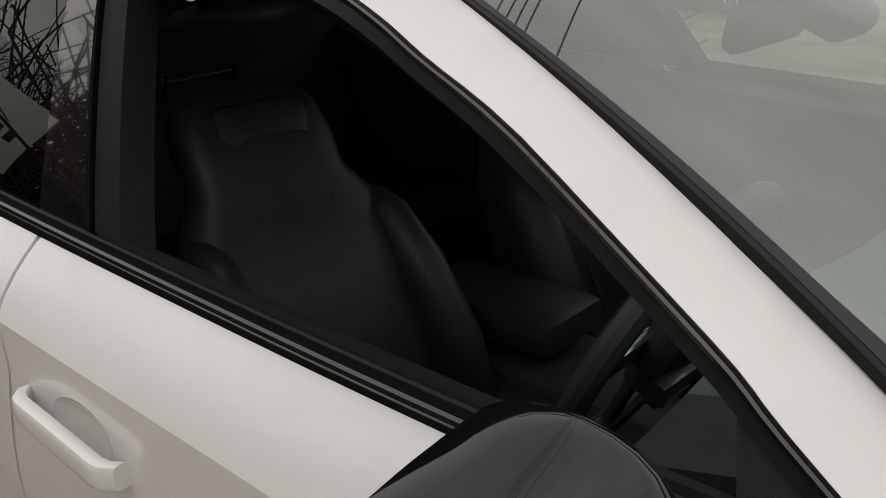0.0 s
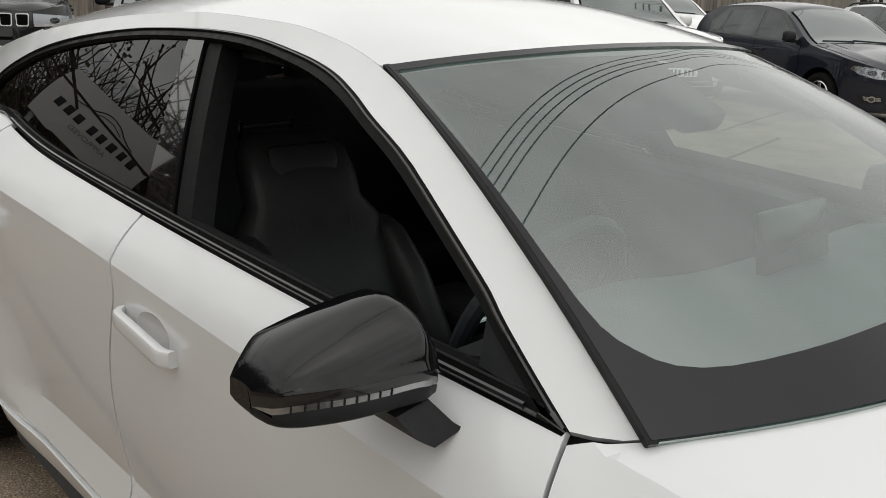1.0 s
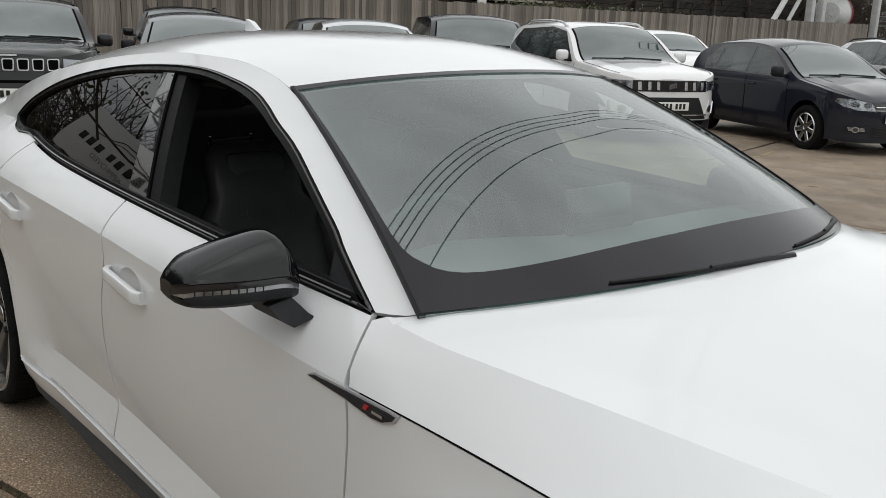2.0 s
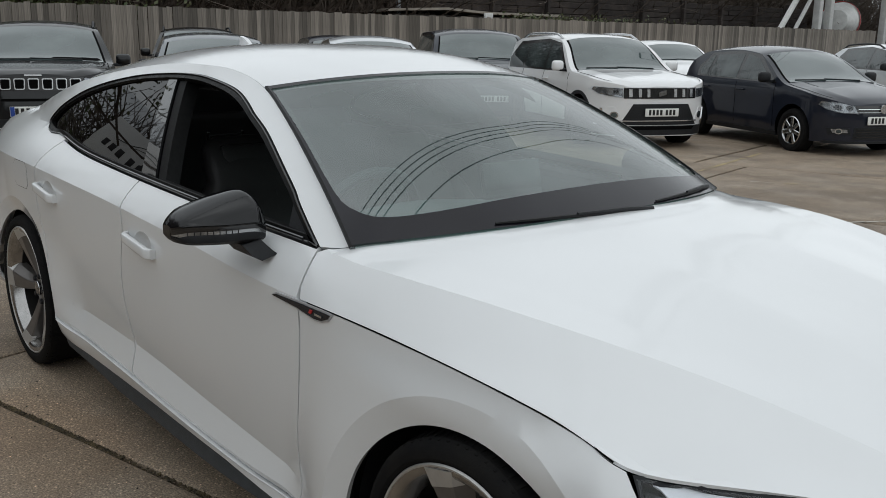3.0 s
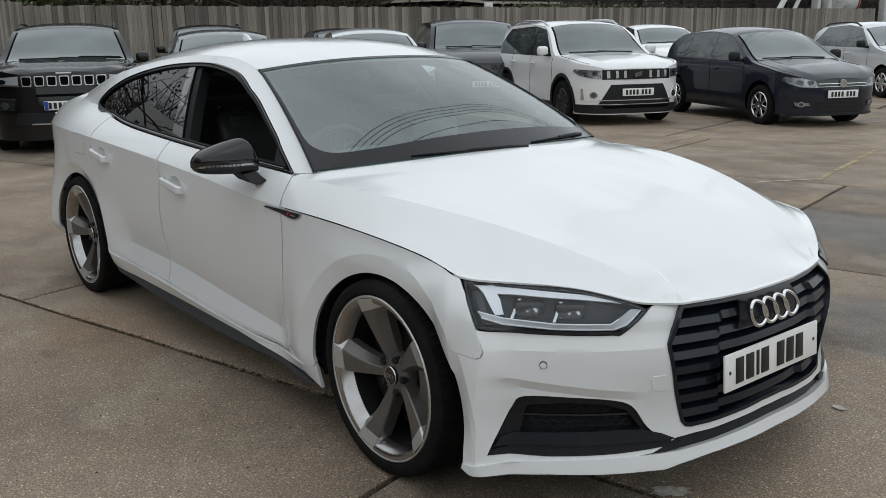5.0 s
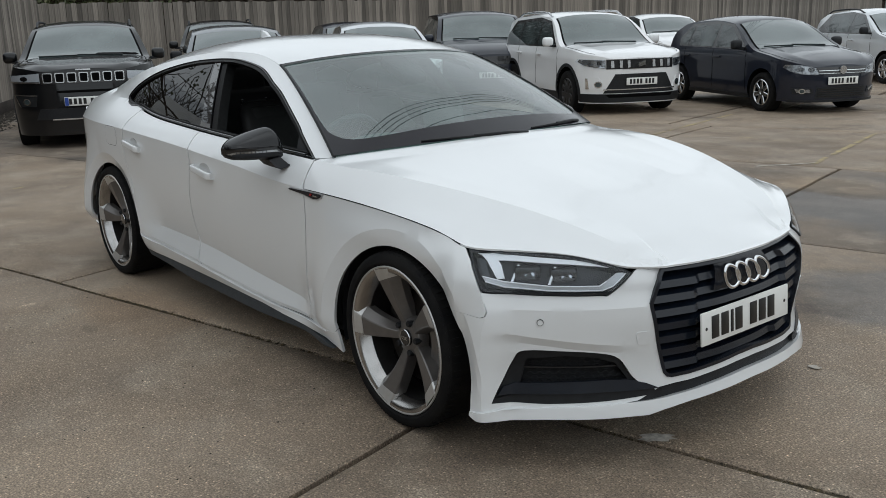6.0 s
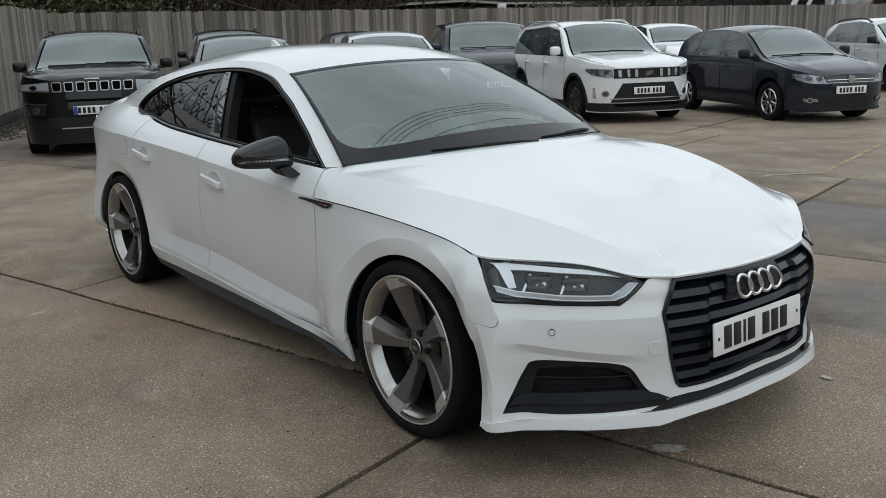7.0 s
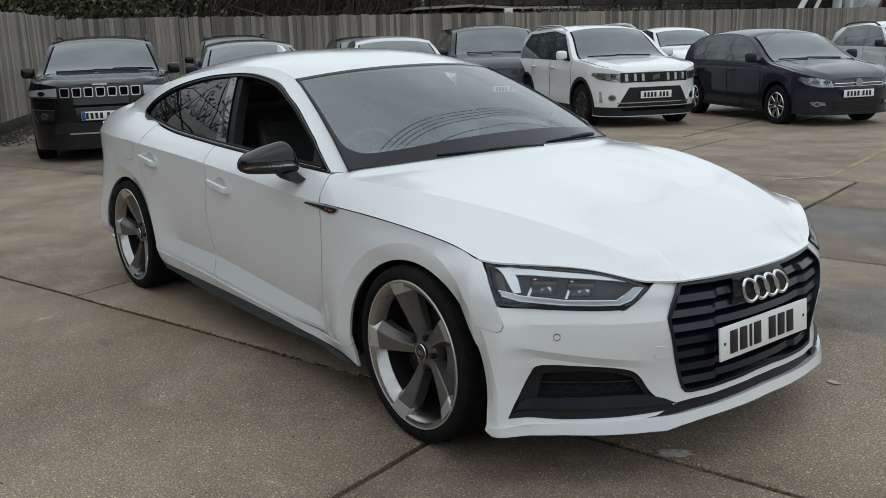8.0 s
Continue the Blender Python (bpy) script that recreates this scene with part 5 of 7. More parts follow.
for y0 in (-.421, -.279):
    part("headrest_post", tube([(-1.99, y0, 1.0), (-1.985, y0, 1.045)], .006, 8), CHROME, coupe)
part("headrest_bar", tube([(-1.99, -.421, 1.03), (-1.985, -.279, 1.035)], .004, 6), CABIN, coupe)

# the nose draws in a little towards the passenger's side
for piece in coupe.children_recursive:
    for v in piece.data.vertices if piece.type == 'MESH' else ():
        x, y, z = v.co
        reach = smooth(-1.1, .2, x) + (smooth(.48, .80, x) - smooth(-1.1, .2, x)) * smooth(.52, .64, z)
        v.co.y = y - (.026 + .02 * smooth(.24, .34, z) + .044 * smooth(.58, .66, z)) * reach * smooth(-.55, .38, y)


# ---------- yard, fence and what lies behind ----------
def ground_z(x, y):
    return -.13 * smooth(3.0, 15.0, math.hypot(x, y))


def concrete(name, base, dark, light, spills=()):
    m = bpy.data.materials.new(name)
    m.use_nodes = True
    n, l = m.node_tree.nodes, m.node_tree.links
    b = n["Principled BSDF"]
    co = n.new("ShaderNodeTexCoord")

    def tex(scale, detail, lo, hi, to0, to1, kind="ShaderNodeTexNoise"):
        t = n.new(kind)
        t.inputs["Scale"].default_value = scale
        if kind == "ShaderNodeTexNoise":
            t.inputs["Detail"].default_value = detail
            t.inputs["Roughness"].default_value = 0.62
        l.new(co.outputs["Object"], t.inputs["Vector"])
        r = n.new("ShaderNodeMapRange")
        r.inputs[1].default_value, r.inputs[2].default_value, r.inputs[3].default_value, r.inputs[4].default_value = lo, hi, to0, to1
        l.new(t.outputs[0], r.inputs[0])
        return r.outputs[0], t

    def blend(a, c, fac, kind="MIX"):
        g = n.new("ShaderNodeMix")
        g.data_type, g.blend_type = "RGBA", kind
        for sock, v in ((g.inputs[0], fac), (g.inputs[6], a), (g.inputs[7], c)):
            if isinstance(v, (int, float)):
                sock.default_value = v
            elif isinstance(v, tuple):
                sock.default_value = (*v, 1)
            else:
                l.new(v, sock)
        return g.outputs[2]
    patches, _ = tex(.55, 6, .40, .62, 0, 1)
    col = blend(base, dark, patches)
    wear, _ = tex(2.3, 8, .50, .72, 0, .6)
    col = blend(col, light, wear)
    stain, _ = tex(.75, 9, .55, .64, 0, .5)
    col = blend(col, tuple(c * .45 for c in dark), stain)
    gloss, _ = tex(.9, 4, .38, .62, .62, .9)
    for x, y, rx, ry, tone, wet in spills:
        place = n.new("ShaderNodeMapping")
        place.vector_type = "TEXTURE"
        place.inputs["Location"].default_value, place.inputs["Scale"].default_value = (x, y, 0), (rx, ry, 50)
        l.new(co.outputs["Object"], place.inputs["Vector"])
        far = n.new("ShaderNodeVectorMath")
        far.operation = "LENGTH"
        l.new(place.outputs[0], far.inputs[0])
        ragged, _ = tex(1.7, 8, .3, .7, -.42, .42)
        add = n.new("ShaderNodeMath")
        l.new(far.outputs["Value"], add.inputs[0])
        l.new(ragged, add.inputs[1])
        mask = n.new("ShaderNodeMapRange")
        mask.inputs[1].default_value, mask.inputs[2].default_value, mask.inputs[3].default_value, mask.inputs[4].default_value = .62, 1.08, 1, 0
        l.new(add.outputs[0], mask.inputs[0])
        tint = blend((1, 1, 1), tone, mask.outputs[0])
        col = blend(col, tint, 1.0, "MULTIPLY")
        sheen = n.new("ShaderNodeMix")
        l.new(mask.outputs[0], sheen.inputs[0])
        l.new(gloss, sheen.inputs[2])
        sheen.inputs[3].default_value = wet
        gloss = sheen.outputs[0]
    grains, fine = tex(150, 3, .34, .66, .46, 1.52)
    col = blend(col, grains, 1.0, "MULTIPLY")
    stones, vor = tex(75, 0, .05, .45, 1.5, .84, "ShaderNodeTexVoronoi")
    col = blend(col, stones, 1.0, "MULTIPLY")
    pale, _ = tex(48, 0, .06, .2, 2.6, 1.0, "ShaderNodeTexVoronoi")
    col = blend(col, pale, 1.0, "MULTIPLY")
    pits, _ = tex(31, 0, .04, .13, .35, 1.0, "ShaderNodeTexVoronoi")
    col = blend(col, pits, 1.0, "MULTIPLY")
    oi = n.new("ShaderNodeObjectInfo")
    orr = n.new("ShaderNodeMapRange")
    orr.inputs[3].default_value, orr.inputs[4].default_value = .95, 1.07
    l.new(oi.outputs["Random"], orr.inputs[0])
    col = blend(col, orr.outputs[0], 1.0, "MULTIPLY")
    l.new(col, b.inputs["Base Color"])
    l.new(gloss, b.inputs["Roughness"])
    bp = n.new("ShaderNodeBump")
    bp.inputs["Strength"].default_value, bp.inputs["Distance"].default_value = .8, .006
    l.new(fine.outputs[0], bp.inputs["Height"])
    l.new(bp.outputs[0], b.inputs["Normal"])
    return m


# damp and rusty patches: place, half sizes, tint, roughness
SPILLS = [(.52, 1.85, .75, .62, (.50, .52, .56), .47), (-.95, 3.75, 1.1, .7, (.52, .54, .58), .48), (-1.35, 4.5, .6, .35, (1.25, 1.22, 1.15), .8), (-2.0, -1.1, .6, .3, (.95, .89, .83), .75), (-2.55, -1.49, .026, .055, (1.6, 1.62, 1.65), .8), (-1.92, -1.38, .09, .05, (.72, .70, .68), .7),
          (.0, 1.0, .5, .9, (.72, .68, .64), .7)]
CONCRETE = concrete("worn_concrete", (0.292, 0.226, 0.161), (0.178, 0.136, 0.097), (0.375, 0.315, 0.24), SPILLS)
# dark mix: one damp slab, plus shade painted on slabs by the fence
CONCRETE_DAMP_SHADE = concrete("damp_and_shaded_concrete", (0.215, 0.168, 0.125), (0.11, 0.088, 0.068), (0.33, 0.275, 0.21), SPILLS[1:3])
SOIL = material("joint_dirt", (0.05, 0.042, 0.032), 0.95, vary=0.5, scale=9, bump=0.8, bump_scale=90, grain=.5)
MOSS = material("moss_and_grit", (0.10, 0.074, 0.036), 0.95, vary=0.6, scale=40, bump=0.8, bump_scale=200, grain=.5, color2=(0.034, 0.027, 0.016))
YELLOW = material("worn_yellow_line", (0.46, 0.36, 0.17), 0.8, vary=0.4, scale=8, color2=(0.25, 0.20, 0.13), grain=.4)
TIMBER = material("weathered_fence_timber", (0.265, 0.236, 0.203), 0.9, vary=0.4, scale=3, grain=.4, bump=.5, bump_scale=40, per_object=.5)
tn, tl = TIMBER.node_tree.nodes, TIMBER.node_tree.links
stretch = tn.new("ShaderNodeMapping")
stretch.inputs["Scale"].default_value = (1.0, 1.0, 0.035)
tl.new(tn["Texture Coordinate"].outputs["Object"], stretch.inputs[0])
for node in [q for q in tn if q.bl_idname == "ShaderNodeTexNoise"]:
    tl.new(stretch.outputs[0], node.inputs["Vector"])
OLD_WOOD = material("dark_sleeper_timber", (0.045, 0.035, 0.03), 0.9, vary=0.45, scale=2.5, grain=.4, bump=.5, bump_scale=25, per_object=.3)
ROOF_EDGE = material("pale_felt_roof", (0.36, 0.32, 0.27), 0.85, vary=0.3, scale=3)
STEEL_WHITE = material("white_painted_steel", (0.62, 0.62, 0.6), 0.5, vary=0.15, scale=5)
STEEL_GREY = material("galvanised_steel", (0.3, 0.31, 0.32), 0.5, metal=.6, vary=0.2, scale=5)
TWIG = material("bare_twigs", (0.085, 0.065, 0.05), 0.9, vary=0.4, scale=4)
LEAF = material("ivy_leaf", (0.05, 0.075, 0.025), 0.6, vary=0.5, scale=6, color2=(0.10, 0.09, 0.04))
SIGN_WHITE = material("white_sign_board", (0.72, 0.72, 0.71), 0.5, vary=0.05, scale=3)
SIGN_BLACK = material("black_sign_print", (0.02, 0.02, 0.02), 0.5, vary=0.2)
SIGN_GREY = material("grey_sign_print", (0.3, 0.3, 0.3), 0.5, vary=0.2)

# the ground, one sheet out to the horizon
radii = [0, 1, 2, 3, 4, 5, 6, 7.5, 9, 11, 13, 15, 20, 30, 60, 150, 400, 1500]
gv = [(0, 0, -.03)]
gf = []
for r in radii[1:]:
    gv += [(r * math.cos(2 * math.pi * k / 64), r * math.sin(2 * math.pi * k / 64), ground_z(r, 0) - .03) for k in range(64)]
for i in range(len(radii) - 1):
    for k in range(64):
        a, b = 1 + (i - 1) * 64 + k, 1 + (i - 1) * 64 + (k + 1) % 64
        c, d = 1 + i * 64 + (k + 1) % 64, 1 + i * 64 + k
        gf.append((0, d, c) if i == 0 else (a, d, c, b))
tagged(mesh_object("ground", gv, gf, SOIL), "brown earth under and beyond the concrete yard", "ground", kind="structure")

# concrete slabs
YARD = radians(14.2)
UX, VX = (math.cos(YARD), math.sin(YARD)), (-math.sin(YARD), math.cos(YARD))


def yard(u, v):
    return u * UX[0] + v * VX[0], u * UX[1] + v * VX[1]


pavement = tagged(new("pavement"), "worn brown-grey concrete yard cast in large slabs", "pavement", kind="structure")
rows_v = [-.48 + 3.1 * k for k in range(-5, 12)]
starts = {-1: -.17, 0: -3.12, 1: -.34}
rnd = random.Random(4)
for k, v0 in enumerate(rows_v[:-1]):
    idx = k - 5
    off = starts[idx] if idx in starts else rnd.uniform(-3, 3)
    for j in range(-6, 4):
        u0, u1, v1 = off + 6.05 * j, off + 6.05 * (j + 1), rows_v[k + 1]
        nu, nv = 16, 10
        e = .011 + rnd.uniform(0, .005) + .005 * max(0, idx)
        vs, fs = [], []
        us = [u0 + e] + [u0 + e + .012] + [u0 + (u1 - u0) * i / nu for i in range(1, nu)] + [u1 - e - .012, u1 - e]
        ws = [v0 + e] + [v0 + e + .012] + [v0 + (v1 - v0) * i / nv for i in range(1, nv)] + [v1 - e - .012, v1 - e]
        for a, u in enumerate(us):
            for b, v in enumerate(ws):
                x, y = yard(u + .004 * math.sin(v * 7 + k), v + .004 * math.sin(u * 5 + j))
                low = .007 if a in (0, len(us) - 1) or b in (0, len(ws) - 1) else 0
                vs.append((x, y, ground_z(x, y) - low + .003 * noise.noise(Vector((x * .8, y * .8, 3)))))
        na, nb = len(us), len(ws)
        for a in range(na - 1):
            for b in range(nb - 1):
                fs.append((a * nb + b, (a + 1) * nb + b, (a + 1) * nb + b + 1, a * nb + b + 1))
        rim = [a * nb for a in range(na)] + [(na - 1) * nb + b for b in range(1, nb)] + [a * nb + nb - 1 for a in range(na - 2, -1, -1)] + [b for b in range(nb - 2, 0, -1)]
        k0 = len(vs)
        vs += [(vs[i][0], vs[i][1], vs[i][2] - .05) for i in rim]
        for i in range(len(rim)):
            q = (i + 1) % len(rim)
            fs.append((rim[i], k0 + i, k0 + q, rim[q])[::-1])
        # slabs towards the fence corner carry the tree shade in their colour
        mesh_object("slab", vs, fs, CONCRETE_DAMP_SHADE if (idx, j) == (1, 0) or (u1 < -4.5 and idx in (0, 1, 2)) else CONCRETE, pavement, angle=60)

# moss and grit in the joint beside the car
def clumps(name, spots, size, mat, label, category, seed, parent=None):
    r, vs, fs = random.Random(seed), [], []
    for x, y, z in spots:
        k, s = len(vs), size * r.uniform(.4, 1.3)
        n = 5
        vs += [(x + s * math.cos(a) * r.uniform(.6, 1.3), y + s * math.sin(a) * r.uniform(.6, 1.3), z + r.uniform(-.2, .1) * s) for a in [2 * math.pi * i / n + r.random() for i in range(n)]]
        vs.append((x, y, z + s * r.uniform(.3, .7)))
        fs += [(k + i, k + (i + 1) % n, k + n) for i in range(n)]
    return tagged(mesh_object(name, vs, fs, mat, parent), label, category, kind="stuff")


r = random.Random(9)
spots = []
for _ in range(5200):
    u = r.uniform(-9, 1.6)
    dens = .5 + .5 * math.sin(u * 2.1) * math.sin(u * 5.3 + 1)
    if r.random() < dens:
        x, y = yard(u, -.48 + r.gauss(0, .014))
        spots.append((x, y, ground_z(x, y) - .0105))
clumps("moss", spots, .0095, MOSS, "dark moss and grit filling the joint between concrete slabs", "moss", 5)
spots = []
for _ in range(260):
    x, y = r.uniform(-3.5, 2.0), r.uniform(-2.4, -.9)
    spots.append((x, y, 0.001))
clumps("grit", spots, .0045, SOIL, "scattered dark grit and leaf bits on the concrete", "grit", 6)


def painted_line(x0, y0, x1, y1, w, seed, mat=None):
    r = random.Random(seed)
    vs, fs = [], []
    d = Vector((x1 - x0, y1 - y0, 0))
    n = Vector((-d.y, d.x, 0)).normalized() * w / 2
    steps = int(d.length / .12)
    for i in range(steps):
        if r.random() < .30:
            continue
        for t, sgn in (((i) / steps, 1), ((i + .93) / steps, 1), ((i + .93) / steps, -1), (i / steps, -1)):
            p = Vector((x0, y0, 0)) + d * t + n * sgn * r.uniform(.55, 1.05)
            vs.append((p.x, p.y, ground_z(p.x, p.y) + .004))
        k = len(vs) - 4
        fs.append((k, k + 1, k + 2, k + 3))
    return tagged(mesh_object("painted_line", vs, fs, mat or YELLOW), "worn white paint mark on the concrete" if mat else "worn yellow parking bay line on the concrete", "painted line", kind="structure")


painted_line(-4.7, 6.4, -5.55, 9.4, .06, 1)
painted_line(-2.05, 5.57, -2.9, 8.6, .065, 2)
painted_line(-6.75, -.3, -6.45, -1.0, .05, 3)
painted_line(-3.95, 6.65, -3.65, 7.0, .05, 4)
CHALK = material("worn_white_paint", (0.50, 0.47, 0.42), 0.85, vary=0.4, scale=9, color2=(0.33, 0.28, 0.22), grain=.4)
painted_line(-2.35, 5.05, -2.0, 5.75, .05, 5, CHALK)
painted_line(-4.05, 6.72, -3.6, 6.92, .04, 7, CHALK)

# boarded fence
FENCE_A, FENCE_B, FENCE_C = (-14.0, .55), (-20.6, 3.8), (-21.4, 46.0)


def board_mesh(name, w, h, seed):
    r = random.Random(seed)
    t = .018
    top = [r.uniform(-.012, .012) for _ in range(2)]
    vs = []
    for z, k in ((0, 0), (h * .5, 1), (h, 2)):
        bow = r.uniform(-.006, .006)
        for x, y in ((-w / 2, .004), (w / 2, -t * 1.6), (w / 2, t), (-w / 2, t)):
            vs.append((x + bow, y, z + (top[0 if x < 0 else 1] if k == 2 else 0)))
    fs = [(0, 3, 2, 1), (8, 9, 10, 11)]
    for k in (0, 4):
        fs += [(k + i, k + (i + 1) % 4, k + 4 + (i + 1) % 4, k + 4 + i) for i in range(4)]
    me = bpy.data.meshes.new(name)
    me.from_pydata(vs, [], fs)
    me.materials.append(TIMBER)
    return me


def fence_run(a, b, height, count_parts, label, seed):
    r = random.Random(seed)
    fence = tagged(new("fence"), label, "fence", kind="structure")
    d = Vector((b[0] - a[0], b[1] - a[1], 0))
    L = d.length
    d.normalize()
    ang = math.atan2(d.y, d.x)
    variants = [board_mesh("board", .119, height, seed * 20 + i) for i in range(7)]
    n, stuff_v, stuff_f = int(L / .128), [], []
    for i in range(n):
        p = Vector((a[0], a[1], 0)) + d * (i + .5) * .128
        z = ground_z(p.x, p.y) + r.uniform(-.02, .02)
        m = pose(p.x, p.y, z, r.uniform(-.6, .6), r.uniform(-.5, .5), math.degrees(ang) + 180 * 0)
        if i < count_parts:
            ob = new("board", variants[i % 7])
            ob.parent = fence
            ob.matrix_local = m
        else:
            me = variants[i % 7]
            k = len(stuff_v)
            stuff_v += [tuple(m @ v.co) for v in me.vertices]
            stuff_f += [tuple(k + j for j in f.vertices) for f in me.polygons]
    if stuff_v:
        tagged(mesh_object("far_boards", stuff_v, stuff_f, TIMBER, fence), kind="stuff")
    for zz in (.35, 1.05, 1.75):
        nrm = Vector((-d.y, d.x, 0)) * .05
        mid = Vector((a[0], a[1], 0)) + d * L / 2 + nrm
        rail = part("rail", box(L, .05, .08, 0, pose(mid.x, mid.y, -.13 + zz, 0, 0, math.degrees(ang))), TIMBER, fence)
    return fence


fence_run(FENCE_B, FENCE_C, 2.12, 290, "weathered grey-brown close-boarded timber fence", 3)
fence_run(FENCE_A, FENCE_B, 2.16, 60, "weathered timber fence along the yard's side", 4)

# floodlight on the fence
flood = thing("floodlight", pose(-21.0, 18.55, 2.02, 0, 0, 90), "small white floodlight on top of the fence", "floodlight")
part("housing", box(.34, .09, .24, .015), STEEL_WHITE, flood)
part("lens", box(.28, .012, .18, .004, at(0, .05, 0)), CLEAR_GLASS, flood)
part("bracket", box(.04, .04, .2, .004, at(0, 0, -.15)), STEEL_GREY, flood)

# stacked sleeper wall and shed beyond the fence
wall = tagged(new("wall_north"), "dark wall of stacked timber sleepers between posts", "wall", kind="structure")
rr = random.Random(12)
for lvl in range(9):
    y = 17.0
    while y < 46:
        ln = rr.uniform(2.3, 2.7)
        part("sleeper", box(.16 + rr.uniform(0, .04), ln - .03, .235, .015, pose(-26 - rr.uniform(0, .03), y + ln / 2, 1.0 + lvl * .25, 0, rr.uniform(-1, 1), 0), 1), OLD_WOOD, wall)
        y += ln
for y in [17 + 3.1 * i for i in range(10)]:
    part("post", box(.2, .14, 3.4, .01, at(-25.82, y, 1.6)), OLD_WOOD, wall)
shed = thing("shed", pose(-24.5, 19.0, 0, 0, 0, 90), "low dark shed with a pale felt roof edge behind the fence", "shed")
part("shed_wall", box(7.5, 1.6, 2.1, .02, at(1.5, 0, 1.05)), OLD_WOOD, shed)
part("shed_roof", loft([[Vector((x, y, 2.18 + h + (.10 if abs(x) < 1 else 0))) for y, h in ((-1.0, 0), (1.0, -.08), (1.0, -.0), (-1.0, .08))] for x in (-2.6, 0, 2.0, 5.6)]), ROOF_EDGE, shed)
lamp_post = thing("pole", pose(-24.2, 17.35, 0), "thin grey steel pole behind the fence", "pole")
part("shaft", tube([(0, 0, 0), (0, 0, 6.5)], [.09, .07], 10), STEEL_GREY, lamp_post)
part("cap", lathe([(0, .05), (.08, .03), (.08, 0)], 12, m=at(0, 0, 6.5, 90)), STEEL_GREY, lamp_post)

# loading plant on the right
plant = thing("plant", pose(-23.0, 38.6, 0), "white steel struts and pipes of a loading plant", "plant")
for y in (4.3, 5.4, 11.5):
    part("column", box(.35, .35, 7.5, .03, at(0, y, 3.75)), STEEL_WHITE, plant)
part("strut", tube([(0, .2, 1.2), (0, 3.4, 4.8)], .14, 10), STEEL_WHITE, plant)
part("strut", tube([(0, 1.6, 1.2), (0, 4.6, 4.8)], .10, 10), STEEL_WHITE, plant)
part("drum", lathe([(0, -1.6), (.55, -1.55), (.95, -.6), (1.0, .4), (.7, 1.4), (0, 1.5)], 28, m=at(-.8, 8.2, 2.5, 0, 0, 20)), STEEL_WHITE, plant)
part("drum_band", lathe([(1.01, -.2), (1.03, -.2), (1.03, .1), (1.01, .1)], 28, m=at(-.8, 8.2, 2.5, 0, 0, 20)), RED, plant)
for i in range(6):
    part("step", box(.9, .3, .05, .004, at(.3, 11.9 + i * .3, 2.0 + i * .25)), STEEL_GREY, plant)
part("handrail", tube([(.75, 11.8, 2.8), (.75, 13.7, 4.4)], .03, 8), STEEL_GREY, plant)
part("deck", box(1.8, 9.5, .15, .02, at(0, 6.5, 5.0)), STEEL_GREY, plant)


def bare_tree(name, m, height, seed, label, spread=.5, depth=5, base=.12):
    """A leafless tree: trunk and limbs that fork into fine twigs."""
    r = random.Random(seed)
    tree = thing(name, m, label, "tree")
    trunk, crown = bmesh.new(), ([], [])

    def stick(p, q, r0, r1):
        d = (q - p).normalized()
        sd = d.orthogonal().normalized()
        up = d.cross(sd)
        k = len(crown[0])
        for c, rad in ((p, r0), (q, r1)):
            for a in (0, 2.094, 4.189):
                crown[0].append(tuple(c + (sd * math.cos(a) + up * math.sin(a)) * rad))
        crown[1].extend([(k + i, k + (i + 1) % 3, k + 3 + (i + 1) % 3, k + 3 + i) for i in range(3)])

    def grow(p, d, ln, rad, lev):
        q = p + d * ln
        if lev <= 1:
            tube([p, p.lerp(q, .5) + Vector((r.gauss(0, .03), r.gauss(0, .03), 0)) * ln, q], [rad, rad * .85, rad * .7], 7, trunk)
        else:
            mid = p.lerp(q, .5) + Vector((r.gauss(0, .06), r.gauss(0, .06), r.gauss(0, .04))) * ln
            stick(p, mid, rad, rad * .8)
            stick(mid, q, rad * .8, rad * .6)
        if lev >= depth:
            return
        for _ in range(r.choice((2, 3, 3)) if lev < depth - 1 else 4):
            nd = (d + Vector((r.gauss(0, spread), r.gauss(0, spread), r.gauss(.08, spread * .6)))).normalized()
            start = p.lerp(q, r.uniform(.5, 1.0))
            grow(start, nd, ln * r.uniform(.6, .82), rad * r.uniform(.5, .68), lev + 1)
    grow(Vector((0, 0, -.2)), Vector((0, 0, 1)), height * .27, base, 0)
    part("trunk", trunk, TWIG, tree)
    mesh_object("crown", crown[0], crown[1], TWIG, tree)
    return tree


# brush behind the fence
def thicket(name, x0, x1, y0, y1, z0, z1, count, seed, mat, label, size):
    r = random.Random(seed)
    vs, fs = [], []
    for _ in range(count):
        p = Vector((r.uniform(x0, x1), r.uniform(y0, y1), z0))
        d = Vector((r.gauss(0, .35), r.gauss(0, .35), 1)).normalized()
        ln = (z1 - z0) * r.uniform(.4, 1.0) / 4
        rad = size
        for s in range(4):
            q = p + d * ln
            sd = d.orthogonal().normalized()
            up = d.cross(sd)
            k = len(vs)
            for c, ra in ((p, rad), (q, rad * .75)):
                vs.extend(tuple(c + (sd * math.cos(a) + up * math.sin(a)) * ra) for a in (0, 2.094, 4.189))
            fs.extend((k + i, k + (i + 1) % 3, k + 3 + (i + 1) % 3, k + 3 + i) for i in range(3))
            p, rad = q, rad * .75
            d = (d + Vector((r.gauss(0, .45), r.gauss(0, .45), r.gauss(0, .3)))).normalized()
    return tagged(mesh_object(name, vs, fs, mat), label, "brush", kind="stuff")


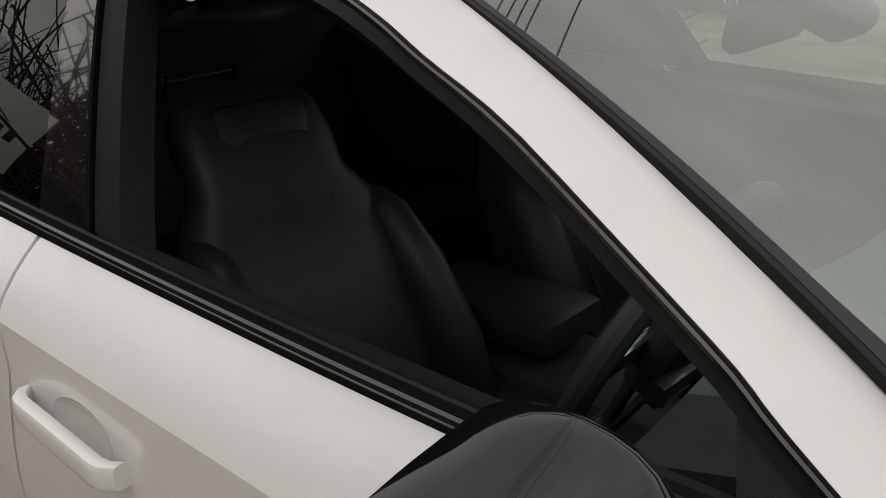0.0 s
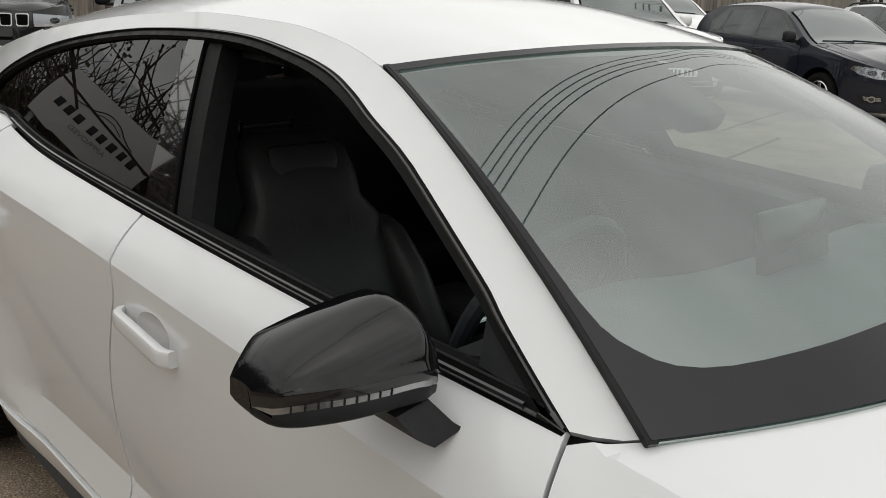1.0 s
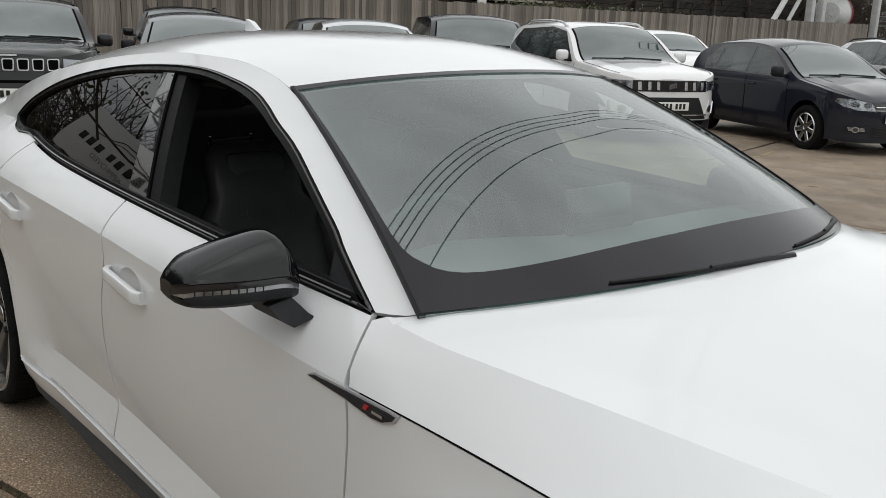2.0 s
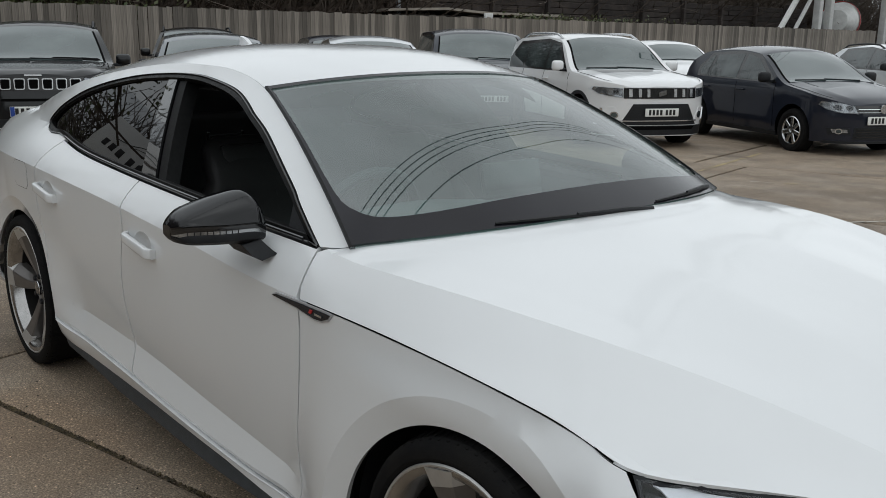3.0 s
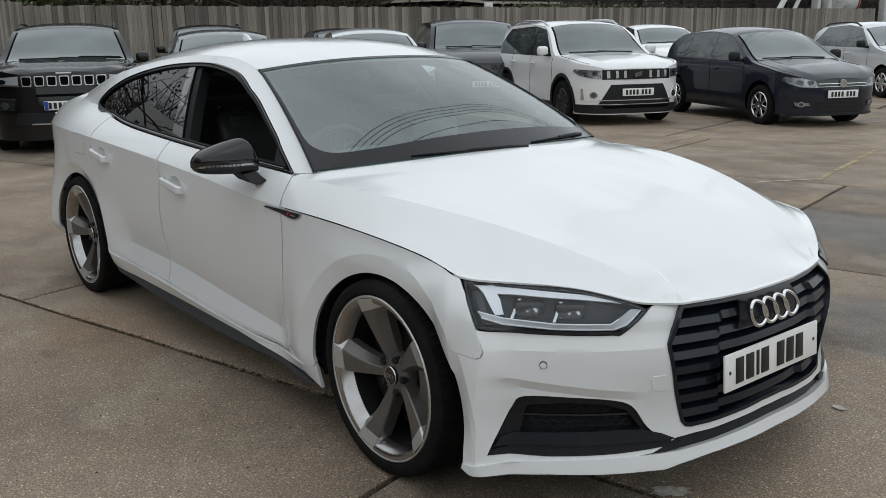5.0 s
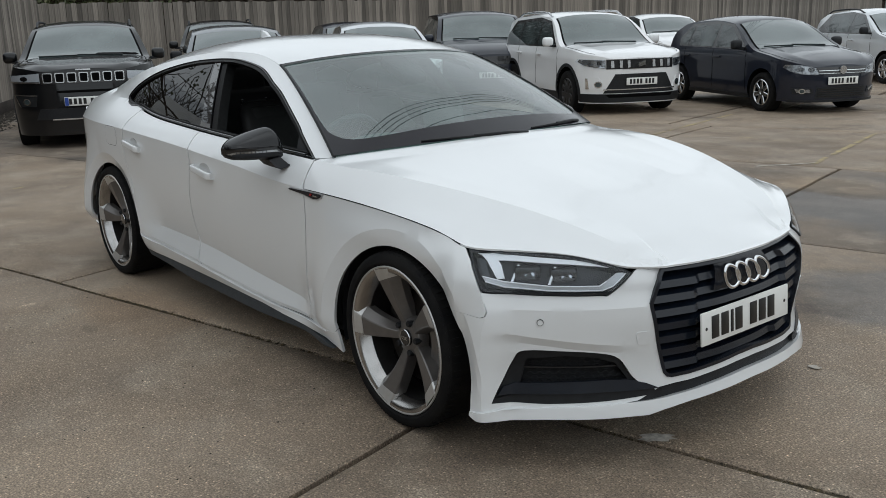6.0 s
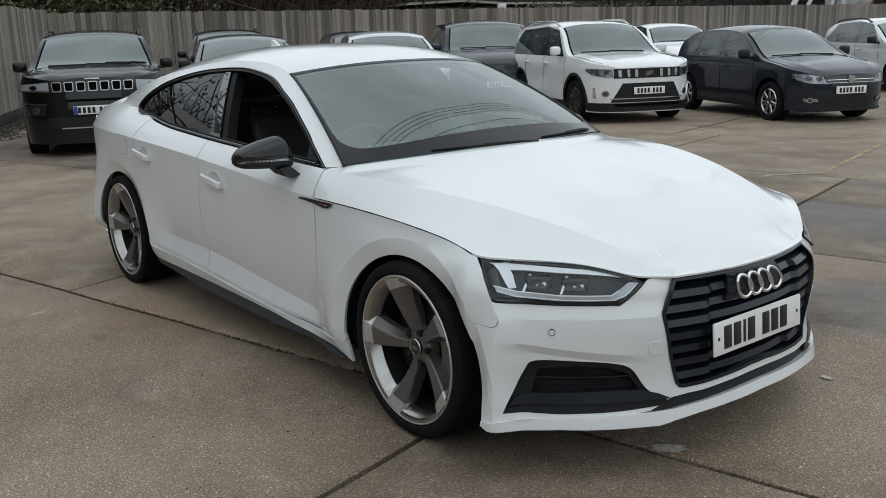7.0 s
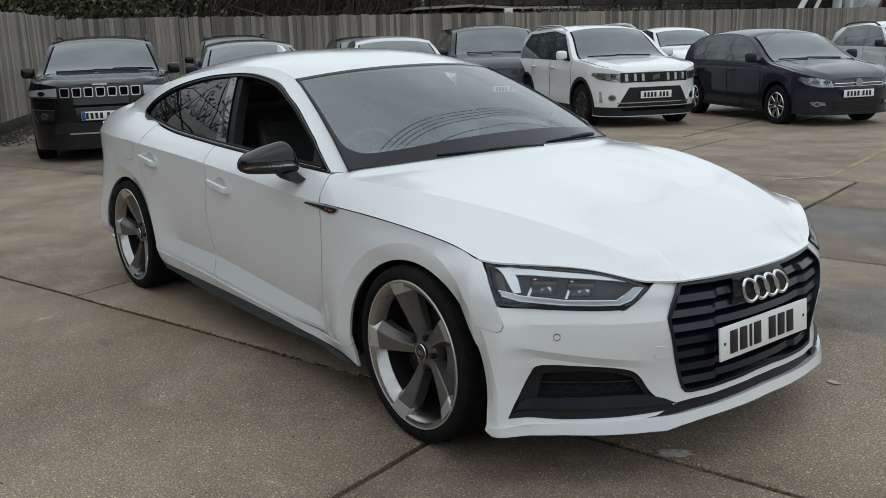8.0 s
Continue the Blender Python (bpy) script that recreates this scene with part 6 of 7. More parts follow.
def leaf_mass(name, spots, size, seed, mat, label):
    r = random.Random(seed)
    vs, fs = [], []
    for c in spots:
        n = Vector((r.gauss(0, 1), r.gauss(0, 1), r.gauss(0, 1))).normalized()
        a = n.orthogonal().normalized()
        b = n.cross(a)
        s = size * r.uniform(.5, 1.3)
        k = len(vs)
        c = Vector(c)
        vs += [tuple(c - a * s), tuple(c + b * s * .6 + n * s * .15), tuple(c + a * s), tuple(c - b * s * .6 + n * s * .15)]
        fs.append((k, k + 1, k + 2, k + 3))
    return tagged(mesh_object(name, vs, fs, mat), label, "foliage", kind="stuff")


thicket("brush", -31, -24.2, -8, 19, 0.3, 9.5, 7000, 21, TWIG, "dense brown leafless brush behind the fence", .032)
thicket("brush", -33, -27, 16, 62, 0.5, 9.5, 6500, 22, TWIG, "dense brown leafless brush behind the sleeper wall", .036)
rl = random.Random(31)
leaf_mass("ivy", [(-22.6 + rl.gauss(0, .5), rl.gauss(5.0, 1.6), rl.uniform(1.6, 3.4)) for _ in range(3500)], .07, 32, LEAF, "dark green ivy and brambles climbing over the fence")
leaf_mass("ivy", [(-21.6 + rl.gauss(0, .25), 20 + abs(rl.gauss(0, 4)), 1.95 + abs(rl.gauss(0, .12))) for _ in range(500)], .06, 33, LEAF, "sparse creeper along the fence top")
bare_tree("tree", pose(-26, 2, 0), 9, 41, "leafless tree behind the boarded fence", .45, 6, .16)
bare_tree("tree", pose(-27, 10, 0), 8, 42, "leafless tree behind the boarded fence", .45, 6, .14)
# trees and the sign on the camera's side of the yard, which the side glass mirrors
bare_tree("tree", pose(-9.5, -6.5, 0), 8.5, 43, "leafless tree at the yard's open side", .45, 7, .17)
bare_tree("tree", pose(-14, -5.5, 0), 9, 44, "leafless tree at the yard's open side", .45, 7, .16)
bare_tree("tree", pose(-5.5, -9.5, 0), 9, 45, "leafless tree at the yard's open side", .45, 7, .18)
bare_tree("tree", pose(1.0, -13, 0), 9, 46, "leafless tree at the yard's open side", .45, 6, .18)

# fences and brush added unseen behind the camera: close the yard, cut low skylight
fence_run((-16.0, -8.0), (16.0, -11.0), 1.9, 240, "timber fence added at the yard's open side", 6)
thicket("brush", -20, 16, -14, -11.5, 0, 4.6, 4200, 23, TWIG, "dense leafless brush added along the yard's open side", .03)
# this corner thicket is the dark tangle that the side glass mirrors
thicket("brush", -24, -6, -13, -6, 0, 8.5, 2600, 24, TWIG, "tall leafless thicket at the yard's corner", .045)
fence_run((16.0, -11.0), (17.5, 16.0), 1.9, 100, "added unseen timber fence that closes the yard", 7)
thicket("brush", 18, 23, -14, 22, 0, 3.4, 2400, 25, TWIG, "added unseen dense leafless brush beyond the yard's fence", .04)

# evergreen growth over the side fence, its kick board and the litter along it
rl = random.Random(51)
side_d = Vector((FENCE_B[0] - FENCE_A[0], FENCE_B[1] - FENCE_A[1], 0))
side_n = Vector((-side_d.y, side_d.x, 0)).normalized()
spots = []
for _ in range(6500):
    q = Vector((FENCE_A[0], FENCE_A[1], 0)) + side_d * rl.uniform(-.6, 1.1) + side_n * rl.uniform(.7, 3.2)
    spots.append((q.x, q.y, rl.uniform(1.2, 5.2) + rl.gauss(0, .3)))
leaf_mass("evergreen", spots, .055, 52, LEAF, "dark evergreen growth leaning over the side fence")
kick = Vector((FENCE_A[0], FENCE_A[1], 0)) + side_d * .5 - side_n * .03
kick_board = part("kick_board", box(side_d.length, .03, .2, .004, pose(kick.x, kick.y, -.02, 0, 0, math.degrees(math.atan2(side_d.y, side_d.x)))), OLD_WOOD, None)
tagged(kick_board, "dark gravel board along the fence foot", "board", kind="structure")
spots = []
for _ in range(2600):
    q = Vector((FENCE_A[0], FENCE_A[1], 0)) + side_d * rl.uniform(-.1, 1.0) - side_n * abs(rl.gauss(.05, .35))
    spots.append((q.x, q.y, ground_z(q.x, q.y)))
clumps("litter", spots, .03, SOIL, "dark leaf litter along the fence foot", "litter", 53)


def blotch(x, y, size, stretch, turn, mat, label, seed):
    """A thin irregular splash on the concrete."""
    r = random.Random(seed)
    n = 18
    vs = [(x, y, ground_z(x, y) + .006)]
    for k in range(n):
        a = 2 * math.pi * k / n
        q = size * r.uniform(.7, 1.2)
        u, v = q * stretch * math.cos(a), q * math.sin(a)
        px, py = x + u * math.cos(turn) - v * math.sin(turn), y + u * math.sin(turn) + v * math.cos(turn)
        vs.append((px, py, ground_z(px, py) + .005))
    return tagged(mesh_object("splash", vs, [(0, 1 + k, 1 + (k + 1) % n) for k in range(n)], mat), label, "splash mark", kind="structure")


blotch(.69, -.28, .035, 1.9, .9, CHALK, "pale dried splash on the concrete", 1)
blotch(.71, .72, .02, 1.3, .3, CHALK, "pale dried splash on the concrete", 2)

# sign board on posts
sign = thing("sign_board", pose(-8.33, -3.3, 0, 0, 0, math.degrees(math.atan2(-.9, .43)) + 180), "white sign board with dark lettering bars on two posts", "sign")
part("panel", box(1.42, .03, .92, .006, at(0, 0, 2.5)), SIGN_WHITE, sign)
for x in (-.62, .62):
    part("post", box(.07, .07, 3.0, .006, at(x, .05, 1.4)), STEEL_GREY, sign)
for i, (x0, w) in enumerate(((-.52, .115), (-.385, .108), (-.24, .13), (-.09, .12), (.045, .115), (.24, .13), (.38, .12), (.51, .11))):
    part("letter_bar", box(w * .72, .006, .14, .003, at(x0, -.018, 2.44)), SIGN_BLACK, sign)
word = bpy.data.curves.new("word", "FONT")
word.body, word.size, word.extrude, word.align_x = "APPROVED", .105, .002, "CENTER"
word_ob = bpy.data.objects.new("word", word)
scene.collection.objects.link(word_ob)
scene.view_layers[0].update()
word_mesh = bpy.data.meshes.new_from_object(word_ob.evaluated_get(bpy.context.evaluated_depsgraph_get()))
bpy.data.objects.remove(word_ob)
word_mesh.materials.clear()
word_mesh.materials.append(SIGN_GREY)
lettering = new("lettering", word_mesh)
lettering.parent = sign
lettering.matrix_local = at(0, -.019, 2.24, 90, 0, 0)
part("outline_curve", tube(spline([(-.42, -.02, 2.58), (-.25, -.02, 2.66), (-.1, -.02, 2.76), (.08, -.02, 2.78), (.22, -.02, 2.68), (.42, -.02, 2.62)], 6), .007, 6), SIGN_BLACK, sign)
part("outline_curve", tube(spline([(-.2, -.02, 2.64), (-.05, -.02, 2.71), (.1, -.02, 2.70), (.2, -.02, 2.63)], 6), .005, 6), SIGN_BLACK, sign)

# overhead cables between poles, which the windscreen mirrors
POLES = ((5.7, -19.0), (-26.6, 62.0))
for x, y in POLES:
    pole = thing("utility_pole", pose(x, y, ground_z(x, y), 0, 0, 22), "tall wooden utility pole carrying cables", "pole")
    part("shaft", tube([(0, 0, -.3), (0, 0, 8.9)], [.14, .10], 12), OLD_WOOD, pole)
    part("crossarm", box(1.7, .1, .12, .01, at(0, 0, 8.4)), OLD_WOOD, pole)
CABLE = material("black_cable", (0.012, 0.012, 0.012), 0.7, spec=0.1, vary=0.2)
for i, (off, drop) in enumerate(((-.36, 0), (-.22, .06), (-.10, .02), (.04, .12), (.46, .05))):
    pts = []
    for k in range(41):
        t = k / 40
        pts.append((POLES[0][0] + (POLES[1][0] - POLES[0][0]) * t + off * .93, POLES[0][1] + (POLES[1][1] - POLES[0][1]) * t + off * .37, 8.4 - drop - 5.0 * t * (1 - t)))
    tagged(part("overhead_cable", tube(pts, .013, 6), CABLE, None), "black overhead cable strung between poles", "cable", "overhead cables")

# ---------- parked cars ----------
BG_GLASS = material("car_glass_dark", (0.022, 0.03, 0.031), 0.03, spec=0.75, vary=0.3, scale=2.4, color2=(0.06, 0.075, 0.075))


# greener copy for windscreens: part of the mirrored sky is in its colour
BG_GLASS_SKY = material("car_glass_sky", (0.03, 0.05, 0.05), 0.03, spec=0.85, coat=0.8, vary=0.3, scale=2.0, color2=(0.06, 0.085, 0.083))


def cut_wells(body, wells):
    """Takes round wheel wells (x, y, z, radius) out of a closed body."""
    shape = bmesh.new()
    for x, y, z, r in wells:
        bmesh.ops.create_cone(shape, cap_ends=True, segments=40, radius1=r, radius2=r, depth=.56, matrix=pose(x, y, z, 90))
    cut = bpy.data.meshes.new("cut")
    shape.to_mesh(cut)
    shape.free()
    cut.materials.append(CAVITY)
    cutter = new("cutter", cut)
    step = body.modifiers.new("wells", "BOOLEAN")
    step.operation, step.solver, step.object, step.material_mode = "DIFFERENCE", "EXACT", cutter, "TRANSFER"
    root = body.parent
    body.parent = None
    scene.view_layers[0].update()
    made = bpy.data.meshes.new_from_object(body.evaluated_get(bpy.context.evaluated_depsgraph_get()))
    body.modifiers.clear()
    body.data = made
    body.parent = root
    bpy.data.objects.remove(cutter)
    made.shade_smooth()
    made.set_sharp_from_angle(angle=radians(30))


def parked(m, label, c, paint, group="parked cars"):
    """A parked car from its profile: body skin, panes, lamps, wheels and trim as parts."""
    L, W, H = c["L"], c["W"], c["H"]
    xf, xr, hwid = L / 2, -L / 2, W / 2
    axf, axr, R = xf - c["fo"], xf - c["fo"] - c["wb"], c["R"]
    beltz = c["belt"]
    top = sorted(c["top"])
    car = thing("car", m, label, "car", group)
    fl = c.get("corner", .66)

    def plan(x):
        if x > xf - fl:
            return 1 - .62 * (1 - max(0, 1 - ((x - xf + fl) / fl) ** 3) ** .55)
        if x < xr + .6:
            return 1 - .35 * ((xr + .6 - x) / .6) ** 3
        return 1.0

    def zt(x):
        return curve(x, top)

    def drop(x):
        return .035 + .035 * smooth(beltz + .05, H - .1, zt(x))

    def ztop(x):
        return zt(x) - drop(x)

    def hw(x, z):
        w = hwid * (1 - .05 * ((z - .62) / .5) ** 2) if z < beltz else hwid * (1 - .05 * ((beltz - .62) / .5) ** 2) - c.get("tumble", .36) * (z - beltz) - .12 * (z - beltz) ** 2
        if z < beltz:
            zc = beltz - .11
            w += .018 * (max(0, 1 - (zc - z) / .10) if z < zc else max(0, 1 - (z - zc) / .07))
            w += .012 * max(0, 1 - abs(z - .40) / .07) * smooth(axr + R + .1, axr + R + .35, x) * smooth(axf - R - .1, axf - R - .35, x)
        return w * plan(x)

    def topsurf(x, y):
        e = min(1, abs(y) / max(.05, hw(x, ztop(x))))
        hooded = smooth(c["screen"][0] - .05, c["screen"][0] + .1, x) * smooth(xf - .02, xf - .2, x)
        return zt(x) - drop(x) * e ** 2.6 + c.get("fold", .014) * hooded * max(0, 1 - abs(e - .70) / .16)

    def front(y, z, out=.004):
        w0 = max(.1, hw(xf - .8, z))
        f = min(.995, abs(y) / w0)
        u = 1 if f <= .38 else (1 - max(0, 1 - (1 - f) / .62) ** 1.818) ** (1 / 3)
        nx = 1 - .8 * smooth(.40, 1, f) ** 1.5
        yo = out * math.sqrt(1 - nx * nx) * (1 if y > 0 else -1)
        return (xf - fl + fl * u + out * nx - (c.get("lean", .0) * max(0, z - .6) + .04 * (y / hwid) ** 2) * u, y + yo, z)

    xs = sorted({xf - fl * (1 - i / 15) ** 2.4 for i in range(16)} | {xr + .6 * (1 - (i / 6) ** .5) for i in range(7)} | {xr + .6 + (L - 1.35) * i / 34 for i in range(35)})
    secs = []
    for x in xs:
        ze, nose_pull = ztop(x), 0
        zs = [.2, .33, .40, .47, .62, beltz - .21, beltz - .11, min(beltz, ze)]
        zs = [min(z, ze) for z in zs] + [beltz + (max(ze, beltz) - beltz) * k / 4 if ze > beltz else ze for k in (1, 2, 3, 4)]
        side = [(hw(x, z) if ze > beltz or k < 8 else hw(x, ze), z) for k, z in enumerate(zs)]
        ye = side[-1][0]
        over = [(ye * f, topsurf(x, ye * f)) for f in (.97, .86, .78, .70, .62, .54, .28)]
        half = side + over
        xx = x
        lean = c.get("lean", .0)
        ring = [(xx - (lean * max(0, z - .6) + .04 * (y / hwid) ** 2 if x > xf - fl - .01 else 0) * max(0, 1 - (xf - x) / fl), y, z) for y, z in half] + [(xx - (lean * max(0, zt(x) - .6) * max(0, 1 - (xf - x) / fl) if x > xf - fl - .01 else 0), 0, zt(x))]
        ring += [(p[0], -p[1], p[2]) for p in ring[:-1][::-1]]
        secs.append([Vector(p) for p in ring])
    body = part("body", loft(secs), paint, car, angle=30)
    cut_wells(body, [(ax, s * hwid, R, R + .065) for ax in (axf, axr) for s in (1, -1)])
    on_side = lambda s, out=.005: (lambda x, z: (x, s * (hw(x, z) + out), z))
    low = c.get("cladding")
    for s in (1, -1):
        for name, poly in c["windows"]:
            panel(name, poly, on_side(s), BG_GLASS, car, step=.08, thick=.006, centre=(0, 0, .6))
        full = c["dlo"]
        panel("window_frame", grown(full, .03), on_side(s, .002), GLOSS_TRIM, car, step=.1, thick=.004, centre=(0, 0, .6))
        for x in c["seams"]:
            panel("door_seam", [(x - .004, .32), (x + .004, .32), (x + .006, beltz), (x - .002, beltz)], on_side(s, .003), CAVITY, car, step=.1, thick=.002, centre=(0, 0, .6))
        for x in c["handles"]:
            part("door_handle", box(.2, .03, .028, .01, at(x, s * (hw(x, beltz - .12) + .018), beltz - .12)), c.get("handlepaint", paint if not low else BLACK_PLASTIC), car)
        panel("sill_trim", [(axr + R + .03, .2), (axf - R - .03, .2), (axf - R - .05, .33 if low else .26), (axr + R + .05, .33 if low else .26)], on_side(s, .01), BLACK_PLASTIC, car, step=.15, thick=.02, centre=(0, 0, .6))
        for ax in (axf, axr):
            turn = [math.pi * (-.06 + 1.12 * k / 30) for k in range(31)]
            ringp = [(ax + (R + .115) * math.cos(a), max(.24, R + (R + .115) * math.sin(a))) for a in turn] + [(ax + (R + .066) * math.cos(a), max(.24, R + (R + .066) * math.sin(a))) for a in turn[::-1]]
            if low:
                panel("wheel_arch", ringp, on_side(s, .008), BLACK_PLASTIC, car, step=.06, thick=.012, centre=(0, 0, .6))
            w = new("wheel")
            w.parent = car
            w.matrix_local = pose(ax, s * (hwid - .115), R, 0, 0, 0 if s > 0 else 180)
            part("tyre", lathe([(R * .66, .1), (R * .8, .118), (R * .95, .11), (R, .08), (R, -.08), (R * .9, -.1)], 36), RUBBER, w)
            part("rim", lathe([(R * .66, .095), (R * .63, .105), (R * .58, .08), (R * .55, -.02), (.0, -.02)], 32), c.get("rimback", CAVITY), w)
            n = c.get("spokes", 6)
            for k in range(n):
                a = 2 * math.pi * k / n + .2
                part("spoke", box(R * .56, .03, R * .21, .008, Matrix.Rotation(a, 4, "Y") @ at(R * .34, .09, 0), 1), c.get("rim", SILVER), w)
            part("hub", lathe([(0, .1), (R * .14, .095), (R * .16, .06)], 16), c.get("rim", SILVER), w)
            part("rim_ring", lathe([(R * .655, .1), (R * .62, .108), (R * .585, .085)], 32), c.get("rim", SILVER), w)
        mx = c["mirror"]
        my = hw(mx, beltz)
        mirr = part("mirror", box(.11, .18, .15, .045, at(mx, s * (my + .11), beltz + .09), 3), c.get("mirrorpaint", paint), car)
        part("mirror_arm", box(.05, .12, .04, .01, at(mx + .02, s * (my + .03), beltz + .03)), BLACK_PLASTIC, mirr)
        panel("headlight", [(s * y, z) for y, z in c["lamp"]], lambda y, z: front(y, z, .006), c.get("lampmat", LAMP_METAL), car, step=.05, thick=.012, centre=(0, 0, .6), label="clear headlight")
        panel("headlight_glass", grown([(s * y, z) for y, z in c["lamp"]], .008), lambda y, z: front(y, z, .016), LENS, car, step=.05, thick=.01, centre=(0, 0, .6))
        hl = c["lamp"]
        my_, mz_ = sum(p[0] for p in hl) / len(hl), sum(p[1] for p in hl) / len(hl)
        if c.get("bowl", True):
          panel("lamp_bowl", [(s * (my_ + .045 * math.cos(a)), mz_ + .03 * math.sin(a)) for a in [k * math.pi / 6 for k in range(12)]], lambda y, z: front(y, z, .011), GLOSS_TRIM, car, step=.04, thick=.004, centre=(0, 0, .6))
        if "fog" in c:
            fy, fz, fr = c["fog"]
            if "fogpod" in c:
                panel("fog_surround", [(s * y, z) for y, z in c["fogpod"]], lambda y, z: front(y, z, .008), c.get("fogpodmat", BLACK_PLASTIC), car, step=.06, thick=.01, centre=(0, 0, .6))
            panel("fog_light", [(s * (fy + fr * math.cos(a)), fz + fr * math.sin(a)) for a in [k * math.pi / 8 for k in range(16)]], lambda y, z: front(y, z, .016), SILVER, car, step=.03, thick=.008, centre=(0, 0, .6))
            panel("fog_lens", [(s * (fy + fr * .7 * math.cos(a)), fz + fr * .7 * math.sin(a)) for a in [k * math.pi / 8 for k in range(16)]], lambda y, z: front(y, z, .02), BG_GLASS, car, step=.03, thick=.004, centre=(0, 0, .6))
    # panes front and rear
    xc, xh = c["screen"]
    n = 10
    edge = [(xc + (xh - xc) * k / n) for k in range(n + 1)]
    scr = [(x, hw(x, max(beltz, ztop(x))) * .87) for x in edge]
    border = [(x, y + .028) for x, y in scr]
    panel("screen_border", border + [(x, -y) for x, y in border[::-1]], lambda x, y: (x, y, topsurf(x, y) + .003), CAVITY, car, step=.1, thick=.004, centre=(0, 0, .6))
    panel("windscreen", scr + [(x, -y) for x, y in scr[::-1]], lambda x, y: (x, y, topsurf(x, y) + .006), c.get("glass", BG_GLASS), car, step=.1, thick=.006, centre=(0, 0, .6), label="windscreen mirroring the sky")
    part("wiper", tube([(xc - .02, .5, topsurf(xc - .02, .5) + .015), (xc - .05, -.1, topsurf(xc - .05, -.1) + .015)], .008, 6), BLACK_PLASTIC, car)
    part("wiper", tube([(xc - .02, -.1, topsurf(xc - .02, -.1) + .015), (xc - .05, -.6, topsurf(xc - .05, -.6) + .015)], .008, 6), BLACK_PLASTIC, car)
    xb, xe = c["back"]
    edge = [(xb + (xe - xb) * k / n) for k in range(n + 1)]
    bk = [(x, hw(x, max(beltz, ztop(x))) * .86) for x in edge]
    panel("rear_window", bk + [(x, -y) for x, y in bk[::-1]], lambda x, y: (x, y, topsurf(x, y) + .006), BG_GLASS, car, step=.1, thick=.006, centre=(0, 0, .6))
    # shut lines of the hood
    for s in (1, -1):
        shut = [(xc + .03 + (xf - .22 - xc) * k / 12) for k in range(13)]
        hy = lambda x: hw(x, ztop(x)) * .925
        panel("hood_seam", [(x, s * hy(x)) for x in shut] + [(x, s * (hy(x) - .009)) for x in shut[::-1]], lambda x, y: (x, y, topsurf(x, y) + .003), CAVITY, car, step=.1, thick=.002, centre=(0, 0, .6))
    for poly, mt, nm, o in c["front"]:
        panel(nm, poly, lambda y, z: front(y, z, o), mt, car, step=.05, thick=.014, centre=(0, 0, .6))
    pz = c["plate"]
    pl = part("number_plate", box(.012, .52, .111, .004, at(front(0, pz)[0] + .022, 0, pz)), PLATE_WHITE, car)
    if c.get("blue"):
        part("plate_band", box(.006, .045, .105, 0, at(front(0, pz)[0] + .0265, -.234, pz)), PLATE_BLUE, pl)
    for k in range(7):
        part("character_bar", box(.006, .036, .074, 0, at(front(0, pz)[0] + .027, -.19 + .058 * k + (.03 if k > 3 else 0), pz)), PLATE_BLACK, pl)
    if c.get("badge"):
        bz, br = c["badge"]
        part("badge", lathe([(0, .012), (br, .012), (br, -.01)], 24, m=at(front(0, bz)[0] + .012, 0, bz, 0, 0, -90)), SILVER, car)
    if c.get("rails"):
        for s in (1, -1):
            x0, x1 = c["rails"]
            part("roof_rail", tube([(x0 + (x1 - x0) * k / 8, s * (hw(x0, ztop(0)) * .93), topsurf(x0 + (x1 - x0) * k / 8, hw(x0, ztop(0)) * .93) + (.05 if 0 < k < 8 else .0)) for k in range(9)], .018, 8), c.get("railmat", BLACK_PLASTIC), car)
    part("tail_trim", box(.03, W * .7, .2, .01, at(xr + .02, 0, .35)), BLACK_PLASTIC, car)
    return car


def bay(x, y, heading):
    return pose(x, y, ground_z(x, y), 0, 0, heading)


def placed(px, py, heading, half, d=0.0):
    """The pose of a car whose number plate is at (px, py)."""
    a = radians(heading)
    return bay(px - half * math.cos(a), py - half * math.sin(a), heading)


BLACK_MET = material("black_metallic_paint", (0.005, 0.0055, 0.0065), 0.35, spec=0.1, coat=.75, vary=0.15, scale=2)
NAVY_MET = material("dark_blue_grey_paint", (0.013, 0.016, 0.026), 0.35, spec=0.1, coat=.75, vary=0.15, scale=2)
WHITE_SOLID = material("plain_white_paint", (0.76, 0.76, 0.76), 0.3, coat=1.0, vary=0.03, scale=2)
SILVER_MET = material("silver_metallic_paint", (0.60, 0.62, 0.64), 0.32, metal=.25, coat=1.0, vary=0.05, scale=2)
GREY_MET = material("grey_metallic_paint", (0.10, 0.115, 0.13), 0.32, metal=.4, coat=1.0, vary=0.1, scale=2)

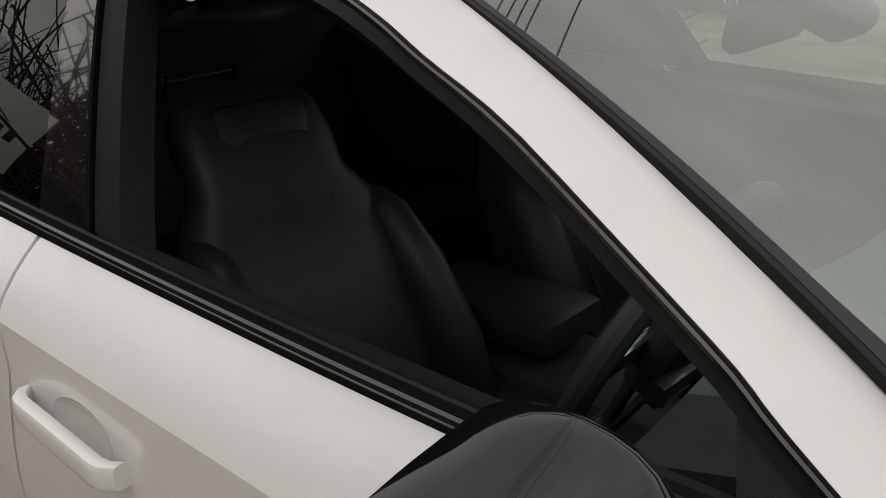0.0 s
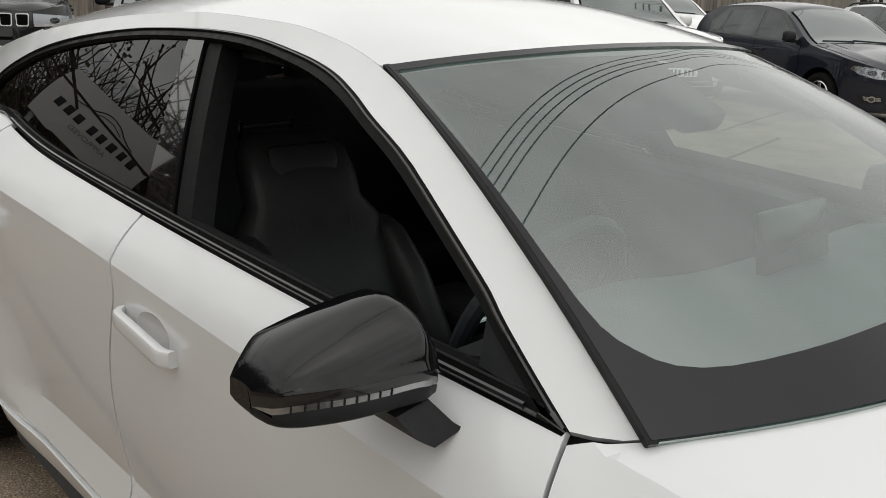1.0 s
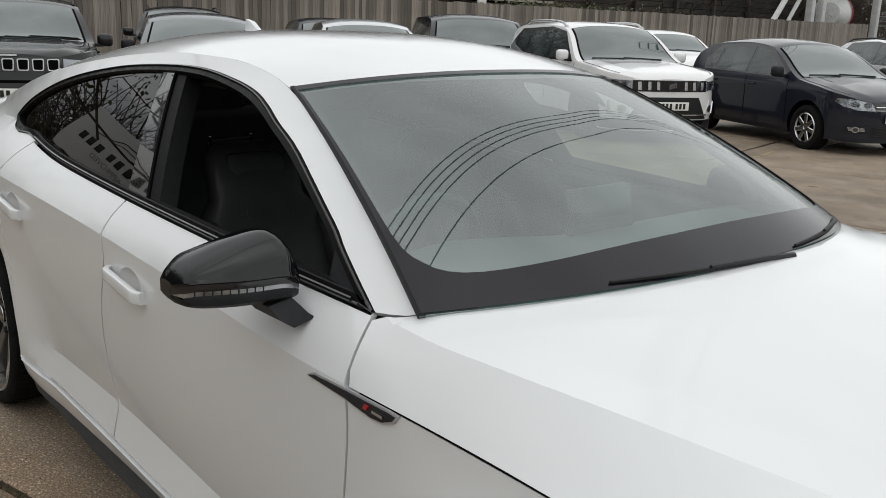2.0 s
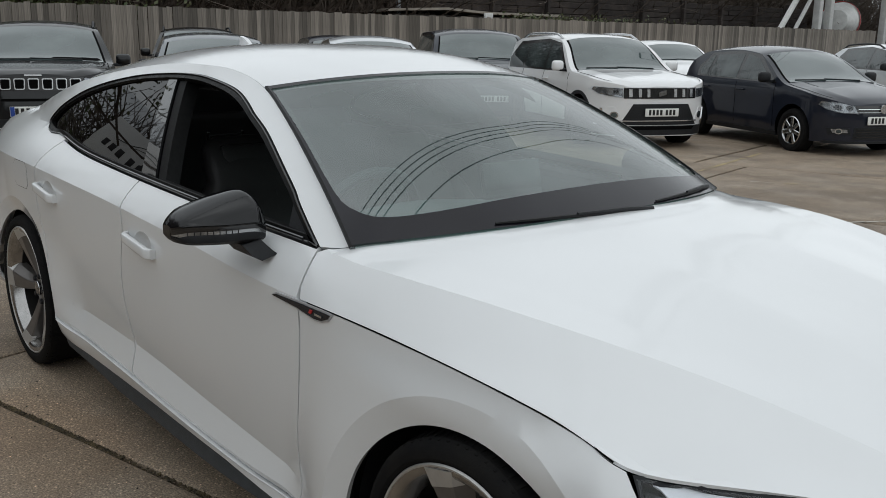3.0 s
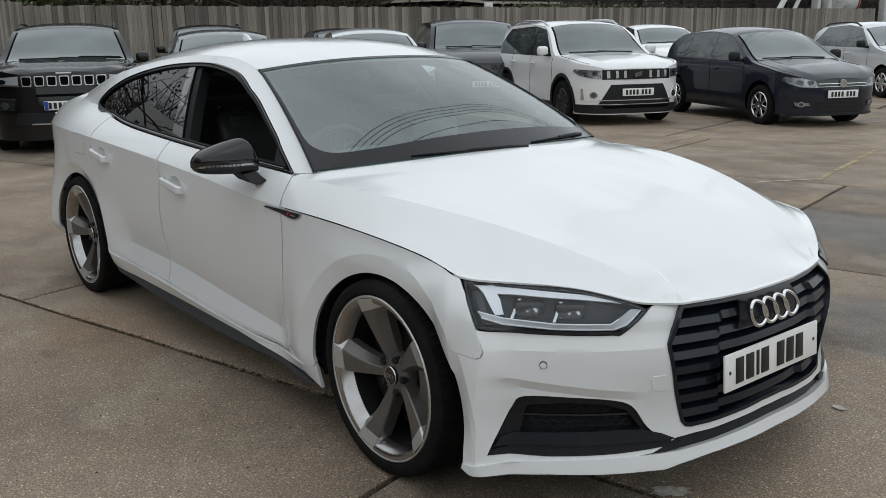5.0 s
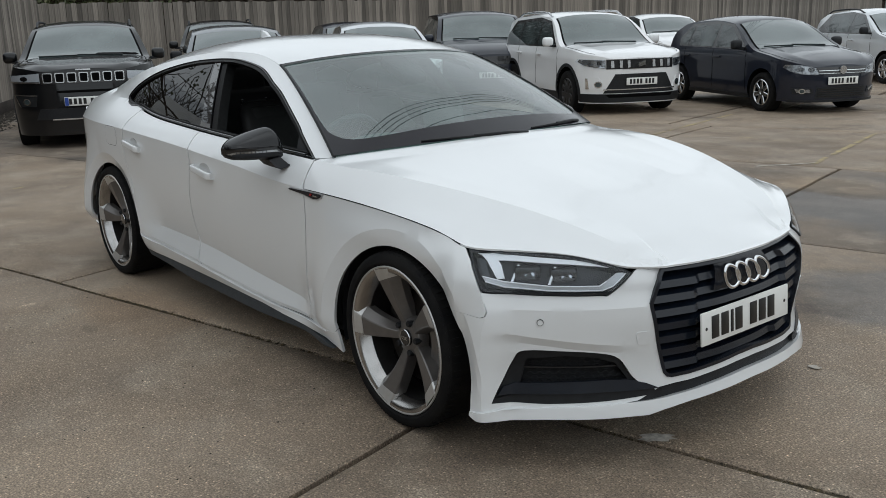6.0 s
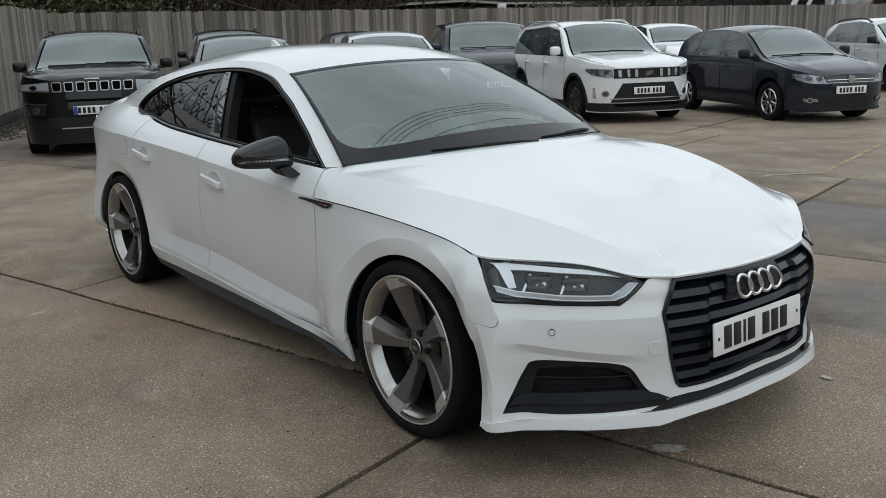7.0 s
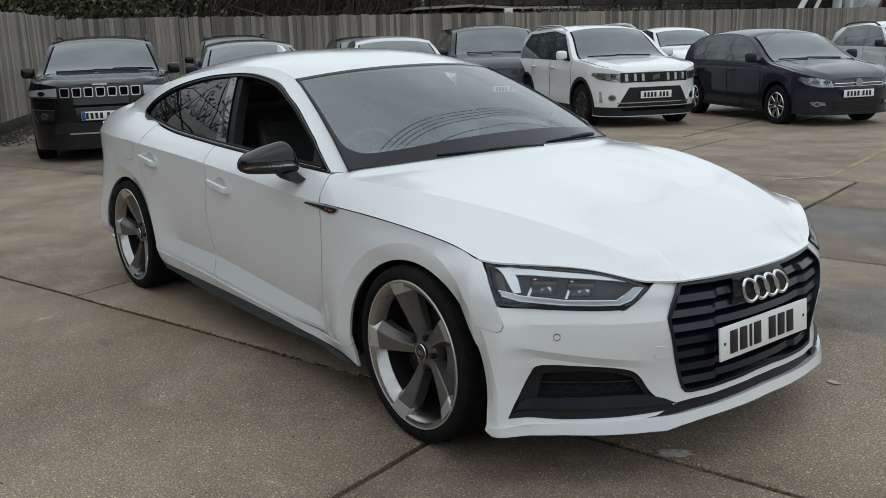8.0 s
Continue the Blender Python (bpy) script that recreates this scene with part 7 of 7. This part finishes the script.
JEEP = dict(glass=BG_GLASS_SKY, lampmat=LIGHT_FILL, L=4.40, W=1.82, H=1.64, wb=2.64, fo=.90, R=.345, belt=1.06, tumble=.33, lean=.06,
            top=[(2.2, 1.035), (2.05, 1.08), (1.6, 1.115), (1.0, 1.145), (.35, 1.52), (.15, 1.59), (-.5, 1.635), (-1.4, 1.62), (-1.85, 1.55), (-2.05, 1.15), (-2.2, .9)],
            screen=(.98, .28), back=(-1.88, -2.04), seams=(.95, -.05, -1.0), handles=(.1, -.85), mirror=.72, cladding=True, rails=(.1, -1.6), spokes=10,
            dlo=[(.75, 1.08), (.25, 1.44), (-.3, 1.5), (-1.5, 1.46), (-1.75, 1.2), (-1.7, 1.1)],
            windows=[("side_window", [(.7, 1.09), (.24, 1.42), (-.05, 1.47), (-.05, 1.09)]), ("side_window", [(-.13, 1.09), (-.13, 1.48), (-1.05, 1.46), (-1.05, 1.1)])],
            lamp=[(.53, .86), (.90, .87), (.90, .955), (.53, .985)], fog=(.70, .63, .045), fogpod=[(.60, .57), (.78, .57), (.84, .71), (.58, .70)],
            plate=.625, blue=True, front=[([(-.52, .85), (.52, .85), (.52, 1.0), (-.52, 1.0)], GLOSS_TRIM, "grille", .004), ([(-.62, .40), (.62, .40), (.56, .54), (-.56, .54)], BLACK_PLASTIC, "lower_grille", .004), ([(-.34, .735), (.34, .735), (.34, .765), (-.34, .765)], CAVITY, "upper_slot", .006),
                               ([(-.42, .395), (.42, .395), (.42, .412), (-.42, .412)], SILVER, "lower_trim", .02)])
for k in range(7):
    cy = -.432 + .144 * k
    slot = lambda g: [(cy + (w + g) * dx, .925 + (.062 + g) * dz) for w, dx, dz in ((.052, -.8, -1), (.052, .8, -1), (.054, 1, -.8), (.058, 1, .8), (.058, .8, 1), (.058, -.8, 1), (.058, -1, .8), (.054, -1, -.8))]
    JEEP["front"].append((slot(0), SILVER, "grille_frame", .016))
    JEEP["front"].append((slot(-.011), CAVITY, "grille_slot", .022))
for g in (1, -1):
    JEEP["front"].append(([(g * y, z) for y, z in ((.53, .862), (.88, .868), (.88, .885), (.53, .882))], SILVER, "lamp_strip", .02))
    JEEP["front"].append(([(g * y, z) for y, z in ((.57, .70), (.85, .71), (.845, .724), (.57, .714))], SILVER, "fog_trim", .018))
    JEEP["front"].append(([(g * y, z) for y, z in ((.85, .71), (.79, .565), (.775, .565), (.832, .70))], SILVER, "fog_trim", .018))
JEEP["front"].append(([(-.09, 1.012), (.09, 1.012), (.09, 1.03), (-.09, 1.03)], SILVER, "badge_bar", .02))
parked(placed(-9.59, 1.18, -20, 2.2), "black compact SUV with seven chrome-ringed grille slots", JEEP, BLACK_MET)

SUZ = dict(L=4.175, W=1.775, H=1.61, wb=2.5, fo=.83, R=.34, belt=1.03, tumble=.30, lean=.04,
           top=[(2.09, .885), (2.05, .925), (1.95, .965), (1.5, 1.03), (.95, 1.08), (.35, 1.48), (.1, 1.57), (-.5, 1.605), (-1.4, 1.58), (-1.75, 1.5), (-1.98, 1.1), (-2.09, .9)],
           screen=(.94, .22), back=(-1.78, -1.97), seams=(.85, -.08, -.95), handles=(.05, -.85), mirror=.66, rails=(.1, -1.5), railmat=SILVER, spokes=10, cladding=True, mirrorpaint=WHITE_SOLID, rim=RIM_DARK, handlepaint=WHITE_SOLID, glass=BG_GLASS_SKY,
           dlo=[(.72, 1.05), (.22, 1.42), (-.3, 1.48), (-1.4, 1.43), (-1.68, 1.18), (-1.6, 1.06)],
           windows=[("side_window", [(.66, 1.06), (.2, 1.40), (-.08, 1.45), (-.08, 1.06)]), ("side_window", [(-.15, 1.06), (-.15, 1.46), (-.95, 1.43), (-.95, 1.07)]), ("quarter_window", [(-1.02, 1.07), (-1.02, 1.42), (-1.38, 1.40), (-1.58, 1.17), (-1.52, 1.08)])],
           bowl=False, lamp=[(.57, .735), (.70, .745), (.82, .775), (.868, .83), (.86, .868), (.57, .855)], fog=(.66, .49, .05), fogpod=[(.55, .40), (.79, .40), (.80, .60), (.74, .61), (.66, .60)], fogpodmat=WHITE_SOLID,
           plate=.53, front=[([(-.56, .72), (.56, .72), (.56, .86), (-.56, .86)], GLOSS_TRIM, "grille", .004), ([(-.60, .355), (.60, .355), (.43, .645), (-.43, .645)], BLACK_PLASTIC, "lower_grille", .005),
                             ([(-.60, .405), (.60, .405), (.592, .42), (-.592, .42)], SILVER, "lower_trim", .016), ([(-.84, .215), (.84, .215), (.86, .345), (-.86, .345)], BLACK_PLASTIC, "bumper_trim", .010),
                             ([(-.52, .29), (.52, .29), (.56, .335), (-.56, .335)], CAVITY, "lower_slot", .016), ([(-.56, .862), (.56, .862), (.56, .870), (-.56, .870)], CHROME, "grille_strip", .012),
                             ([(-.055, .745), (.06, .775), (.06, .84), (-.055, .81)], CHROME, "badge", .022)])
for g in (1, -1):
    SUZ["front"].append(([(g * y, z) for y, z in ((.765, .42), (.80, .42), (.805, .585), (.785, .585))], CHROME, "fog_trim", .018))
    SUZ["front"].append(([(g * y, z) for y, z in ((.58, .742), (.70, .752), (.81, .78), (.80, .79), (.70, .763), (.58, .753))], CHROME, "lamp_strip", .014))
    SUZ["front"].append(([(g * y, z) for y, z in ((.62, .785), (.68, .79), (.68, .835), (.62, .83))], GLOSS_TRIM, "lamp_bowl", .012))
for k in range(6):
    cy = (-.47, -.34, -.21, .21, .34, .47)[k]
    SUZ["front"].append(([(cy - .022, .74), (cy + .022, .74), (cy + .016, .848), (cy - .028, .848)], SILVER, "grille_bar", .016))
parked(placed(-6.7, 8.67, -23, 2.09), "white compact SUV with black grille and silver roof rails", SUZ, WHITE_SOLID)

POLO = dict(L=3.97, W=1.68, H=1.46, wb=2.47, fo=.80, R=.305, belt=.93, tumble=.36, lean=.16,
            top=[(1.985, .73), (1.85, .80), (1.5, .885), (.95, .97), (.3, 1.33), (.05, 1.42), (-.5, 1.46), (-1.2, 1.42), (-1.55, 1.32), (-1.8, 1.05), (-1.985, .85)],
            glass=BG_GLASS_SKY, bowl=False, screen=(.93, .2), back=(-1.62, -1.84), seams=(.75, -.2, -1.1), handles=(-.05, -1.0), mirror=.62, spokes=7, mirrorpaint=BLACK_PLASTIC,
            dlo=[(.72, .95), (.15, 1.30), (-.4, 1.35), (-1.1, 1.30), (-1.33, 1.10), (-1.30, .99)],
            windows=[("side_window", [(.62, .965), (.13, 1.28), (-.17, 1.33), (-.17, .965)]), ("side_window", [(-.25, .965), (-.25, 1.335), (-.94, 1.30), (-1.0, .98)]), ("quarter_window", [(-1.06, .99), (-1.01, 1.285), (-1.10, 1.27), (-1.29, 1.09), (-1.26, 1.0)])],
            lamp=[(.40, .60), (.60, .605), (.735, .645), (.79, .70), (.775, .745), (.62, .735), (.45, .695)], fog=(.60, .355, .038), fogpod=[(.46, .315), (.70, .315), (.72, .40), (.48, .395)],
            plate=.50, badge=(.655, .06), front=[([(-.41, .60), (.41, .60), (.44, .70), (-.44, .70)], GLOSS_TRIM, "grille", .004), ([(-.40, .648), (.40, .648), (.40, .656), (-.40, .656)], CHROME, "grille_strip", .016),
                                           ([(-.40, .606), (.40, .606), (.40, .612), (-.40, .612)], SILVER, "grille_strip", .014),
                                           ([(-.44, .25), (.44, .25), (.42, .41), (-.42, .41)], BLACK_PLASTIC, "lower_grille", .004), ([(-.74, .19), (.74, .19), (.74, .225), (-.74, .225)], BLACK_PLASTIC, "chin", .014)])
for g in (1, -1):
    for y0 in (.50, .63):
        POLO["front"].append(([(g * (y0 + .046 * math.cos(a)), .672 + .034 * math.sin(a)) for a in [k * math.pi / 6 for k in range(12)]], GLOSS_TRIM, "lamp_bowl", .010))
    POLO["front"].append(([(g * y, z) for y, z in ((.50, .335), (.66, .335), (.68, .385), (.51, .38))], LAMP_METAL, "fog_lamp", .014))
for k in range(4):
    POLO["front"].append(([(-.40, .275 + .034 * k), (.40, .275 + .034 * k), (.40, .283 + .034 * k), (-.40, .283 + .034 * k)], GLOSS_TRIM, "grille_bar", .012))
parked(placed(-4.5, 10.6, -23, 1.985), "dark blue-black hatchback with chrome-edged grille", POLO, NAVY_MET)

MPV = dict(glass=BG_GLASS_SKY, L=4.4, W=1.96, H=1.68, wb=2.72, fo=.9, R=.32, belt=1.08, tumble=.24, lean=.1,
           top=[(2.2, .88), (2.05, .96), (1.7, 1.06), (1.25, 1.13), (.7, 1.5), (.4, 1.63), (-.3, 1.68), (-1.7, 1.66), (-2.05, 1.6), (-2.15, 1.2), (-2.2, .9)],
           screen=(1.23, .55), back=(-2.06, -2.14), seams=(.9, 0, -1.0), handles=(.1, -.9), mirror=.95, spokes=5,
           dlo=[(1.0, 1.1), (.5, 1.5), (-.2, 1.56), (-1.9, 1.53), (-1.95, 1.12)],
           windows=[("side_window", [(.9, 1.11), (.48, 1.48), (.0, 1.53), (.0, 1.11)]), ("side_window", [(-.08, 1.11), (-.08, 1.54), (-1.0, 1.53), (-1.0, 1.12)]), ("side_window", [(-1.08, 1.12), (-1.08, 1.53), (-1.88, 1.5), (-1.9, 1.13)])],
           lamp=[(.46, .76), (.80, .80), (.88, .86), (.88, .93), (.50, .90)], plate=.5, front=[([(-.5, .70), (.5, .70), (.5, .84), (-.5, .84)], GLOSS_TRIM, "grille", .004), ([(-.6, .3), (.6, .3), (.55, .45), (-.55, .45)], BLACK_PLASTIC, "lower_grille", .004)])
parked(placed(-10.97, 9.27, -32, 1.5), "dark blue people carrier parked against the fence", MPV, NAVY_MET)
HATCH = dict(POLO, L=4.25, W=1.78, H=1.52, top=[(2.12, .78), (1.95, .86), (1.5, .95), (1.0, 1.03), (.3, 1.38), (.0, 1.48), (-.6, 1.52), (-1.4, 1.48), (-1.7, 1.4), (-1.95, 1.1), (-2.12, .85)], belt=.98, lean=.1,
             dlo=[(.72, 1.0), (.15, 1.36), (-.4, 1.42), (-1.3, 1.37), (-1.6, 1.08), (-1.5, 1.02)],
             windows=[("side_window", [(.62, 1.015), (.13, 1.34), (-.17, 1.39), (-.17, 1.015)]), ("side_window", [(-.25, 1.015), (-.25, 1.40), (-1.15, 1.36), (-1.2, 1.03)])])
parked(placed(-10.51, 6.64, -28, 1.4), "silver-grey hatchback parked by the fence", HATCH, SILVER_MET)
parked(placed(-10.44, 3.87, -22, 1.4), "blue-grey saloon parked beside the black SUV", HATCH, GREY_MET)
SUV2 = dict(JEEP, H=1.70, front=JEEP["front"][:2])
parked(placed(-15.07, 5.77, -24, 1.4), "dark SUV with roof rails behind a saloon", SUV2, BLACK_MET)
parked(placed(-14.8, 9.0, -24, 1.4), "dark hatchback mostly hidden by a silver car", HATCH, NAVY_MET)
parked(placed(-11.95, 16.67, -32, 1.4), "white hatchback half hidden between two cars", HATCH, WHITE_SOLID)
ESTATE = dict(HATCH, rails=(.0, -1.6), H=1.5)
parked(placed(-6.0, 17.0, -34, 1.6), "silver estate car with black roof rails", ESTATE, SILVER_MET)
